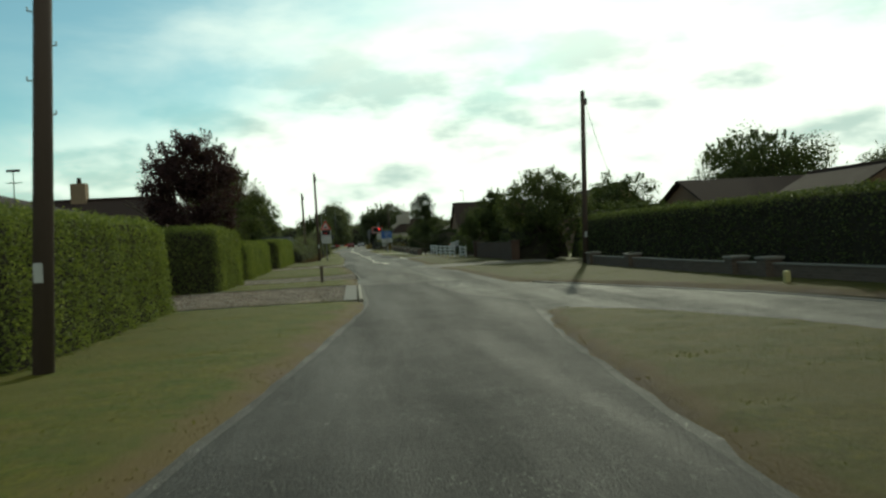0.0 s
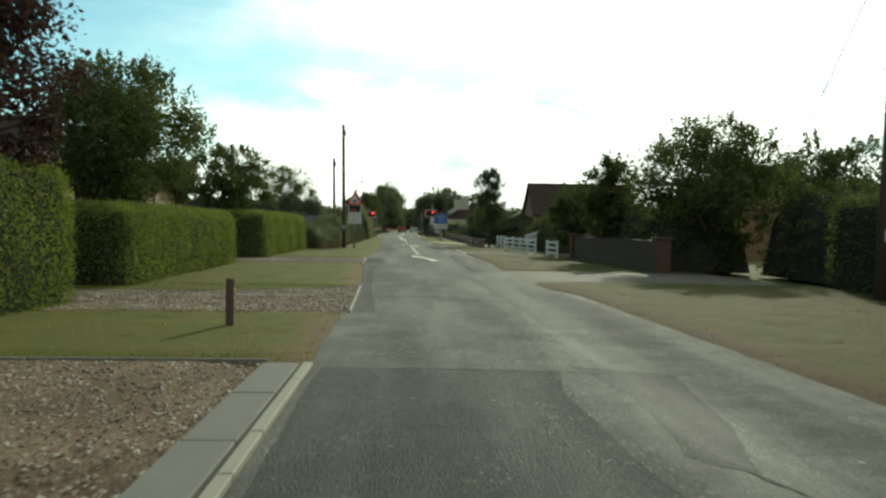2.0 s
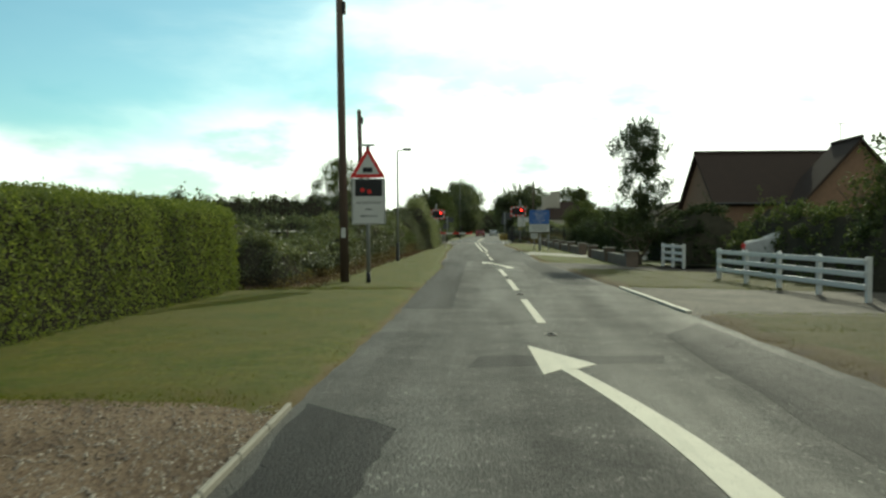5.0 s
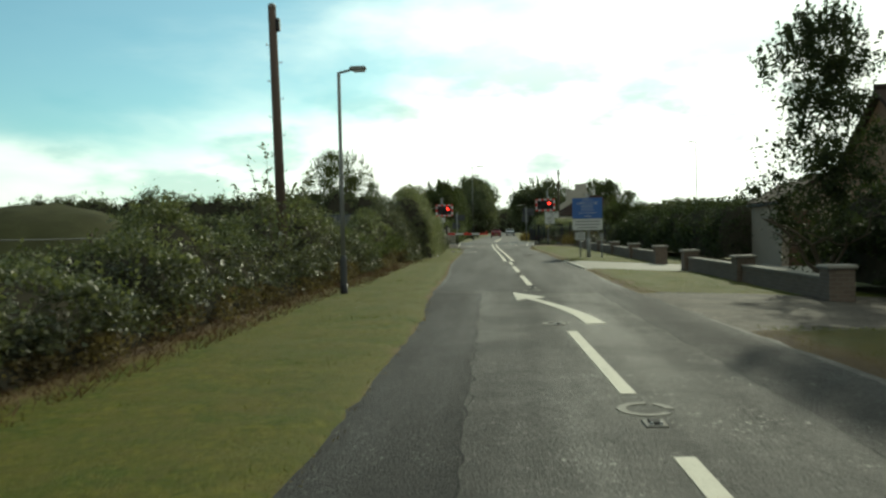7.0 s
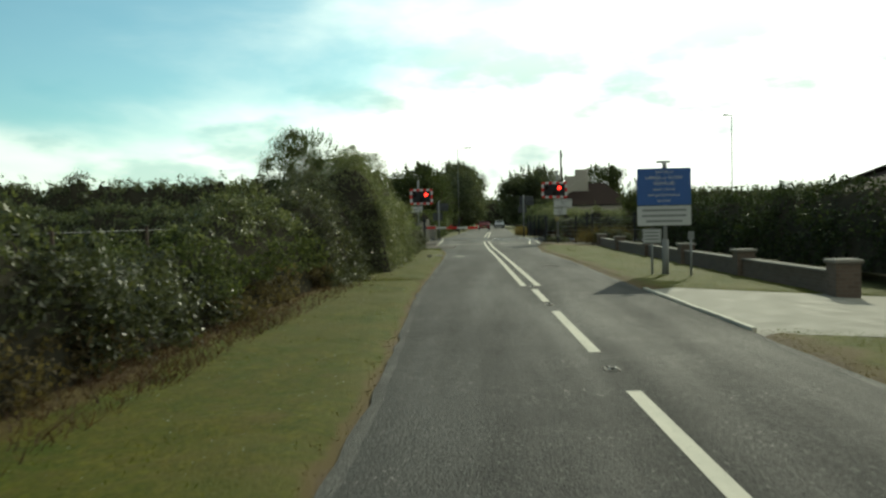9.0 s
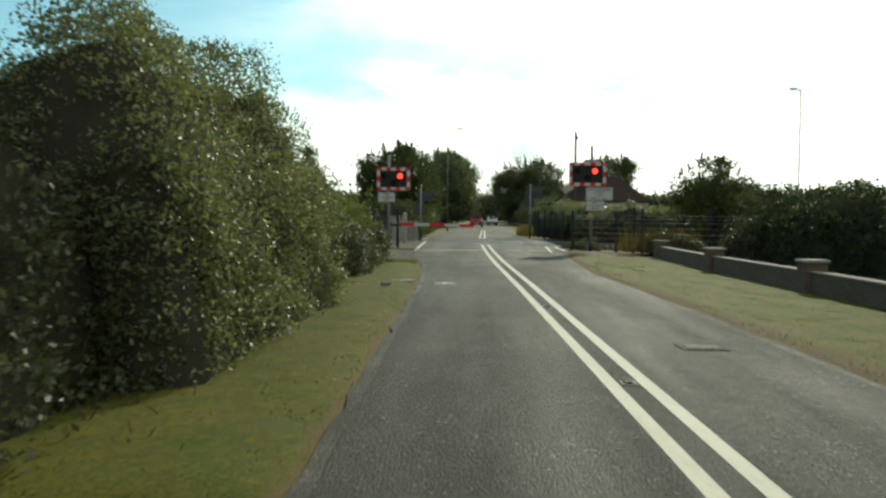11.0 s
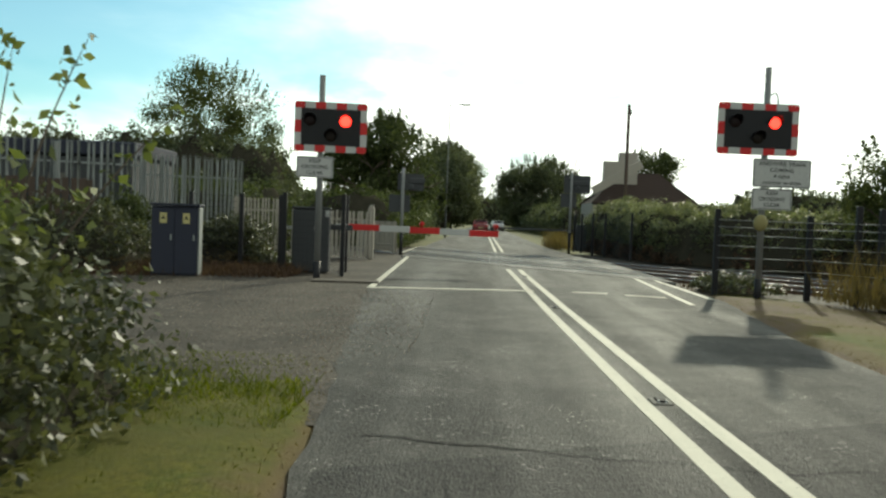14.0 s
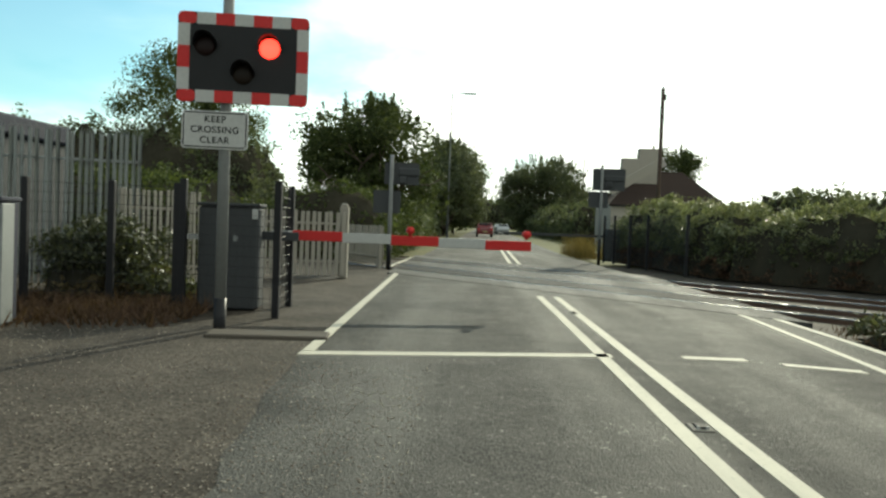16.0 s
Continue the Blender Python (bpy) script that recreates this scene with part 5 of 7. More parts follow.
# barrier: machine, boom with red and white bands, small boom lamps
machine = thing("barrier_machine", "grey crossing barrier machine behind a mesh fence", "barrier machine", at=(-5.95, 146.7, 0), turn=6)
part("casing", boxed((0, 0, 0.7), (0.82, 0.62, 1.42), 0.03), MACHINE, machine)
part("lid", boxed((0, 0, 1.44), (0.86, 0.66, 0.05), 0.015), MACHINE, machine)
part("hinge", boxed((0.36, -0.33, 1.32), (0.08, 0.03, 0.14), 0.006), WHITEBOARD, machine)
part("hinge", boxed((-0.5, -0.2, 0.98), (0.22, 0.05, 0.07), 0.006), WHITEBOARD, machine)
part("boom_arm", boxed((0.62, 0.1, 1.02), (0.6, 0.09, 0.13), 0.01), MACHINE, machine)
part("padlock", boxed((0.1, -0.33, 0.98), (0.06, 0.03, 0.09), 0.01), GALV, machine)
boom = thing("barrier_boom", "lowered barrier boom with red and white bands and small red lamps", "barrier", at=(-5.3, 146.95, 1.04), turn=12)
BAND = 0.715
for i in range(5):
    part("red_band" if i % 2 == 0 else "white_band", boxed((0.15 + BAND * (i + 0.5), 0, -0.012 * i), (BAND, 0.05, 0.145), 0.006), REDBOARD if i % 2 == 0 else WHITEBOARD, boom)
part("boom_root", boxed((0.0, 0, 0.0), (0.3, 0.055, 0.13), 0.006), WHITEBOARD, boom)
for x in (0.15 + BAND * 2.4, 0.15 + BAND * 4.9):
    lamp = bmesh.new()
    rod(lamp, (x, 0, 0.05), (x, 0, 0.11), 0.03, seg=10)
    rod(lamp, (x, -0.07, 0.13), (x, 0.07, 0.13), 0.055, 0.055, seg=12)
    part("boom_lamp", lamp, REDBOARD, boom, "small red boom lamp", smooth=True)

# plain grey panels paint in the backlit shade over the boom's bands
far_boom = thing("barrier_boom", "lowered barrier boom on the far side, coloured grey as if backlit", "barrier", at=(3.2, 168.55, 1.0), turn=186)
for i in range(6):
    part("boom_panel", boxed((0.25 + 0.68 * (i + 0.5), 0, 0), (0.672, 0.05, 0.1), 0.006), MACHINE, far_boom)
far_machine = thing("barrier_machine", "grey crossing barrier machine across the railway", "barrier machine", at=(3.3, 168.6, 0))
part("casing", boxed((0, 0, 0.65), (0.7, 0.6, 1.3), 0.03), MACHINE, far_machine)


# ---- railway ----
RAIL_D = Vector((0.66, -0.751, 0)).normalized()
RAIL_N = Vector((0.751, 0.66, 0)).normalized()
sleeper_mesh = mesh_of(boxed((0, 0, 0), (2.5, 0.24, 0.14), 0.01), "sleeper", DARKWOOD)
for k, near in enumerate((100.7, 104.15)):
    track = tagged(new("railway_track"), "railway track with polished rail tops crossing at an angle", "railway track", kind="structure")
    for g in (0.0, 1.5):
        foot = RAIL_N * (near + g)
        t0 = (foot.x + 1.0) / -RAIL_D.x
        a, b = foot + RAIL_D * (t0 - 45), foot + RAIL_D * (t0 + 45)
        turn = math.degrees(math.atan2(RAIL_D.y, RAIL_D.x))
        m = pose((a.x + b.x) / 2, (a.y + b.y) / 2, -0.05, 0, 0, turn)
        bm = bmesh.new()
        box(bm, (0, 0, -0.02), (90, 0.05, 0.1))
        ob = part("rail", bm, RUST, track)
        ob.matrix_basis = m
        ob = part("rail_head", boxed((0, 0, 0.042), (90, 0.07, 0.034), 0.008), POLISHED, track, "polished rail head")
        ob.matrix_basis = m
    mid = RAIL_N * (near + 0.75)
    t0 = (mid.x + 1.0) / -RAIL_D.x
    for s in range(-40, 41):
        q = mid + RAIL_D * (t0 + s * 0.7)
        if -4.6 < q.x < 2.6:
            continue
        if abs(q.x) > 24:
            continue
        ob = part("sleeper", sleeper_mesh, DARKWOOD, track)
        ob.matrix_basis = pose(q.x, q.y, -0.165, 0, 0, turn + 90)
# paved deck between and beside the rails
deck = tagged(new("crossing_deck"), "asphalt and rubber crossing deck between the rails", "crossing deck", kind="structure")
for k, (n0, n1) in enumerate(((99.4, 100.6), (100.82, 102.1), (102.32, 104.05), (104.27, 105.55), (105.77, 107.0))):
    quad = []
    for nn, xx in ((n0, -4.6), (n0, 2.6), (n1, 2.6), (n1, -4.6)):
        t = (xx - RAIL_N.x * nn) / RAIL_D.x
        quad.append((xx, RAIL_N.y * nn + RAIL_D.y * t))
    bm = bmesh.new()
    top = [bm.verts.new((x, y, 0.008)) for x, y in quad]
    low = [bm.verts.new((x, y, -0.1)) for x, y in quad]
    bm.faces.new(top)
    for i in range(4):
        bm.faces.new((top[i], low[i], low[(i + 1) % 4], top[(i + 1) % 4]))
    bmesh.ops.recalc_face_normals(bm, faces=bm.faces[:])
    part("deck_panel", bm, DECK if k % 2 == 0 else PATCH, deck)
slab("ballast", (((3.0, 146.5), (16, 134.0)), ((3.0, 158.5), (16, 146.0))), DIRT, "dark stone ballast under the rails", "ballast", z=-0.11)

# lines at the crossing
painted("stop_line", [[(-4.2, 142.85), (-1.1, 143.5), (-1.1, 143.72), (-4.2, 143.07)]], "solid white stop line across the lane")
painted("stop_dash", [[(-0.35, 143.6), (0.3, 143.6), (0.3, 143.78), (-0.35, 143.78)]], "short white stop dash across the lane")
painted("stop_dash", [[(0.6, 143.4), (1.3, 143.15), (1.3, 143.33), (0.6, 143.58)]], "short white stop dash across the lane")
painted("edge_line", [[(-4.2, 143.1), (-4.08, 143.1), (-4.3, 156.3), (-4.42, 156.3)]], "solid white edge line on the crossing")
painted("edge_line", [[(-4.9, 158.6), (-4.78, 158.6), (-4.5, 166), (-4.62, 166)]], "broken white edge line past the crossing")
painted("edge_line", [[(1.4, 142.0), (1.5, 142.0), (1.92, 149.3), (2.05, 159), (1.95, 159), (1.82, 149.3)]], "solid white edge line on the crossing")
painted("edge_line", [[(2.1, 143.3), (2.22, 143.3), (2.4, 155.7), (2.3, 155.7)]], "second white edge line on the crossing")
painted("surface_mark", [[(-2.66, 125.97), (-2.21, 125.99), (-2.21, 126.06), (-2.66, 126.04)], [(-2.63, 125.64), (-2.19, 125.68), (-2.19, 125.75), (-2.63, 125.71)], [(-2.47, 125.75), (-2.39, 125.75), (-2.39, 125.97), (-2.47, 125.97)]], "small white surveyor's mark on asphalt").data.materials[0] = PAINT
threshold = structure("footway_edge", boxed((-4.75, 144.0, 0.0), (1.3, 0.45, 0.07), 0.015, 6), CONCRETE, "pale concrete footway edge beside the stop line", "footway")

# ---- cat's eyes, cover, small things on the road ----
def cats_eye(x, y, ring=False):
    root = thing("cats_eye", "metal and rubber reflective road stud" if not ring else "road stud inside a painted ring", "road stud", "road studs", at=(x, y, 0))
    part("casting", boxed((0, 0, 0.002), (0.15, 0.2, 0.018), 0.006), WALLSTONE, root)
    part("insert", boxed((0, 0, 0.018), (0.08, 0.12, 0.016), 0.006), TYRE, root)
    for s in (-0.03, 0.03):
        part("reflector", rodded((s, -0.065, 0.018), (s, -0.05, 0.018), 0.011, seg=8), WHITEBOARD, root)


for y, off, ring in ((68.6, 0, 0), (75.2, 0, 0), (81.1, 0, 0), (86.9, -0.1, 0), (93.9, 0.0, 0), (99.9, 0, 0), (105.9, 0, 0), (109.6, 0, 0), (115.5, 0, 0), (121.5, 0, 0), (127.4, 0, 0), (134.0, 0, 0), (140.6, 0, 0), (147.7, 0.1, 0)):
    cats_eye(along(MIDDLE, y) + off, y)


FADED = simple("faded_road_paint", (0.2, 0.19, 0.16), 0.8, vary=0.4, scale=14.0, grain=45, bump=0.25)


def ring_mark(x, y, r0, r1, label):
    q = []
    for i in range(18):
        if random.random() < 0.3:
            continue
        a, b = 6.2832 * i / 18, 6.2832 * (i + 1) / 18
        q.append([(x + r1 * math.cos(a), y + 1.15 * r1 * math.sin(a)), (x + r1 * math.cos(b), y + 1.15 * r1 * math.sin(b)), (x + r0 * math.cos(b), y + 1.15 * r0 * math.sin(b)), (x + r0 * math.cos(a), y + 1.15 * r0 * math.sin(a))])
    painted("ring_mark", q, label).data.materials[0] = FADED


ring_mark(-0.02, 81.55, 0.14, 0.2, "faint white painted ring on asphalt")
ring_mark(-0.26, 87.0, 0.12, 0.18, "faint white painted ring on asphalt")
ring_mark(-0.3, 93.2, 0.12, 0.19, "faint white painted ring on asphalt")
cover = thing("drain_cover", "pale square iron access cover in the road", "access cover", at=(0.6, 117.5, 0))
part("frame", boxed((0, 0, 0.0), (0.5, 0.42, 0.02), 0.005), PATCH, cover)
part("lid", boxed((0, 0, 0.008), (0.36, 0.28, 0.02), 0.005), DECK, cover)


def patch(pts, label, z=0.0022, ragged=0.06, mat=None):
    """A patch of newer asphalt with a wandering edge."""
    bm = bmesh.new()
    ring = []
    for (ax, ay), (bx, by) in zip(pts, pts[1:] + pts[:1]):
        n = max(2, int(math.hypot(bx - ax, by - ay) / 0.25))
        for i in range(n):
            x, y = ax + (bx - ax) * i / n, ay + (by - ay) * i / n
            q = Vector((x * 1.6, y * 0.9, 0.0))
            ring.append((x + ragged * (noise.noise(q) + 0.5 * noise.noise(q * 4)), y + 1.5 * ragged * (noise.noise(q + Vector((7, 3, 1))) + 0.5 * noise.noise(q * 4 + Vector((2, 8, 1))))))
    pts = ring
    top = [bm.verts.new((x, y, z)) for x, y in pts]
    bm.faces.new(top)
    bmesh.ops.recalc_face_normals(bm, faces=bm.faces[:])
    structure("road_patch", bm, mat or PATCH, label, "road patch")


def along_edge(line, y0, y1, inset, n=10):
    return [(along(line, y0 + (y1 - y0) * i / n) + inset, y0 + (y1 - y0) * i / n) for i in range(n + 1)]


patch(along_edge(LEFT, -4.0, 37.2, 0.12) + [(0.78, 37.05), (0.62, 36.0), (0.66, 34.2), (0.9, 31.0)] + along_edge(RIGHT, 27.0, -4.0, -0.1), "smooth dark newer asphalt up to a straight seam", ragged=0.03, mat=PATCH)
patch([(0.9, 37.4), (1.8, 36.9), (1.55, 35.2), (1.3, 33.9), (0.95, 34.2), (1.15, 35.9)], "dark sunken patch of asphalt at the junction")
patch([(0.97, 51.2), (2.22, 51.5), (2.3, 49.0), (2.7, 45.8), (2.75, 40.4), (1.22, 40.2), (1.2, 44.2), (1.12, 47.5)], "smooth newer strip of asphalt before a driveway", ragged=0.04, mat=SEAL)
patch([(1.38, 54.6), (2.35, 53.9), (2.45, 61), (2.3, 70.0), (1.5, 68.5), (1.36, 61)], "dark newer strip of asphalt along the road edge", ragged=0.05)
patch([(-1.43, 42.0), (-1.08, 42.2), (-1.16, 44.4), (-1.3, 46.2), (-1.36, 48.4), (-1.5, 53.0), (-1.58, 56.6), (-1.82, 57.0), (-1.7, 53.0), (-1.54, 48.6), (-1.5, 45.5)], "dark newer band of asphalt along a driveway edging", ragged=0.04)
patch([(-1.99, 59.2), (-1.42, 59.5), (-1.38, 63.6), (-2.1, 64.4)], "dark newer patch of asphalt before a driveway", ragged=0.1, mat=DARKPATCH)
patch([(-0.9, 66.1), (1.0, 66.3), (1.1, 66.9), (-0.8, 66.8)], "dark cross seam of asphalt", ragged=0.1)
patch([(-2.1, 72), (-1.25, 72), (-1.36, 92.6), (-2.36, 93.0)], "darker smooth band of asphalt along the near lane", ragged=0.05)
patch([(1.1, 78), (2.15, 78), (1.75, 92.2), (0.95, 92.4)], "darker smooth band of asphalt along the road edge")
patch([(-2.4, 93.4), (0.8, 92.6), (1.75, 92.3)] + along_edge(RIGHT, 94, 134, -0.1) + along_edge(LEFT, 132, 95, 0.1), "even fine-grained asphalt with pale chippings", ragged=0.03, mat=SEAL)


def crack(points, w, label):
    """A thin wandering crack or open joint in the asphalt."""
    left, right = [], []
    for (ax, ay), (bx, by) in zip(points, points[1:]):
        run = math.hypot(bx - ax, by - ay)
        nx, ny = -(by - ay) / run, (bx - ax) / run
        n = max(2, int(run / 0.12))
        for i in range(n):
            u = i / n
            x, y = ax + (bx - ax) * u, ay + (by - ay) * u
            q = Vector((x * 2.3, y * 2.3, 1.0))
            k = 0.12 * noise.noise(q) + 0.03 * noise.noise(q * 5)
            d = w * (0.6 + 0.6 * abs(noise.noise(q * 3)))
            left.append((x + nx * (k + d), y + ny * (k + d)))
            right.append((x + nx * (k - d), y + ny * (k - d)))
    bm = bmesh.new()
    a, b = [bm.verts.new((x, y, 0.0042)) for x, y in left], [bm.verts.new((x, y, 0.0042)) for x, y in right]
    for i in range(len(a) - 1):
        bm.faces.new((a[i], b[i], b[i + 1], a[i + 1]))
    bmesh.ops.recalc_face_normals(bm, faces=bm.faces[:])
    structure("road_crack", bm, DARKPATCH, label, "road crack")


crack([(-2.4, 93.2), (-0.6, 92.7), (0.8, 92.45), (1.8, 92.2)], 0.03, "dark open joint across the asphalt")
crack([(-1.45, 37.2), (0.2, 37.1), (1.5, 36.9)], 0.02, "dark open joint across the asphalt")
crack([(-3.0, 132.7), (-1.2, 132.4), (1.3, 132.3)], 0.02, "dark open joint across the asphalt")
crack([(-1.34, 73), (-1.3, 80), (-1.36, 92.5)], 0.012, "dark joint along the asphalt")
crack([(-2.6, 124.9), (-2.58, 127.0), (-2.42, 129.2), (-2.5, 132.0)], 0.014, "dark crack along the near lane")
crack([(1.2, 34.1), (1.45, 33.0), (1.9, 31.6)], 0.02, "dark crack in the junction")


# ---- fences and cabinets at the crossing ----
def pale_mesh(h, w=0.065, spike=True):
    """A palisade pale: a ribbed strip with a three-pointed top."""
    bm = bmesh.new()
    prof = [(-w / 2, 0.012), (-w / 6, -0.012), (w / 6, -0.012), (w / 2, 0.012)]
    low = [bm.verts.new((x, y, 0)) for x, y in prof]
    top = [bm.verts.new((x, y, h)) for x, y in prof]
    for i in range(3):
        bm.faces.new((low[i], low[i + 1], top[i + 1], top[i]))
    if spike:
        tips = [bm.verts.new((x * 1.35, y * 0.6, h + z)) for x, y, z in ((-w / 2, 0.0, 0.1), (0, -0.01, 0.15), (w / 2, 0.0, 0.1))]
        for i in range(3):
            bm.faces.new((top[i], top[i + 1], tips[i]))
    bmesh.ops.solidify(bm, geom=bm.faces[:], thickness=0.003)
    return bm


def pale_fence(a, b, h, pitch, mat, label, name, post_every=2.7, spike=True, w=0.065, base=0.0, pale="pale", rails=(0.25, 0.85), category="fence"):
    """Upright pales on two rails between posts."""
    a, b = Vector(a), Vector(b)
    run = (b - a).length
    root = thing(name, label, category, at=(a.x, a.y, base), turn=math.degrees(math.atan2(b.y - a.y, b.x - a.x)))
    me = mesh_of(pale_mesh(h, w, spike) if spike else moved(boxed((0, 0, h / 2), (w, 0.022, h), 0.006), Matrix()), pale, mat)
    for i in range(int(run / pitch) + 1):
        ob = part(pale, me, mat, root)
        ob.matrix_basis = pose(i * pitch, -0.03, 0.05 + random.uniform(-0.015, 0.015), random.uniform(-0.8, 0.8), random.uniform(-0.8, 0.8), 0)
    for u in rails:
        part("rail", boxed((run / 2, 0.015, h * u), (run, 0.04, 0.05), 0.005), mat, root)
    pm = mesh_of(boxed((0, 0, h * 0.5 + 0.02), (0.1, 0.08, h + 0.1), 0.006), "post", mat)
    for i in range(int(run / post_every) + 1):
        ob = part("post", pm, mat, root)
        ob.matrix_basis = pose(min(run, i * post_every), 0.08, 0)
    return root


pale_fence((-14.8, 146.4), (-10.55, 148.2), 2.75, 0.155, GALV, "tall galvanised steel palisade fence with pointed pales", "palisade_fence")
pale_fence((-10.5, 148.2), (-8.2, 149.0), 2.5, 0.105, GALV, "tall galvanised steel palisade fence returning along the railway", "palisade_fence")
pale_fence((-8.05, 148.0), (-7.1, 149.0), 1.6, 0.1, PALEWOOD, "grey weathered wooden picket fence by the railway", "picket_fence", 2.0, False, 0.05, pale="picket")
pale_fence((-7.6, 152.6), (-5.4, 153.4), 1.4, 0.13, PALEWOOD, "pale wooden picket fence across the crossing", "picket_fence", 2.4, False, 0.08, pale="picket")
post = thing("gate_post", "pale square wooden post with a shaped top", "post", at=(-5.38, 153.5, 0))
part("shaft", boxed((0, 0, 0.78), (0.19, 0.19, 1.6), 0.015), PALEWOOD, post)
part("cap", boxed((0, 0, 1.61), (0.15, 0.15, 0.08), 0.03), PALEWOOD, post)
pale_fence((-5.0, 158.2), (-6.8, 161.0), 1.1, 0.13, PALEWOOD, "low pale wooden picket fence across the crossing", "picket_fence", 2.4, False, 0.08, pale="picket")


def mesh_fence(points, h, label, post_r=0.045, wires=12):
    """A dark wire-mesh fence on square posts."""
    root = thing("mesh_fence", label, "fence", at=(*points[0], 0))
    o = Vector((*points[0], 0))
    for x, y in points:
        part("post", boxed((x - o.x, y - o.y, h / 2), (post_r * 2, post_r * 2, h + 0.08), 0.008), BLACK, root)
    for (ax, ay), (bx, by) in zip(points, points[1:]):
        a, b = Vector((ax, ay, 0)) - o, Vector((bx, by, 0)) - o
        run, bm = (b - a).length, bmesh.new()
        for i in range(wires + 1):
            z = 0.08 + (h - 0.1) * i / wires
            rod(bm, a + Vector((0, 0, z)), b + Vector((0, 0, z)), 0.0035, seg=3, caps=False)
        for i in range(int(run / 0.1) + 1):
            q = a + (b - a) * min(1, i * 0.1 / run)
            rod(bm, q + Vector((0, 0, 0.05)), q + Vector((0, 0, h)), 0.003, seg=3, caps=False)
        part("mesh_panel", bm, BLACK, root)
    return root


pale_fence((-14.5, 145.2), (-10.9, 146.6), 1.85, 0.17, POLEWOOD, "old dark wooden board fence with gaps beside the railway", "board_fence", 1.8, False, 0.13, pale="board")
mesh_fence([(-8.42, 145.75), (-7.38, 146.0), (-6.53, 146.1)], 1.66, "dark wire-mesh fence beside the crossing")
mesh_fence([(-6.45, 146.1), (-5.1, 145.8), (-5.25, 147.3)], 1.72, "dark wire-mesh guard fence round the barrier machine")
mesh_fence([(2.86, 168.4), (3.05, 167.2), (3.55, 163.6), (4.0, 160.2)], 1.8, "dark wire-mesh fence along the far side of the crossing", wires=16)

cab = thing("equipment_cabinet", "dark blue-grey railway equipment cabinet with yellow warning labels", "cabinet", at=(-8.08, 143.95, 0), turn=8)
part("body", boxed((0, 0, 0.68), (0.88, 0.5, 1.34), 0.02), CABINET, cab)
part("roof", boxed((0, -0.02, 1.38), (0.94, 0.58, 0.05), 0.012), CABINET, cab)
part("plinth", boxed((0, 0, 0.02), (0.84, 0.46, 0.1), 0.01), KERBSTONE, cab)
part("side_trim", boxed((0.455, -0.1, 0.68), (0.03, 0.32, 1.3), 0.008), GALV, cab, "pale metal side edge")
for x in (-0.215, 0.215):
    door = part("door", boxed((x, -0.255, 0.68), (0.41, 0.02, 1.26), 0.006), CABINET, cab)
    lab = part("warning_label", boxed((x, -0.268, 1.12), (0.13, 0.006, 0.2), 0.002), YELLOW, door, "yellow and white warning label")
    tri_bm = bmesh.new()
    tri_bm.faces.new([tri_bm.verts.new((x + dx, -0.273, 1.12 + dz)) for dx, dz in ((-0.04, -0.02), (0.04, -0.02), (0, 0.055))])
    part("warning_triangle", tri_bm, BLACK, door)
    part("handle", boxed((x + 0.15, -0.275, 0.75), (0.03, 0.03, 0.12), 0.006), GALV, door)
shed = thing("relay_building", "flat dark-roofed railway relay building", "building", at=(-13.95, 151.2, 0))
part("wall", boxed((0, 0, 1.3), (5.2, 3.0, 2.6)), MACHINE, shed)
part("roof", boxed((0, 0, 2.84), (5.4, 3.2, 0.38), 0.04), CABINET, shed)
part("vent", boxed((0.6, -1.52, 1.9), (0.5, 0.05, 0.5), 0.01), KERBSTONE, shed)

# weeds at the foot of the fences
for i, (x0, x1, y0, y1, h, straw) in enumerate(((-8.7, -7.15, 146.25, 148.0, 1.5, 2500), (-7.3, -6.6, 146.3, 147.6, 0.55, 900), (-12.0, -9.0, 143.6, 146.0, 1.15, 1800), (-11.3, -9.9, 146.6, 147.9, 2.5, 0), (2.6, 4.2, 145.2, 146.6, 0.35, 250), (5.4, 7.6, 141.9, 143.4, 0.9, 500), (7.6, 12.5, 137.0, 140.5, 1.5, 500))):
    thicket(x0, x1, y0, y1, h, "weedy undergrowth with dry stalks beside the railway", seed=60 + i, density=220, size=0.07, name="weed_patch", category="weeds", straw=straw, rag=0.4, mat=OAK if h > 2 else None, low_mat=DRYLEAF if straw > 600 else None)
rng = np.random.default_rng(5)
q = np.c_[rng.uniform(-11.5, -6.0, 9000), rng.uniform(142.8, 146.0, 9000), np.zeros(9000)]
q = q[rng.random(len(q)) < np.clip((q[:, 1] - 142.9 - 0.25 * (q[:, 0] + 10.5)) / 1.2, 0, 1)]
tagged(new("dry_weeds", stalks(q, 0.2, BRACKEN, rng, 0.012, 0.8)), "low dry reddish weeds along the fence foot", "weeds", kind="stuff")
q = np.c_[rng.uniform(4.4, 7.6, 900), rng.uniform(142.2, 144.4, 900), np.zeros(900)]
tagged(new("tall_grass", stalks(q, 0.9, STRAW, rng, 0.011)), "tall pale dry grass by the railway gate", "grass", kind="stuff")
q = np.c_[rng.uniform(2.0, 3.1, 900), rng.uniform(169.5, 176.0, 900), np.zeros(900)]
tagged(new("tall_grass", stalks(q, 0.85, STRAW, rng, 0.014)), "tall pale dry grass past the crossing", "grass", kind="stuff")

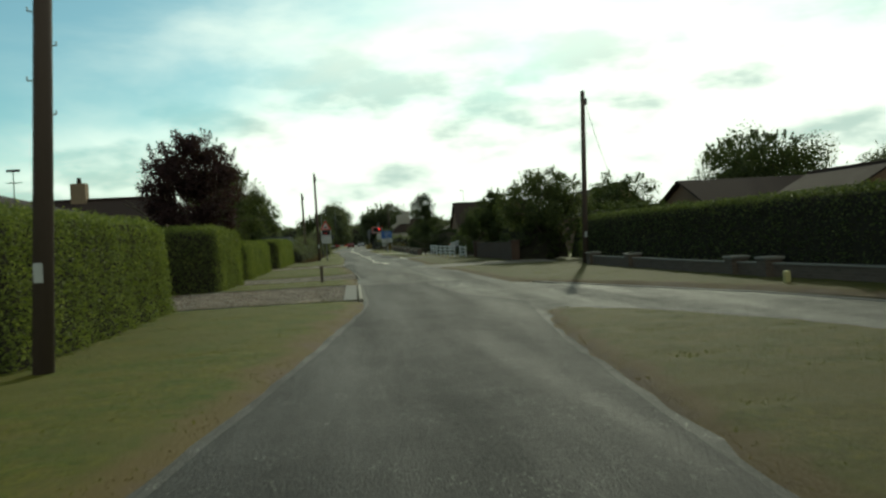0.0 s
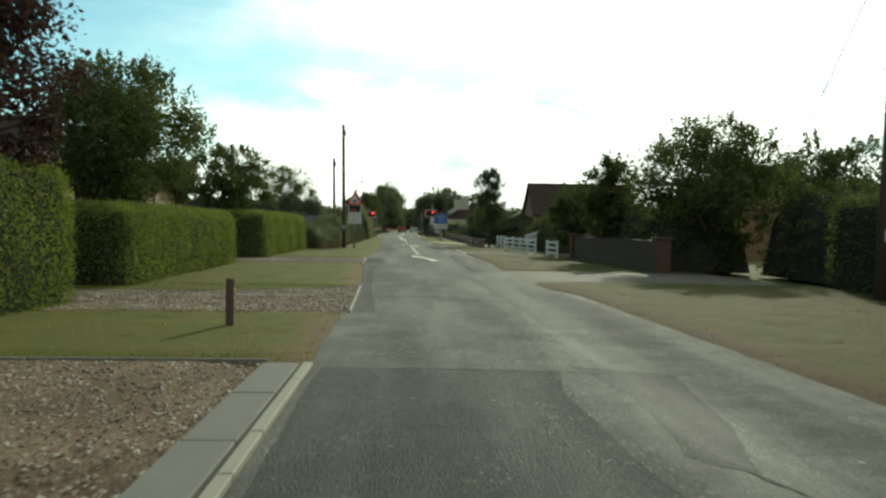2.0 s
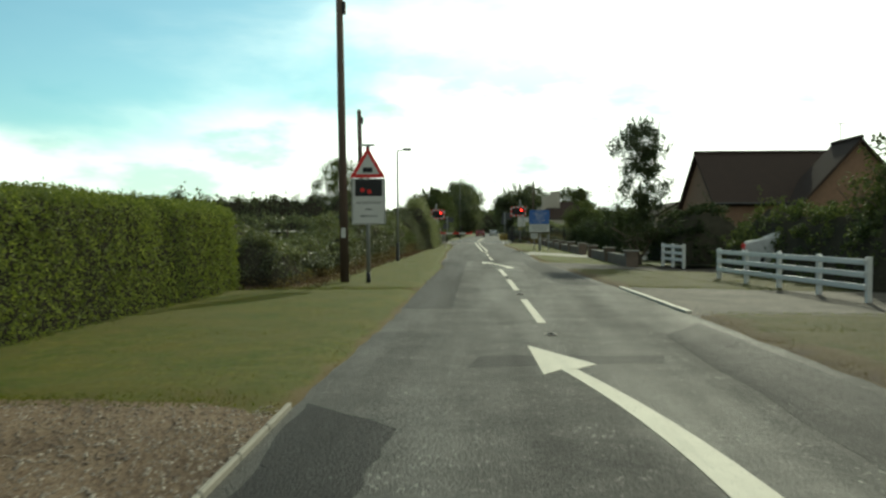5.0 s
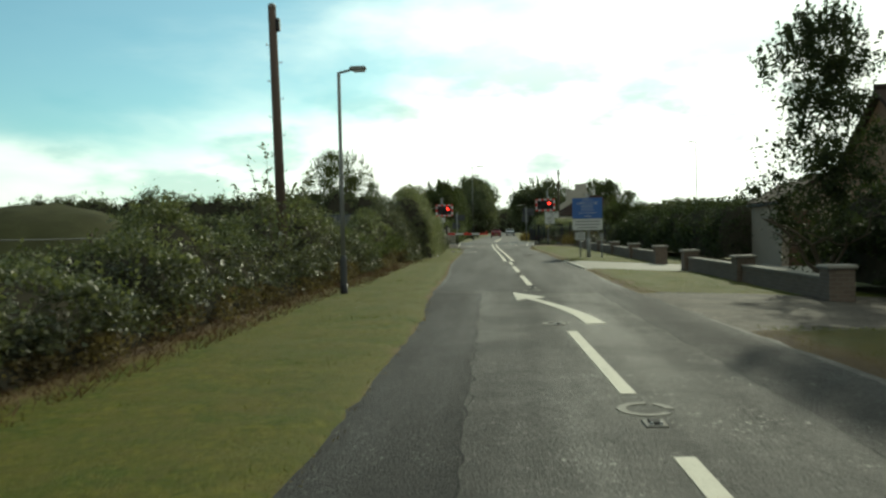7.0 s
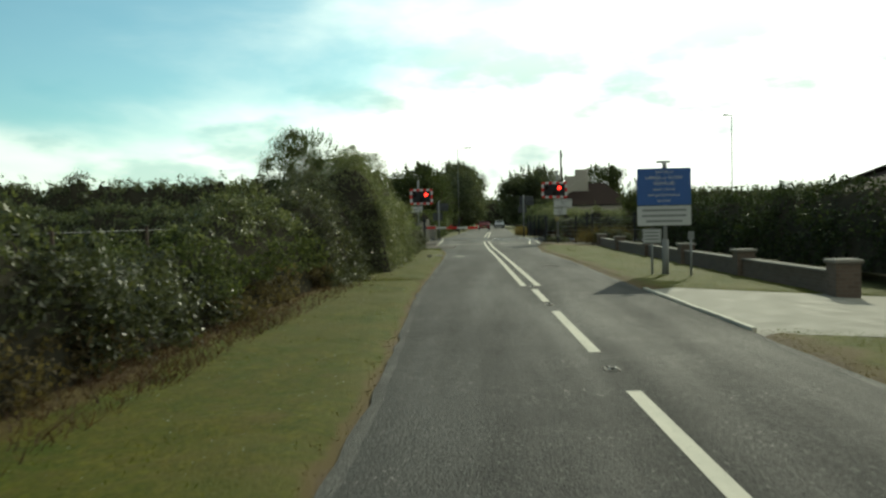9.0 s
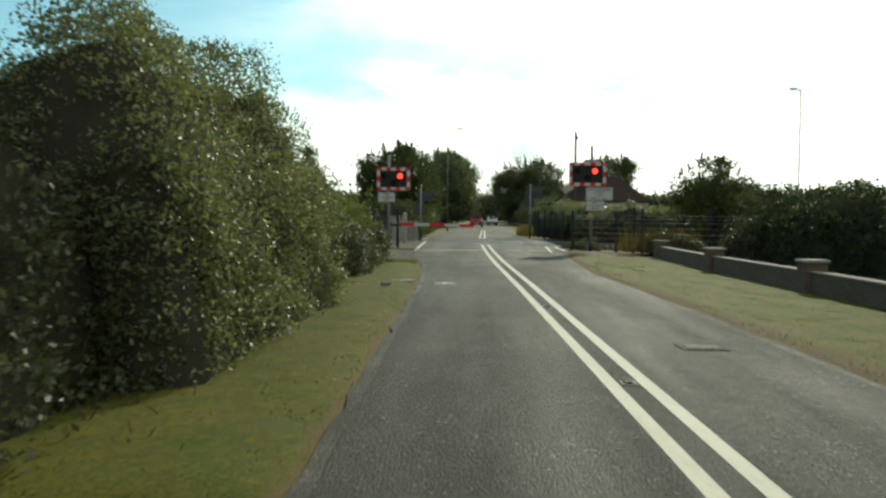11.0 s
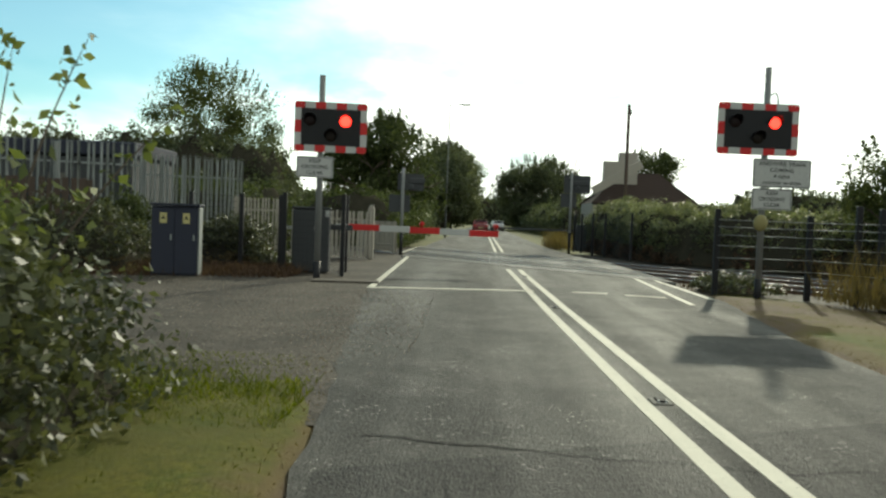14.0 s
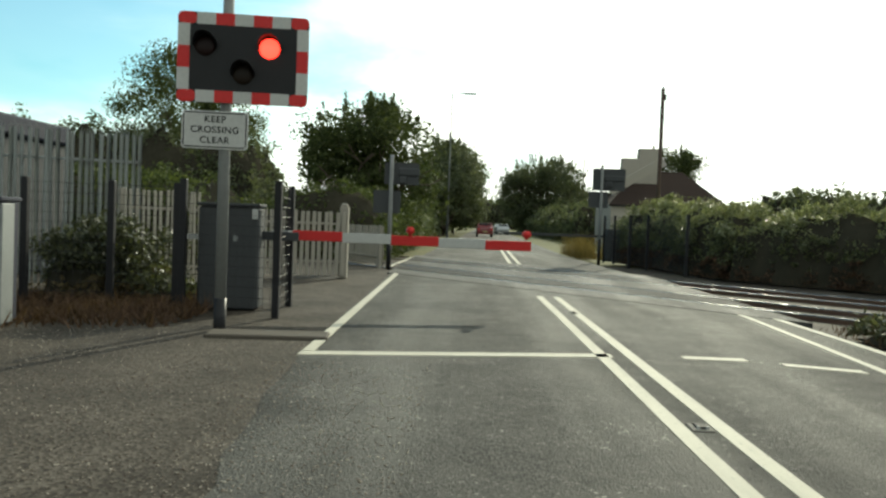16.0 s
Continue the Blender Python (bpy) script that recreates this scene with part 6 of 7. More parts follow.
# posts on the other side
for x, y, h in ((2.62, 144.7, 1.72), (4.55, 144.9, 1.65), (5.15, 144.1, 1.85), (5.45, 143.8, 1.8), (7.6, 141.4, 1.8), (3.3, 165.4, 1.85)):
    fp = thing("fence_post", "dark square fence post by the railway", "post", "trackside posts", at=(x, y, 0))
    part("shaft", boxed((0, 0, h / 2 - 0.1), (0.11, 0.11, h + 0.2), 0.012), BLACK, fp)


def wire_fence(points, heights, label):
    """Plain steel wires strung from post to post."""
    o = Vector((*points[0], 0))
    root = thing("wire_fence", label, "fence", at=(o.x, o.y, 0))
    for z in heights:
        line = [Vector((x, y, z + 0.012 * noise.noise(Vector((x, y, z * 7))))) - o for x, y in points]
        part("fence_wire", pipe(bmesh.new(), line, 0.0065, 6), GALV, root, smooth=True)
    return root


wire_fence([(2.62, 144.62), (4.55, 144.82), (5.15, 144.02), (5.45, 143.72), (7.6, 141.32), (9.9, 138.9)], (0.5, 0.74, 0.98, 1.2, 1.36, 1.5), "taut bright steel wires along the railway boundary")

# ---- roadside signs ----
blue = thing("phone_sign", "blue and white instruction sign on a grey post", "road sign", at=(3.2, 113.6, -0.1), turn=-5)
part("post", rodded((0, 0, -0.2), (0, 0, 2.9), 0.055, seg=12), LAMPGREY, blue, smooth=True)
part("post_sleeve", rodded((0, 0, -0.1), (0, 0, 0.95), 0.085, seg=12), LAMPGREY, blue, smooth=True)
part("light_bracket", boxed((-0.05, -0.12, 2.93), (0.34, 0.1, 0.05), 0.012), LAMPGREY, blue)
panel = sign_plate(blue, "blue_panel", 1.34, 0.94, (-0.03, -0.08, 2.3), BLUE, "blue panel with white lettering", rim=False)
for i, (words, s) in enumerate((("DRIVERS of", 0.062), ("LARGE or SLOW", 0.085), ("VEHICLES", 0.085), ("must phone", 0.075), ("and get permission", 0.068), ("to cross", 0.068))):
    lettering(words, s, WHITEBOARD, panel, (0, -0.006, 0.37 - 0.145 * i))
panel = sign_plate(blue, "white_panel", 1.34, 0.5, (-0.03, -0.08, 1.56), WHITEBOARD, "white panel with small dark lines", rim=False)
for i in range(3):
    part("text_bar", boxed((0, -0.008, 0.14 - 0.14 * i), (1.1 - 0.2 * (i == 2), 0.003, 0.055)), LAMPGREY, panel)
small = thing("notice_sign", "small white notice on a short post", "road sign", at=(2.8, 113.3, -0.1), turn=-5)
part("post", rodded((0, 0, -0.2), (0, 0, 1.25), 0.03, seg=8), LAMPGREY, small, smooth=True)
note = sign_plate(small, "notice_plate", 0.46, 0.36, (0, -0.04, 1.05), WHITEBOARD, "white plate with small dark lines")
for i in range(3):
    part("text_bar", boxed((0, -0.008, 0.09 - 0.085 * i), (0.34, 0.003, 0.04)), LAMPGREY, note)
stub = thing("marker_post", "short grey post beside a sign", "post", at=(3.75, 113.2, -0.1))
part("shaft", rodded((0, 0, -0.2), (0, 0, 1.15), 0.03, seg=8), LAMPGREY, stub, smooth=True)
part("plate", boxed((0, -0.03, 1.05), (0.16, 0.01, 0.2), 0.003), LAMPGREY, stub)

warn = thing("warning_sign", "level crossing warning sign with a triangle over a white panel", "road sign", at=(-3.52, 78.3, 0), turn=2)
part("post", rodded((0, 0, -0.2), (0, 0, 3.38), 0.05, seg=10), LAMPGREY, warn, smooth=True)
part("base_band", rodded((0, 0, -0.1), (0, 0, 0.3), 0.055, seg=10), BLACK, warn, smooth=True)
part("light_bracket", boxed((0, -0.1, 3.4), (0.36, 0.12, 0.04), 0.01), LAMPGREY, warn)
def tri_board(r, y, d):
    bm = bmesh.new()
    ring = [(r * math.sin(radians(a)), r * math.cos(radians(a))) for a in (0, 120, 240)]
    f, k = [bm.verts.new((x, y, 2.86 + z)) for x, z in ring], [bm.verts.new((x, y + d, 2.86 + z)) for x, z in ring]
    bm.faces.new(f)
    bm.faces.new(k[::-1])
    for i in range(3):
        bm.faces.new((f[i], k[i], k[(i + 1) % 3], f[(i + 1) % 3]))
    bmesh.ops.recalc_face_normals(bm, faces=bm.faces[:])
    return bm


part("triangle", tri_board(0.5, -0.085, 0.015), REDBOARD, warn, "red-rimmed triangular plate")
part("triangle_face", tri_board(0.33, -0.092, 0.005), WHITEBOARD, warn)
part("gate_symbol", boxed((0, -0.1, 2.8), (0.24, 0.006, 0.12), 0.003), BLACK, warn)
panel = sign_plate(warn, "white_panel", 0.82, 1.12, (0.02, -0.07, 2.03), WHITEBOARD, "white panel with a black signal picture and dark lettering")
part("signal_picture", boxed((0, -0.009, 0.33), (0.66, 0.004, 0.4), 0.002), BLACK, panel)
for x in (-0.15, 0.02):
    part("signal_dot", moved(rodded((0, 0, 0), (0, 0.004, 0), 0.055, seg=14), pose(x, -0.016, 0.28 - 0.04 * (x > 0))), REDBOARD, panel)
for i, (words, s) in enumerate((("ALWAYS STOP", 0.062), ("when", 0.06), ("lights show", 0.062))):
    lettering(words, s, BLACK, panel, (0, -0.006, -0.03 - 0.16 * i))

stake = thing("marker_post", "short weathered wooden post with small reflectors in the grass", "post", at=(-2.83, 40.0, 0), turn=4)
part("shaft", boxed((0, 0, 0.22), (0.1, 0.1, 0.84), 0.012), POLEWOOD, stake)
for z in (0.5, 0.4):
    part("reflector", boxed((0.055, 0, z), (0.008, 0.05, 0.05), 0.002), YELLOW, stake)
stake = thing("marker_post", "short pale post at the kerb corner", "post", at=(7.75, 27.0, 0))
part("shaft", boxed((0, 0, 0.1), (0.14, 0.12, 0.44), 0.02), YELLOW, stake)


# ---- garden walls and fences ----
def brick_material():
    m, n, l, b = material("brickwork", 0.9)
    g = n.new("ShaderNodeNewGeometry")
    sep, com, add = n.new("ShaderNodeSeparateXYZ"), n.new("ShaderNodeCombineXYZ"), n.new("ShaderNodeMath")
    add.operation = "ADD"
    l.new(g.outputs["Position"], sep.inputs[0])
    l.new(sep.outputs[0], add.inputs[0])
    l.new(sep.outputs[1], add.inputs[1])
    l.new(add.outputs[0], com.inputs[0])
    l.new(sep.outputs[2], com.inputs[1])
    t = mnode(n, "ShaderNodeTexBrick", Scale=1.0)
    t.inputs["Color1"].default_value, t.inputs["Color2"].default_value, t.inputs["Mortar"].default_value = (0.085, 0.06, 0.047, 1), (0.13, 0.092, 0.07, 1), (0.14, 0.123, 0.105, 1)
    t.inputs["Brick Width"].default_value, t.inputs["Row Height"].default_value, t.inputs["Mortar Size"].default_value = 0.225, 0.075, 0.006
    l.new(com.outputs[0], t.inputs["Vector"])
    col = mixed(n, l, range_of(n, l, noise_of(n, l, place(n, l), 2.2, 5), 0.3, 0.75, 0, 0.55), t.outputs[0], (0.11, 0.085, 0.06))
    l.new(col, b.inputs["Base Color"])
    bumped(n, l, b, t.outputs["Fac"], -0.5, 0.008)
    return m


BRICKWORK = brick_material()


def garden_wall(points, h, piers, label, base=0.0, thick=0.22, pier_h=0.2, cap=0.045):
    """A low brick wall: a run of walling with coping stones between piers with caps."""
    o = Vector((*points[0], 0))
    root = thing("garden_wall", label, "wall", "garden walls", at=(o.x, o.y, base))
    for (ax, ay), (bx, by) in zip(points, points[1:]):
        run = math.hypot(bx - ax, by - ay)
        turn = math.degrees(math.atan2(by - ay, bx - ax))
        m = pose((ax + bx) / 2 - o.x, (ay + by) / 2 - o.y, 0, 0, 0, turn)
        part("walling", boxed((0, 0, h / 2 - 0.15), (run, thick, h + 0.3)), BRICKWORK, root).matrix_basis = m
        n = max(1, round(run / 0.6))
        me = mesh_of(boxed((0, 0, h + cap / 2), (run / n - 0.01, thick + 0.06, cap), 0.008), "coping_stone", WALLSTONE)
        for i in range(n):
            part("coping_stone", me, WALLSTONE, root).matrix_basis = m @ pose(-run / 2 + run * (i + 0.5) / n, 0, 0)
    for x, y in piers:
        pier = part("pier", boxed((0, 0, (h + pier_h) / 2 - 0.15), (0.46, 0.46, h + pier_h + 0.3), 0.006), BRICKWORK, root)
        pier.matrix_basis = pose(x - o.x, y - o.y, 0)
        part("pier_cap", boxed((0, 0, h + pier_h + 0.04), (0.56, 0.56, 0.08), 0.025), WALLSTONE, pier)
    return root


garden_wall([(5.2, 91.2), (5.25, 102.9)], 0.5, [(5.2, 91.2), (5.22, 97.0), (5.25, 102.9)], "low brown brick garden wall with capped piers", base=-0.25)
garden_wall([(5.35, 108.2), (5.3, 114.0), (5.3, 120.0), (5.35, 126.2), (5.3, 133.0), (5.6, 141.0)], 0.5,
            [(5.35, 108.2), (5.3, 114.0), (5.3, 120.0), (5.35, 126.2), (5.3, 133.0), (5.6, 141.0)], "long low brown brick wall with capped piers along the verge", base=-0.22)
garden_wall([(12.0, 8.0), (9.25, 24.6), (8.45, 33.5), (8.3, 43.2)], 0.34, [(9.25, 24.6), (8.75, 29.6), (8.65, 31.2), (8.35, 38.6), (8.3, 43.2)], "low dark brick garden wall with pale pier caps", pier_h=0.12)
dark_wall = garden_wall([(7.4, 55.0), (7.25, 61), (7.1, 66.4)], 0.95, [(7.4, 55.0), (7.1, 66.4)], "dark brown stained wall below shrubs", pier_h=0.08)
for ob in dark_wall.children_recursive:
    if ob.type == "MESH":
        ob.data.materials[0] = DARKWOOD


def white_fence(y0, y1, x0, x1, bays, label, rails=(0.22, 0.46, 0.7), h=0.8):
    root = thing("white_fence", label, "fence", "white fences", at=(x0, y0, 0))
    dx, dy = x1 - x0, y1 - y0
    turn = math.degrees(math.atan2(dy, dx))
    run = math.hypot(dx, dy)
    pm = mesh_of(boxed((0, 0, h / 2 - 0.05), (0.1, 0.1, h + 0.1), 0.01), "post", WHITE)
    for i in range(bays + 1):
        part("post", pm, WHITE, root).matrix_basis = pose(dx * i / bays, dy * i / bays, 0, 0, 0, turn)
    for z in rails:
        for i in range(bays):
            u = (i + 0.5) / bays
            part("rail", boxed((0, 0, 0), (run / bays, 0.03, 0.11), 0.006), WHITE, root).matrix_basis = pose(dx * u, dy * u, z, 0, 0, turn) @ pose(0, 0.065, 0)
    return root


white_fence(74.0, 81.6, 6.5, 5.9, 4, "white painted three-rail timber fence")
white_fence(66.9, 68.9, 6.35, 6.25, 1, "short white painted three-rail fence panel")
white_fence(88.5, 91.0, 6.6, 6.4, 2, "white painted three-rail timber fence")

# parked car nose behind the white fence, and cars far down the road
def car(at, turn, paint, label):
    root = thing("car", label, "car", "cars", at=at, turn=turn)
    bm = bmesh.new()
    side = [(-2.05, 0.35), (-2.1, 0.62), (-2.0, 0.86), (-1.1, 0.96), (-0.55, 1.4), (0.75, 1.46), (1.5, 1.08), (2.0, 0.95), (2.1, 0.6), (2.05, 0.3)]
    rows = []
    for x, k in ((-0.84, 0.93), (-0.8, 1.0), (0.8, 1.0), (0.84, 0.93)):
        rows.append([bm.verts.new((x * (0.84 if z > 1.1 else 1.0), y, 0.3 + (z - 0.3) * k)) for y, z in side])
    n = len(side)
    for a, b in zip(rows, rows[1:]):
        for i in range(n):
            j = (i + 1) % n
            bm.faces.new((a[i], a[j], b[j], b[i]))
    bm.faces.new(rows[0][::-1])
    bm.faces.new(rows[-1])
    bmesh.ops.recalc_face_normals(bm, faces=bm.faces[:])
    body = part("body", bm, paint, root)
    part("windscreen", boxed((0, -0.86, 1.2), (1.2, 0.02, 0.42), 0.01), CARGLASS, body)
    part("rear_window", boxed((0, 1.2, 1.27), (1.2, 0.02, 0.3), 0.01), CARGLASS, body)
    for s in (-1, 1):
        part("side_window", boxed((s * 0.715, 0.15, 1.2), (0.02, 1.5, 0.32), 0.01), CARGLASS, body)
        part("headlight", boxed((s * 0.6, -2.04, 0.68), (0.32, 0.08, 0.14), 0.03), WHITEBOARD, body)
        part("tail_light", boxed((s * 0.66, 2.06, 0.8), (0.22, 0.08, 0.2), 0.03), REDBOARD, body)
        for y in (-1.3, 1.3):
            wheel = part("wheel", rodded((s * 0.7, y, 0.32), (s * 0.86, y, 0.32), 0.32, seg=18), TYRE, root)
            part("rim", rodded((s * 0.8, y, 0.32), (s * 0.875, y, 0.32), 0.2, seg=14), GALV, wheel)
    part("number_plate", boxed((0, -2.12, 0.5), (0.5, 0.02, 0.11), 0.004), WHITEBOARD, root)
    part("number_plate", boxed((0, 2.12, 0.55), (0.5, 0.02, 0.11), 0.004), YELLOW, root)
    return root


def paint_of(name, c):
    m = simple(name, c, 0.3, 0.0, vary=0.05, bump=0.0)
    return m


SILVER, DARKRED, DARKBLUE, CARWHITE = paint_of("silver_car_paint", (0.4, 0.41, 0.42)), paint_of("dark_red_car_paint", (0.16, 0.02, 0.02)), paint_of("dark_car_paint", (0.03, 0.035, 0.045)), paint_of("white_car_paint", (0.7, 0.7, 0.7))
car((9.6, 84.4, -0.02), 75, SILVER, "silver car parked on a driveway behind a white fence")
car((-0.8, 224.0, 0), 181, DARKRED, "dark red car driving away far down the road")
for i, (y, m, words) in enumerate(((250, SILVER, "silver car waiting far down the road"), (257, DARKBLUE, "dark car waiting far down the road"), (265, CARWHITE, "white car waiting far down the road"), (273, DARKBLUE, "dark car waiting far down the road"))):
    car((along(MIDDLE, y) + 1.5, y, 0), 0, m, words)


# ---- houses ----
def house(name, x0, x1, y0, y1, eave, ridge, axis, wall_mat, label, windows=(), chimney=None, over=0.35, base=0.0, hip=0.0, doors=()):
    """A house with a pitched roof: walls, gable ends, two roof slopes, verge boards, windows, chimney."""
    cx, cy = (x0 + x1) / 2, (y0 + y1) / 2
    root = thing(name, label, "house", "houses", at=(cx, cy, base))
    w, d = x1 - x0, y1 - y0
    bm = bmesh.new()
    box(bm, (0, 0, eave / 2 - 0.2), (w, d, eave + 0.4))
    if axis == "x":
        ends = [[(s * w / 2, -d / 2, eave), (s * w / 2, d / 2, eave), (s * (w / 2 - hip), 0, ridge - 0.05)] for s in (-1, 1)]
    else:
        ends = [[(-w / 2, s * d / 2, eave), (w / 2, s * d / 2, eave), (0, s * (d / 2 - hip), ridge - 0.05)] for s in (-1, 1)]
    part("wall", bm, wall_mat, root)
    for tri_pts in ends:
        g = bmesh.new()
        shift = Vector((0.002 if tri_pts[0][0] == tri_pts[1][0] and tri_pts[0][0] > 0 else 0, 0, 0))
        inward = Vector((-0.15 * np.sign(tri_pts[2][0]), 0, 0)) if axis == "x" else Vector((0, -0.15 * np.sign(tri_pts[2][1]), 0))
        outer = [g.verts.new(Vector(q) + shift) for q in tri_pts]
        inner = [g.verts.new(Vector(q) + inward) for q in tri_pts]
        g.faces.new(outer)
        g.faces.new(inner[::-1])
        for k in range(3):
            g.faces.new((outer[k], inner[k], inner[(k + 1) % 3], outer[(k + 1) % 3]))
        bmesh.ops.recalc_face_normals(g, faces=g.faces[:])
        part("roof_end" if hip else "gable", g, ROOFTILE if hip else wall_mat, root)
    half = (d if axis == "x" else w) / 2
    slope = (ridge - eave) / half
    for s in (-1, 1):
        r = bmesh.new()
        lo, out = eave - over * slope, half + over
        if axis == "x":
            e = w / 2 + (over if not hip else over)
            t = e - hip if hip else e
            pts = [(-e, s * out, lo), (e, s * out, lo), (t, 0, ridge), (-t, 0, ridge)]
        else:
            e = d / 2 + over
            t = e - hip if hip else e
            pts = [(s * out, -e, lo), (s * out, e, lo), (0, t, ridge), (0, -t, ridge)]
        r.faces.new([r.verts.new(q) for q in pts])
        bmesh.ops.recalc_face_normals(r, faces=r.faces[:])
        bmesh.ops.solidify(r, geom=r.faces[:], thickness=0.12)
        part("roof", r, ROOFTILE, root)
        if axis == "x":
            part("gutter", rodded((-w / 2 - over, s * (out + 0.03), lo), (w / 2 + over, s * (out + 0.03), lo), 0.055, seg=6), BLACK, root)
        else:
            part("gutter", rodded((s * (out + 0.03), -d / 2 - over, lo), (s * (out + 0.03), d / 2 + over, lo), 0.055, seg=6), BLACK, root)
    if axis == "x":
        part("ridge_tiles", rodded((-w / 2 - over + hip, 0, ridge + 0.02), (w / 2 + over - hip, 0, ridge + 0.02), 0.1, seg=8), ROOFTILE, root)
    else:
        part("ridge_tiles", rodded((0, -d / 2 - over + hip, ridge + 0.02), (0, d / 2 + over - hip, ridge + 0.02), 0.1, seg=8), ROOFTILE, root)
    for side, u, z, ww, wh in windows:
        px, py, t = {"s": (u, -d / 2, 0), "e": (w / 2, u, 90), "w": (-w / 2, u, -90)}[side]
        win = part("window", boxed((0, -0.005, 0), (ww, 0.09, wh), 0.01), WHITE, root)
        win.matrix_basis = pose(px, py, z, 0, 0, t)
        for k in (-0.25, 0.25):
            part("pane", boxed((k * ww, -0.055, 0), (ww * 0.42, 0.012, wh * 0.84)), CARGLASS, win)
    for side, u, ww, wh, mat in doors:
        px, py, t = {"s": (u, -d / 2, 0), "e": (w / 2, u, 90), "w": (-w / 2, u, -90)}[side]
        dr = part("door", boxed((0, -0.02, wh / 2), (ww, 0.08, wh), 0.01), mat, root)
        dr.matrix_basis = pose(px, py, 0, 0, 0, t)
    if chimney:
        qx, qy, top = chimney
        ch = part("chimney", boxed((qx, qy, top - 0.9), (0.75, 0.6, 1.8), 0.01), wall_mat, root)
        part("chimney_pot", rodded((qx, qy, top), (qx, qy, top + 0.3), 0.12, 0.1, seg=10), ROOFTILE, ch)
    return root


GREYBRICK = simple("grey_buff_brick", (0.27, 0.232, 0.19), 0.9, vary=0.22, scale=4, grain=50, bump=0.3)
YELLOWBRICK = simple("buff_brick", (0.25, 0.185, 0.12), 0.9, vary=0.2, scale=4, grain=50, bump=0.3)
house("bungalow", -24, -11.3, 33.6, 47.6, 2.7, 4.4, "y", DARKWOOD, "low bungalow with a brown tiled roof and white doors", doors=[("e", 1.2, 1.0, 2.0, WHITE), ("e", 2.6, 1.0, 2.0, WHITE), ("e", 4.0, 1.0, 2.0, WHITE), ("e", 5.6, 0.8, 2.0, WHITE)], over=0.5)
house("bungalow", -30, -15.0, 20, 31, 2.4, 4.2, "x", YELLOWBRICK, "low bungalow with a brown tiled roof behind a hedge", chimney=(3.4, 0.2, 4.6), over=0.5)
house("bungalow", -27, -12.4, 64.5, 73.5, 2.3, 3.7, "x", YELLOWBRICK, "low bungalow with a dark tiled roof and buff gable", windows=[("e", 2.5, 1.45, 1.5, 1.05)], over=0.3)
house("bungalow", -24, -11.2, 50.5, 58, 2.4, 4.3, "x", YELLOWBRICK, "low buff-brick bungalow among garden trees", chimney=(2.2, 0.0, 5.2), windows=[("e", 0, 1.3, 1.6, 1.1)], over=0.3)
house("house", 17.0, 22.2, 72.2, 84, 2.9, 4.9, "y", BRICK, "brown-roofed house with a gable to the road", over=0.3)
house("bungalow", 20.5, 42, 58, 67, 2.5, 4.3, "x", BRICK, "long brown-roofed bungalow behind a dark hedge", over=0.4)
house("bungalow", 23.5, 30.5, 50.5, 58, 2.4, 4.3, "y", BRICK, "brown-roofed gabled bungalow wing", over=0.4, windows=[("s", 0, 1.4, 1.8, 1.2)])
house("house", 10.2, 18.5, 97, 103.5, 2.7, 5.15, "x", BRICK, "brown-roofed house behind garden shrubs", over=0.25)
house("house", 13.4, 18.4, 95.4, 98, 2.6, 5.35, "y", BRICK, "gabled front wing of a brown-roofed house", over=0.25, windows=[("s", 0, 1.4, 1.6, 1.2)])
house("house", 17.5, 31, 128, 140, 2.6, 4.6, "x", BRICK, "hip-roofed bungalow behind an overgrown hedge", over=0.5, hip=4.0)
house("outbuilding", 9.4, 12.0, 106.5, 110.0, 2.35, 3.1, "y", GREYBRICK, "small brown gabled outbuilding with a wooden door", over=0.1, base=-0.25, doors=[("s", -0.5, 1.1, 2.0, DARKWOOD)])
far_house = house("house", 9.0, 18.5, 203, 211, 3.4, 6.3, "x", RENDERED, "pale house with a dark hipped roof past the railway", over=0.2, hip=3.0, windows=[("s", -1.5, 1.6, 1.3, 1.2), ("s", 2.4, 1.6, 1.3, 1.2)])
part("chimney", boxed((-2.85, -1.2, 6.1), (1.4, 0.9, 2.5), 0.02), RENDERED, far_house, "broad pale rendered chimney")
part("chimney", boxed((-1.3, -1.2, 6.6), (1.7, 0.9, 3.2), 0.02), RENDERED, far_house, "broad pale rendered chimney")
part("gable_coping", moved(boxed((0, 0, 0), (5.0, 0.3, 0.75), 0.02), pose(-2.75, -4.1, 5.7, 0, -31, 0)), RENDERED, far_house, "broad pale sloping coping")

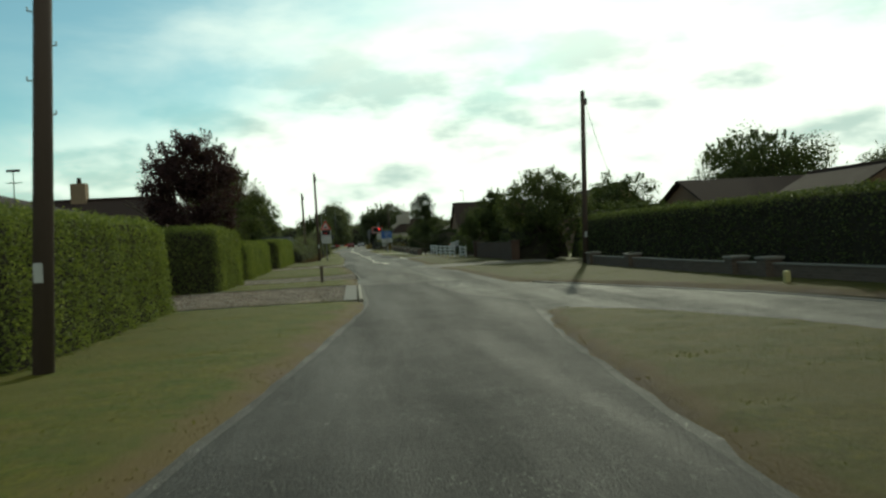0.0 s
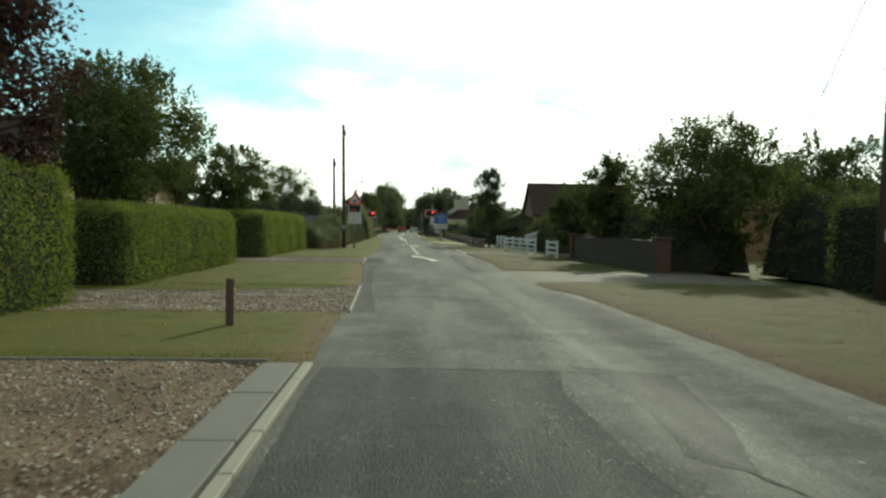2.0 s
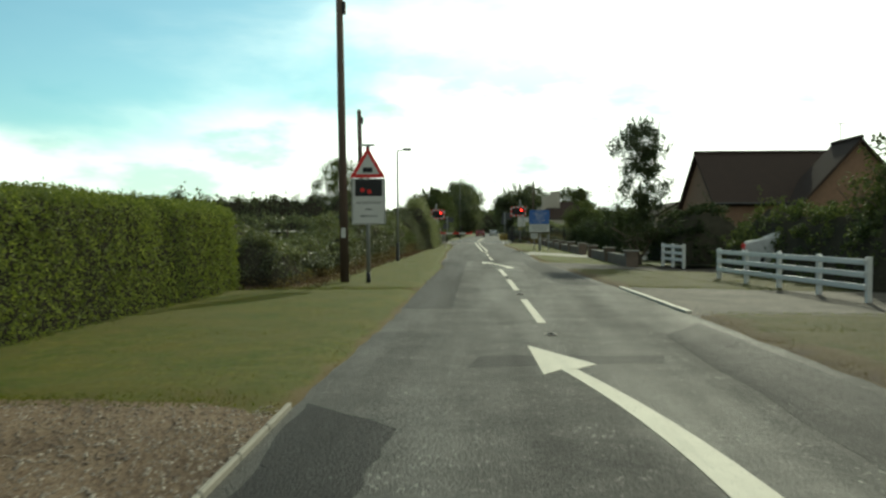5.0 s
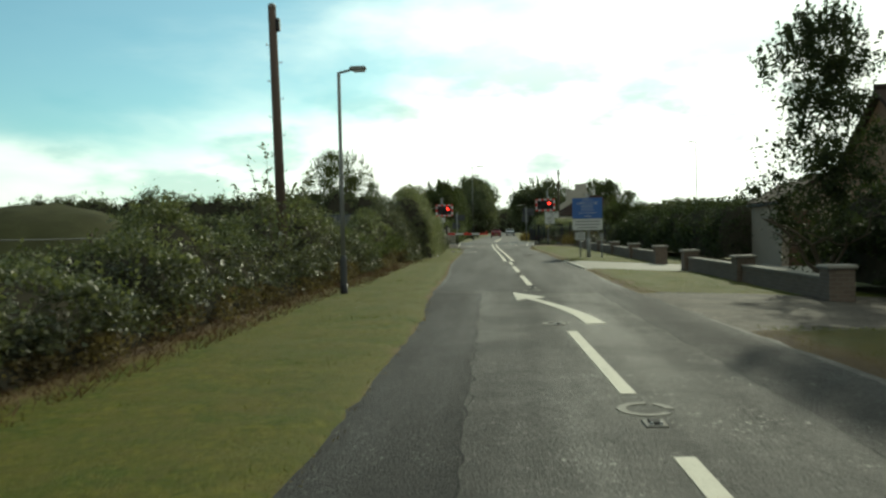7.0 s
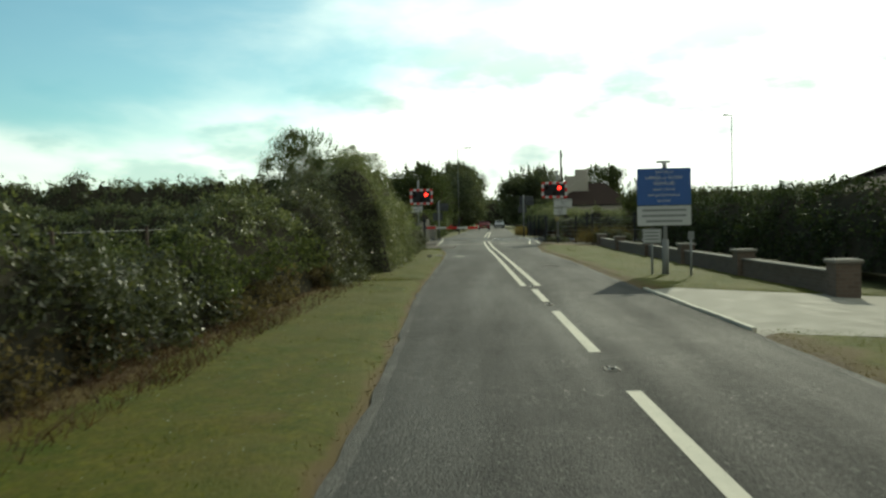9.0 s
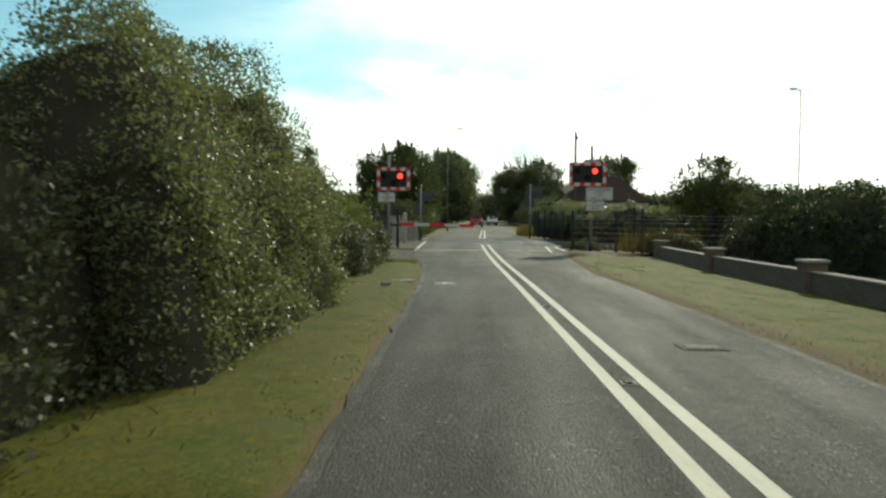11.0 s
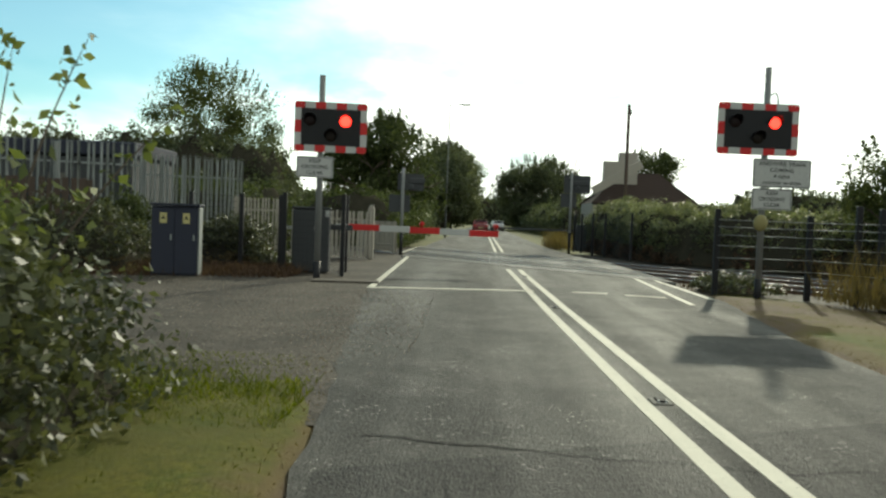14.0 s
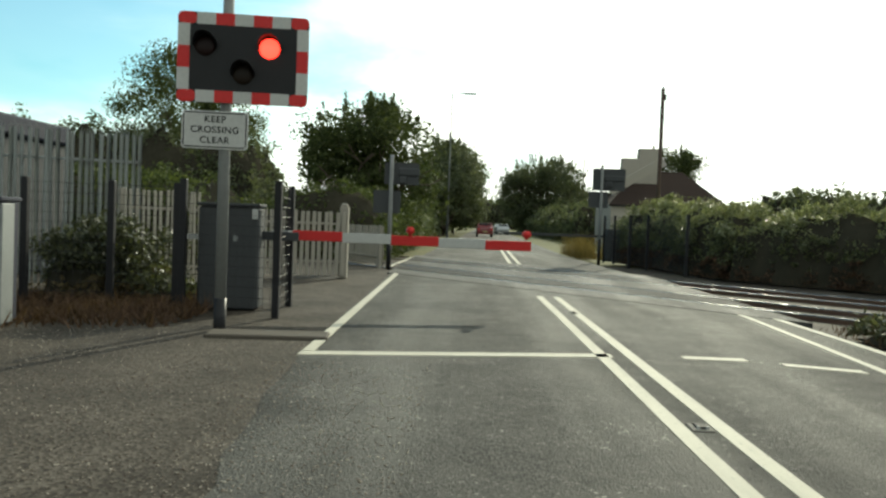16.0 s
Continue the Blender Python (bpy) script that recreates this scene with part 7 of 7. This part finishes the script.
# weathervane and aerials on the roofs
vane = thing("weathervane", "dark iron weathervane on a roof ridge", "weathervane", at=(-14.0, 42.0, 3.55))
part("rod", rodded((0, 0, 0), (0, 0, 1.2), 0.02, seg=6), BLACK, vane)
part("arrow", boxed((0, 0, 1.2), (0.5, 0.02, 0.1), 0.005), BLACK, vane)
part("arm", boxed((0, 0, 0.75), (0.6, 0.02, 0.03)), BLACK, vane)
part("arm", boxed((0, 0, 0.75), (0.02, 0.6, 0.03)), BLACK, vane)
for x, y, z in ((-16.2, 25.5, 4.2), (16.4, 98.5, 5.3), (11.8, 207, 6.4)):
    aerial = thing("tv_aerial", "thin grey television aerial on a roof", "aerial", "aerials", at=(x, y, z))
    part("mast", rodded((0, 0, -0.1), (0, 0, 1.1), 0.018, seg=6), LAMPGREY, aerial)
    part("boom", rodded((-0.35, 0, 1.05), (0.35, 0, 1.05), 0.012, seg=5), LAMPGREY, aerial)
    for k in range(5):
        part("element", rodded((-0.3 + 0.15 * k, -0.14, 1.05), (-0.3 + 0.15 * k, 0.14, 1.05), 0.006, seg=4), LAMPGREY, aerial)


# ---- overhead wires ----
def wire(a, b, sag, label):
    cu = [Vector(a).lerp(Vector(b), i / 12) - Vector((0, 0, sag * 4 * (i / 12) * (1 - i / 12))) for i in range(13)]
    ob = tagged(part("overhead_wire", pipe(bmesh.new(), cu, 0.012, 4), BLACK, None), label, "wire")
    return ob


wire((8.69, 44.9, 7.35), (19.5, 73, 4.6), 0.4, "thin dark overhead telephone wire")

# field fence on the left
for i in range(9):
    y = 79.5 + i * 4.9
    fp = thing("fence_post", "thin dark field fence post", "post", "field fence posts", at=(-10.4, y, 0))
    part("shaft", boxed((0, 0, 0.65), (0.07, 0.07, 1.56), 0.008), POLEWOOD, fp)
wire((-10.4, 79.5, 1.36), (-10.4, 118.7, 1.36), 0.05, "field fence top wire")
wire((-10.4, 79.5, 0.9), (-10.4, 118.7, 0.9), 0.05, "field fence middle wire")
mound = thing("grass_mound", "rough grassy mound across the field", "mound", at=(-17.2, 103, 0))
gx, gy = np.meshgrid(np.linspace(-9, 9, 28), np.linspace(-6, 6, 20))
gz = 2.6 * np.exp(-((gx / 5.5) ** 2 + (gy / 3.6) ** 2) ** 1.4)
v = np.c_[gx.ravel(), gy.ravel(), gz.ravel() - 0.1]
v[:, 2] += (0.4 * lumps(v, 0.5, 3.0) + 0.2 * lumps(v, 1.7, 5.0)) * np.minimum(1, v[:, 2].clip(0) / 0.6)
f = np.array([(j * 28 + i, j * 28 + i + 1, (j + 1) * 28 + i + 1, (j + 1) * 28 + i) for j in range(19) for i in range(27)])
part("turf", arrays_mesh("turf", v, f, MOUND, True), MOUND, mound)

# litter and slab on the verge
tile = thing("concrete_slab", "small square concrete slab set in the grass", "slab", at=(-3.35, 126.15, 0.032), turn=-4)
part("slab", boxed((0, 0, 0), (0.48, 0.66, 0.03), 0.012), KERBSTONE, tile)
brick = thing("loose_brick", "pale loose brick lying on the verge", "brick", at=(-3.54, 124.6, 0.08), turn=25)
part("block", boxed((0, 0, 0), (0.17, 0.1, 0.08), 0.008), WALLSTONE, brick)
clod = thing("earth_clod", "low mound of bare earth in the grass", "earth", at=(-4.27, 125.4, 0.03))
bm = bmesh.new()
bmesh.ops.create_icosphere(bm, subdivisions=3, radius=0.3)
for q in bm.verts:
    q.co = Vector((q.co.x, q.co.y * 0.7, q.co.z * 0.14)) * (1 + 0.25 * noise.noise(q.co * 5))
part("soil", bm, DIRT, clod)
marker = thing("white_marker", "small white plastic marker on the verge", "marker", at=(-4.0, 117.9, 0.05))
part("block", boxed((0, 0, 0.03), (0.05, 0.04, 0.1), 0.008), WHITE, marker)


# ---- grass blades, nearest the road ----
rng = np.random.default_rng(77)
green, brown = [], []
for inner, outer, y0, y1, out_z, rise in VERGES:
    y0, y1 = max(y0, 9.0), min(y1, 146.0)
    if y1 <= y0:
        continue
    ym = rng.uniform(y0, y1, int((y1 - y0) * 2600))
    xi = np.interp(ym, [q[0] for q in inner], [q[1] for q in inner])
    xo = np.interp(ym, [q[0] for q in outer], [q[1] for q in outer])
    width = np.minimum(np.abs(xo - xi), 4.6)
    u = rng.random(len(ym)) ** 0.9
    xs = xi + np.sign(xo - xi) * width * u
    frac = np.abs(xs - xi) / np.maximum(np.abs(xo - xi), 1e-3)
    tuft = 0.5 + 0.5 * np.sin(xs * 3.1 + 1.7 * np.sin(ym * 1.3)) * np.sin(ym * 2.7 + 1.3 * np.sin(xs * 2.1))
    keep = (rng.random(len(ym)) < width / 4.6 * (0.7 + 0.3 * tuft)) & (np.abs(xs - xi) > 0.02)
    z = rise + (out_z - rise) * frac - 0.02
    z = np.where(np.abs(xs - xi) < 0.3, z * np.abs(xs - xi) / 0.3, z)
    p = np.c_[xs, ym, z - 0.005]
    edge = np.abs(xs - xi) < 0.55 * rng.random(len(ym)) + 0.1
    green.append(p[keep & ~edge])
    brown.append(p[keep & edge & (rng.random(len(ym)) < 0.6)])
g = np.concatenate(green)
tagged(new("grass", stalks(g, 0.024, BLADE, rng, 0.0045, 0.8)), "short mown green grass on the verges", "grass", kind="stuff")
c = np.concatenate([g[(lumps(g, 1.1, 5.0) > 0.1) & (rng.random(len(g)) < 0.3)], np.c_[rng.uniform(-6.5, -1.9, 3500), rng.uniform(46.2, 47.6, 3500), np.full(3500, 0.012)]])
c = c[(c[:, 1] > 47.6) | (c[:, 1] < 46.1) | (c[:, 1] > 46.0 + 0.55 * np.maximum(0, c[:, 0] + 4.3)) | (c[:, 0] > -1.9)]
tagged(new("grass_tuft", stalks(c, 0.04, BLADE, rng, 0.005, 0.7)), "uneven longer tufts in the mown grass", "grass", kind="stuff")
b = np.concatenate(brown)
tagged(new("dry_grass", stalks(b, 0.016, STRAW, rng, 0.005, 0.9)), "short dry straw-coloured grass at the road edge", "grass", kind="stuff")


# ---- loose stones on the drives, and small white flowers in the turf ----
def pebbles(n, corners, size, rng, z):
    """Angular loose stones strewn over a patch of ground, as one mesh."""
    (ax, ay), (bx, by) = corners
    c = np.c_[rng.uniform(ax, bx, n), rng.uniform(ay, by, n), np.full(n, z)]
    c = c[rng.random(n) < np.clip(0.8 + (1.4 if ay > 100 else 0.3) * lumps(c, 0.5, 4.0), 0.1, 1.0)]
    n = len(c)
    shape = np.array([(1, 0, 0), (0, 1, 0), (-1, 0, 0), (0, -1, 0), (0, 0, 0.5), (0, 0, -0.4)], float)
    v = shape[None] * (size * rng.uniform(0.45, 1.3, (n, 1, 1))) * rng.uniform(0.6, 1.3, (n, 6, 1))
    a = rng.uniform(0, 6.283, n)
    co, si = np.cos(a)[:, None], np.sin(a)[:, None]
    v = np.stack([v[..., 0] * co - v[..., 1] * si, v[..., 0] * si + v[..., 1] * co, v[..., 2]], -1) + c[:, None]
    f = np.array([(0, 1, 4), (1, 2, 4), (2, 3, 4), (3, 0, 4), (1, 0, 5), (2, 1, 5), (3, 2, 5), (0, 3, 5)])
    return arrays_mesh("stones", v.reshape(-1, 3), (f[None] + 6 * np.arange(n)[:, None, None]).reshape(-1, 3), PEBBLE)


for n, corners, size, z, words in ((15000, ((-8, 30.2), (-2.0, 37.4)), 0.02, 0.016, "loose brown gravel stones on a driveway"),
                                   (16000, ((-8, 42.1), (-1.55, 47.4)), 0.021, 0.016, "loose brown gravel stones on a driveway"),
                                   (16000, ((-9, 59.2), (-2.2, 64.2)), 0.015, 0.016, "loose brown gravel stones on a driveway"),
                                   (2600, ((-4.2, 134.2), (-2.9, 142.5)), 0.009, 0.004, "small stones dragged out over the lane"),
                                   # chippings strewn pale so that they read as sun glints
                                   (5200, ((-0.9, 37.6), (1.15, 52.0)), 0.006, 0.003, "pale loose chippings on worn asphalt"),
                                   (15000, ((-12, 133.4), (-3.2, 144.0)), 0.009, -0.002, "loose small stones on a gravelly entrance")):
    tagged(new("gravel", pebbles(n, corners, size, rng, z)), words, "gravel", kind="stuff")
q = np.concatenate([np.c_[rng.uniform(-5.6, -2.2, 260), rng.uniform(37.8, 42, 260), np.full(260, 0.07)], np.c_[rng.uniform(-4.5, -2.7, 420), rng.uniform(86, 112, 420), np.full(420, 0.07)],
                    np.c_[rng.uniform(-4.2, -3.0, 120), rng.uniform(115, 131, 120), np.full(120, 0.07)]])
tagged(new("clover_flower", leaves("flowers", q, 0.008, WHITE, rng, narrow=1.0)), "tiny white clover flowers in the mown grass", "flowers", kind="stuff")

# rough tufts at the verge's end beside the gravelly entrance
q = np.c_[rng.uniform(-7.5, -3.5, 9000), rng.uniform(132.6, 135.0, 9000), np.full(9000, 0.01)]
q = q[rng.random(len(q)) < np.clip((134.9 - q[:, 1] - 0.3 * (q[:, 0] + 5.5)) / 0.8, 0, 1)]
tagged(new("rough_grass", stalks(q, 0.07, BLADE, rng, 0.006, 0.6)), "rough unmown grass at the end of the verge", "grass", kind="stuff")
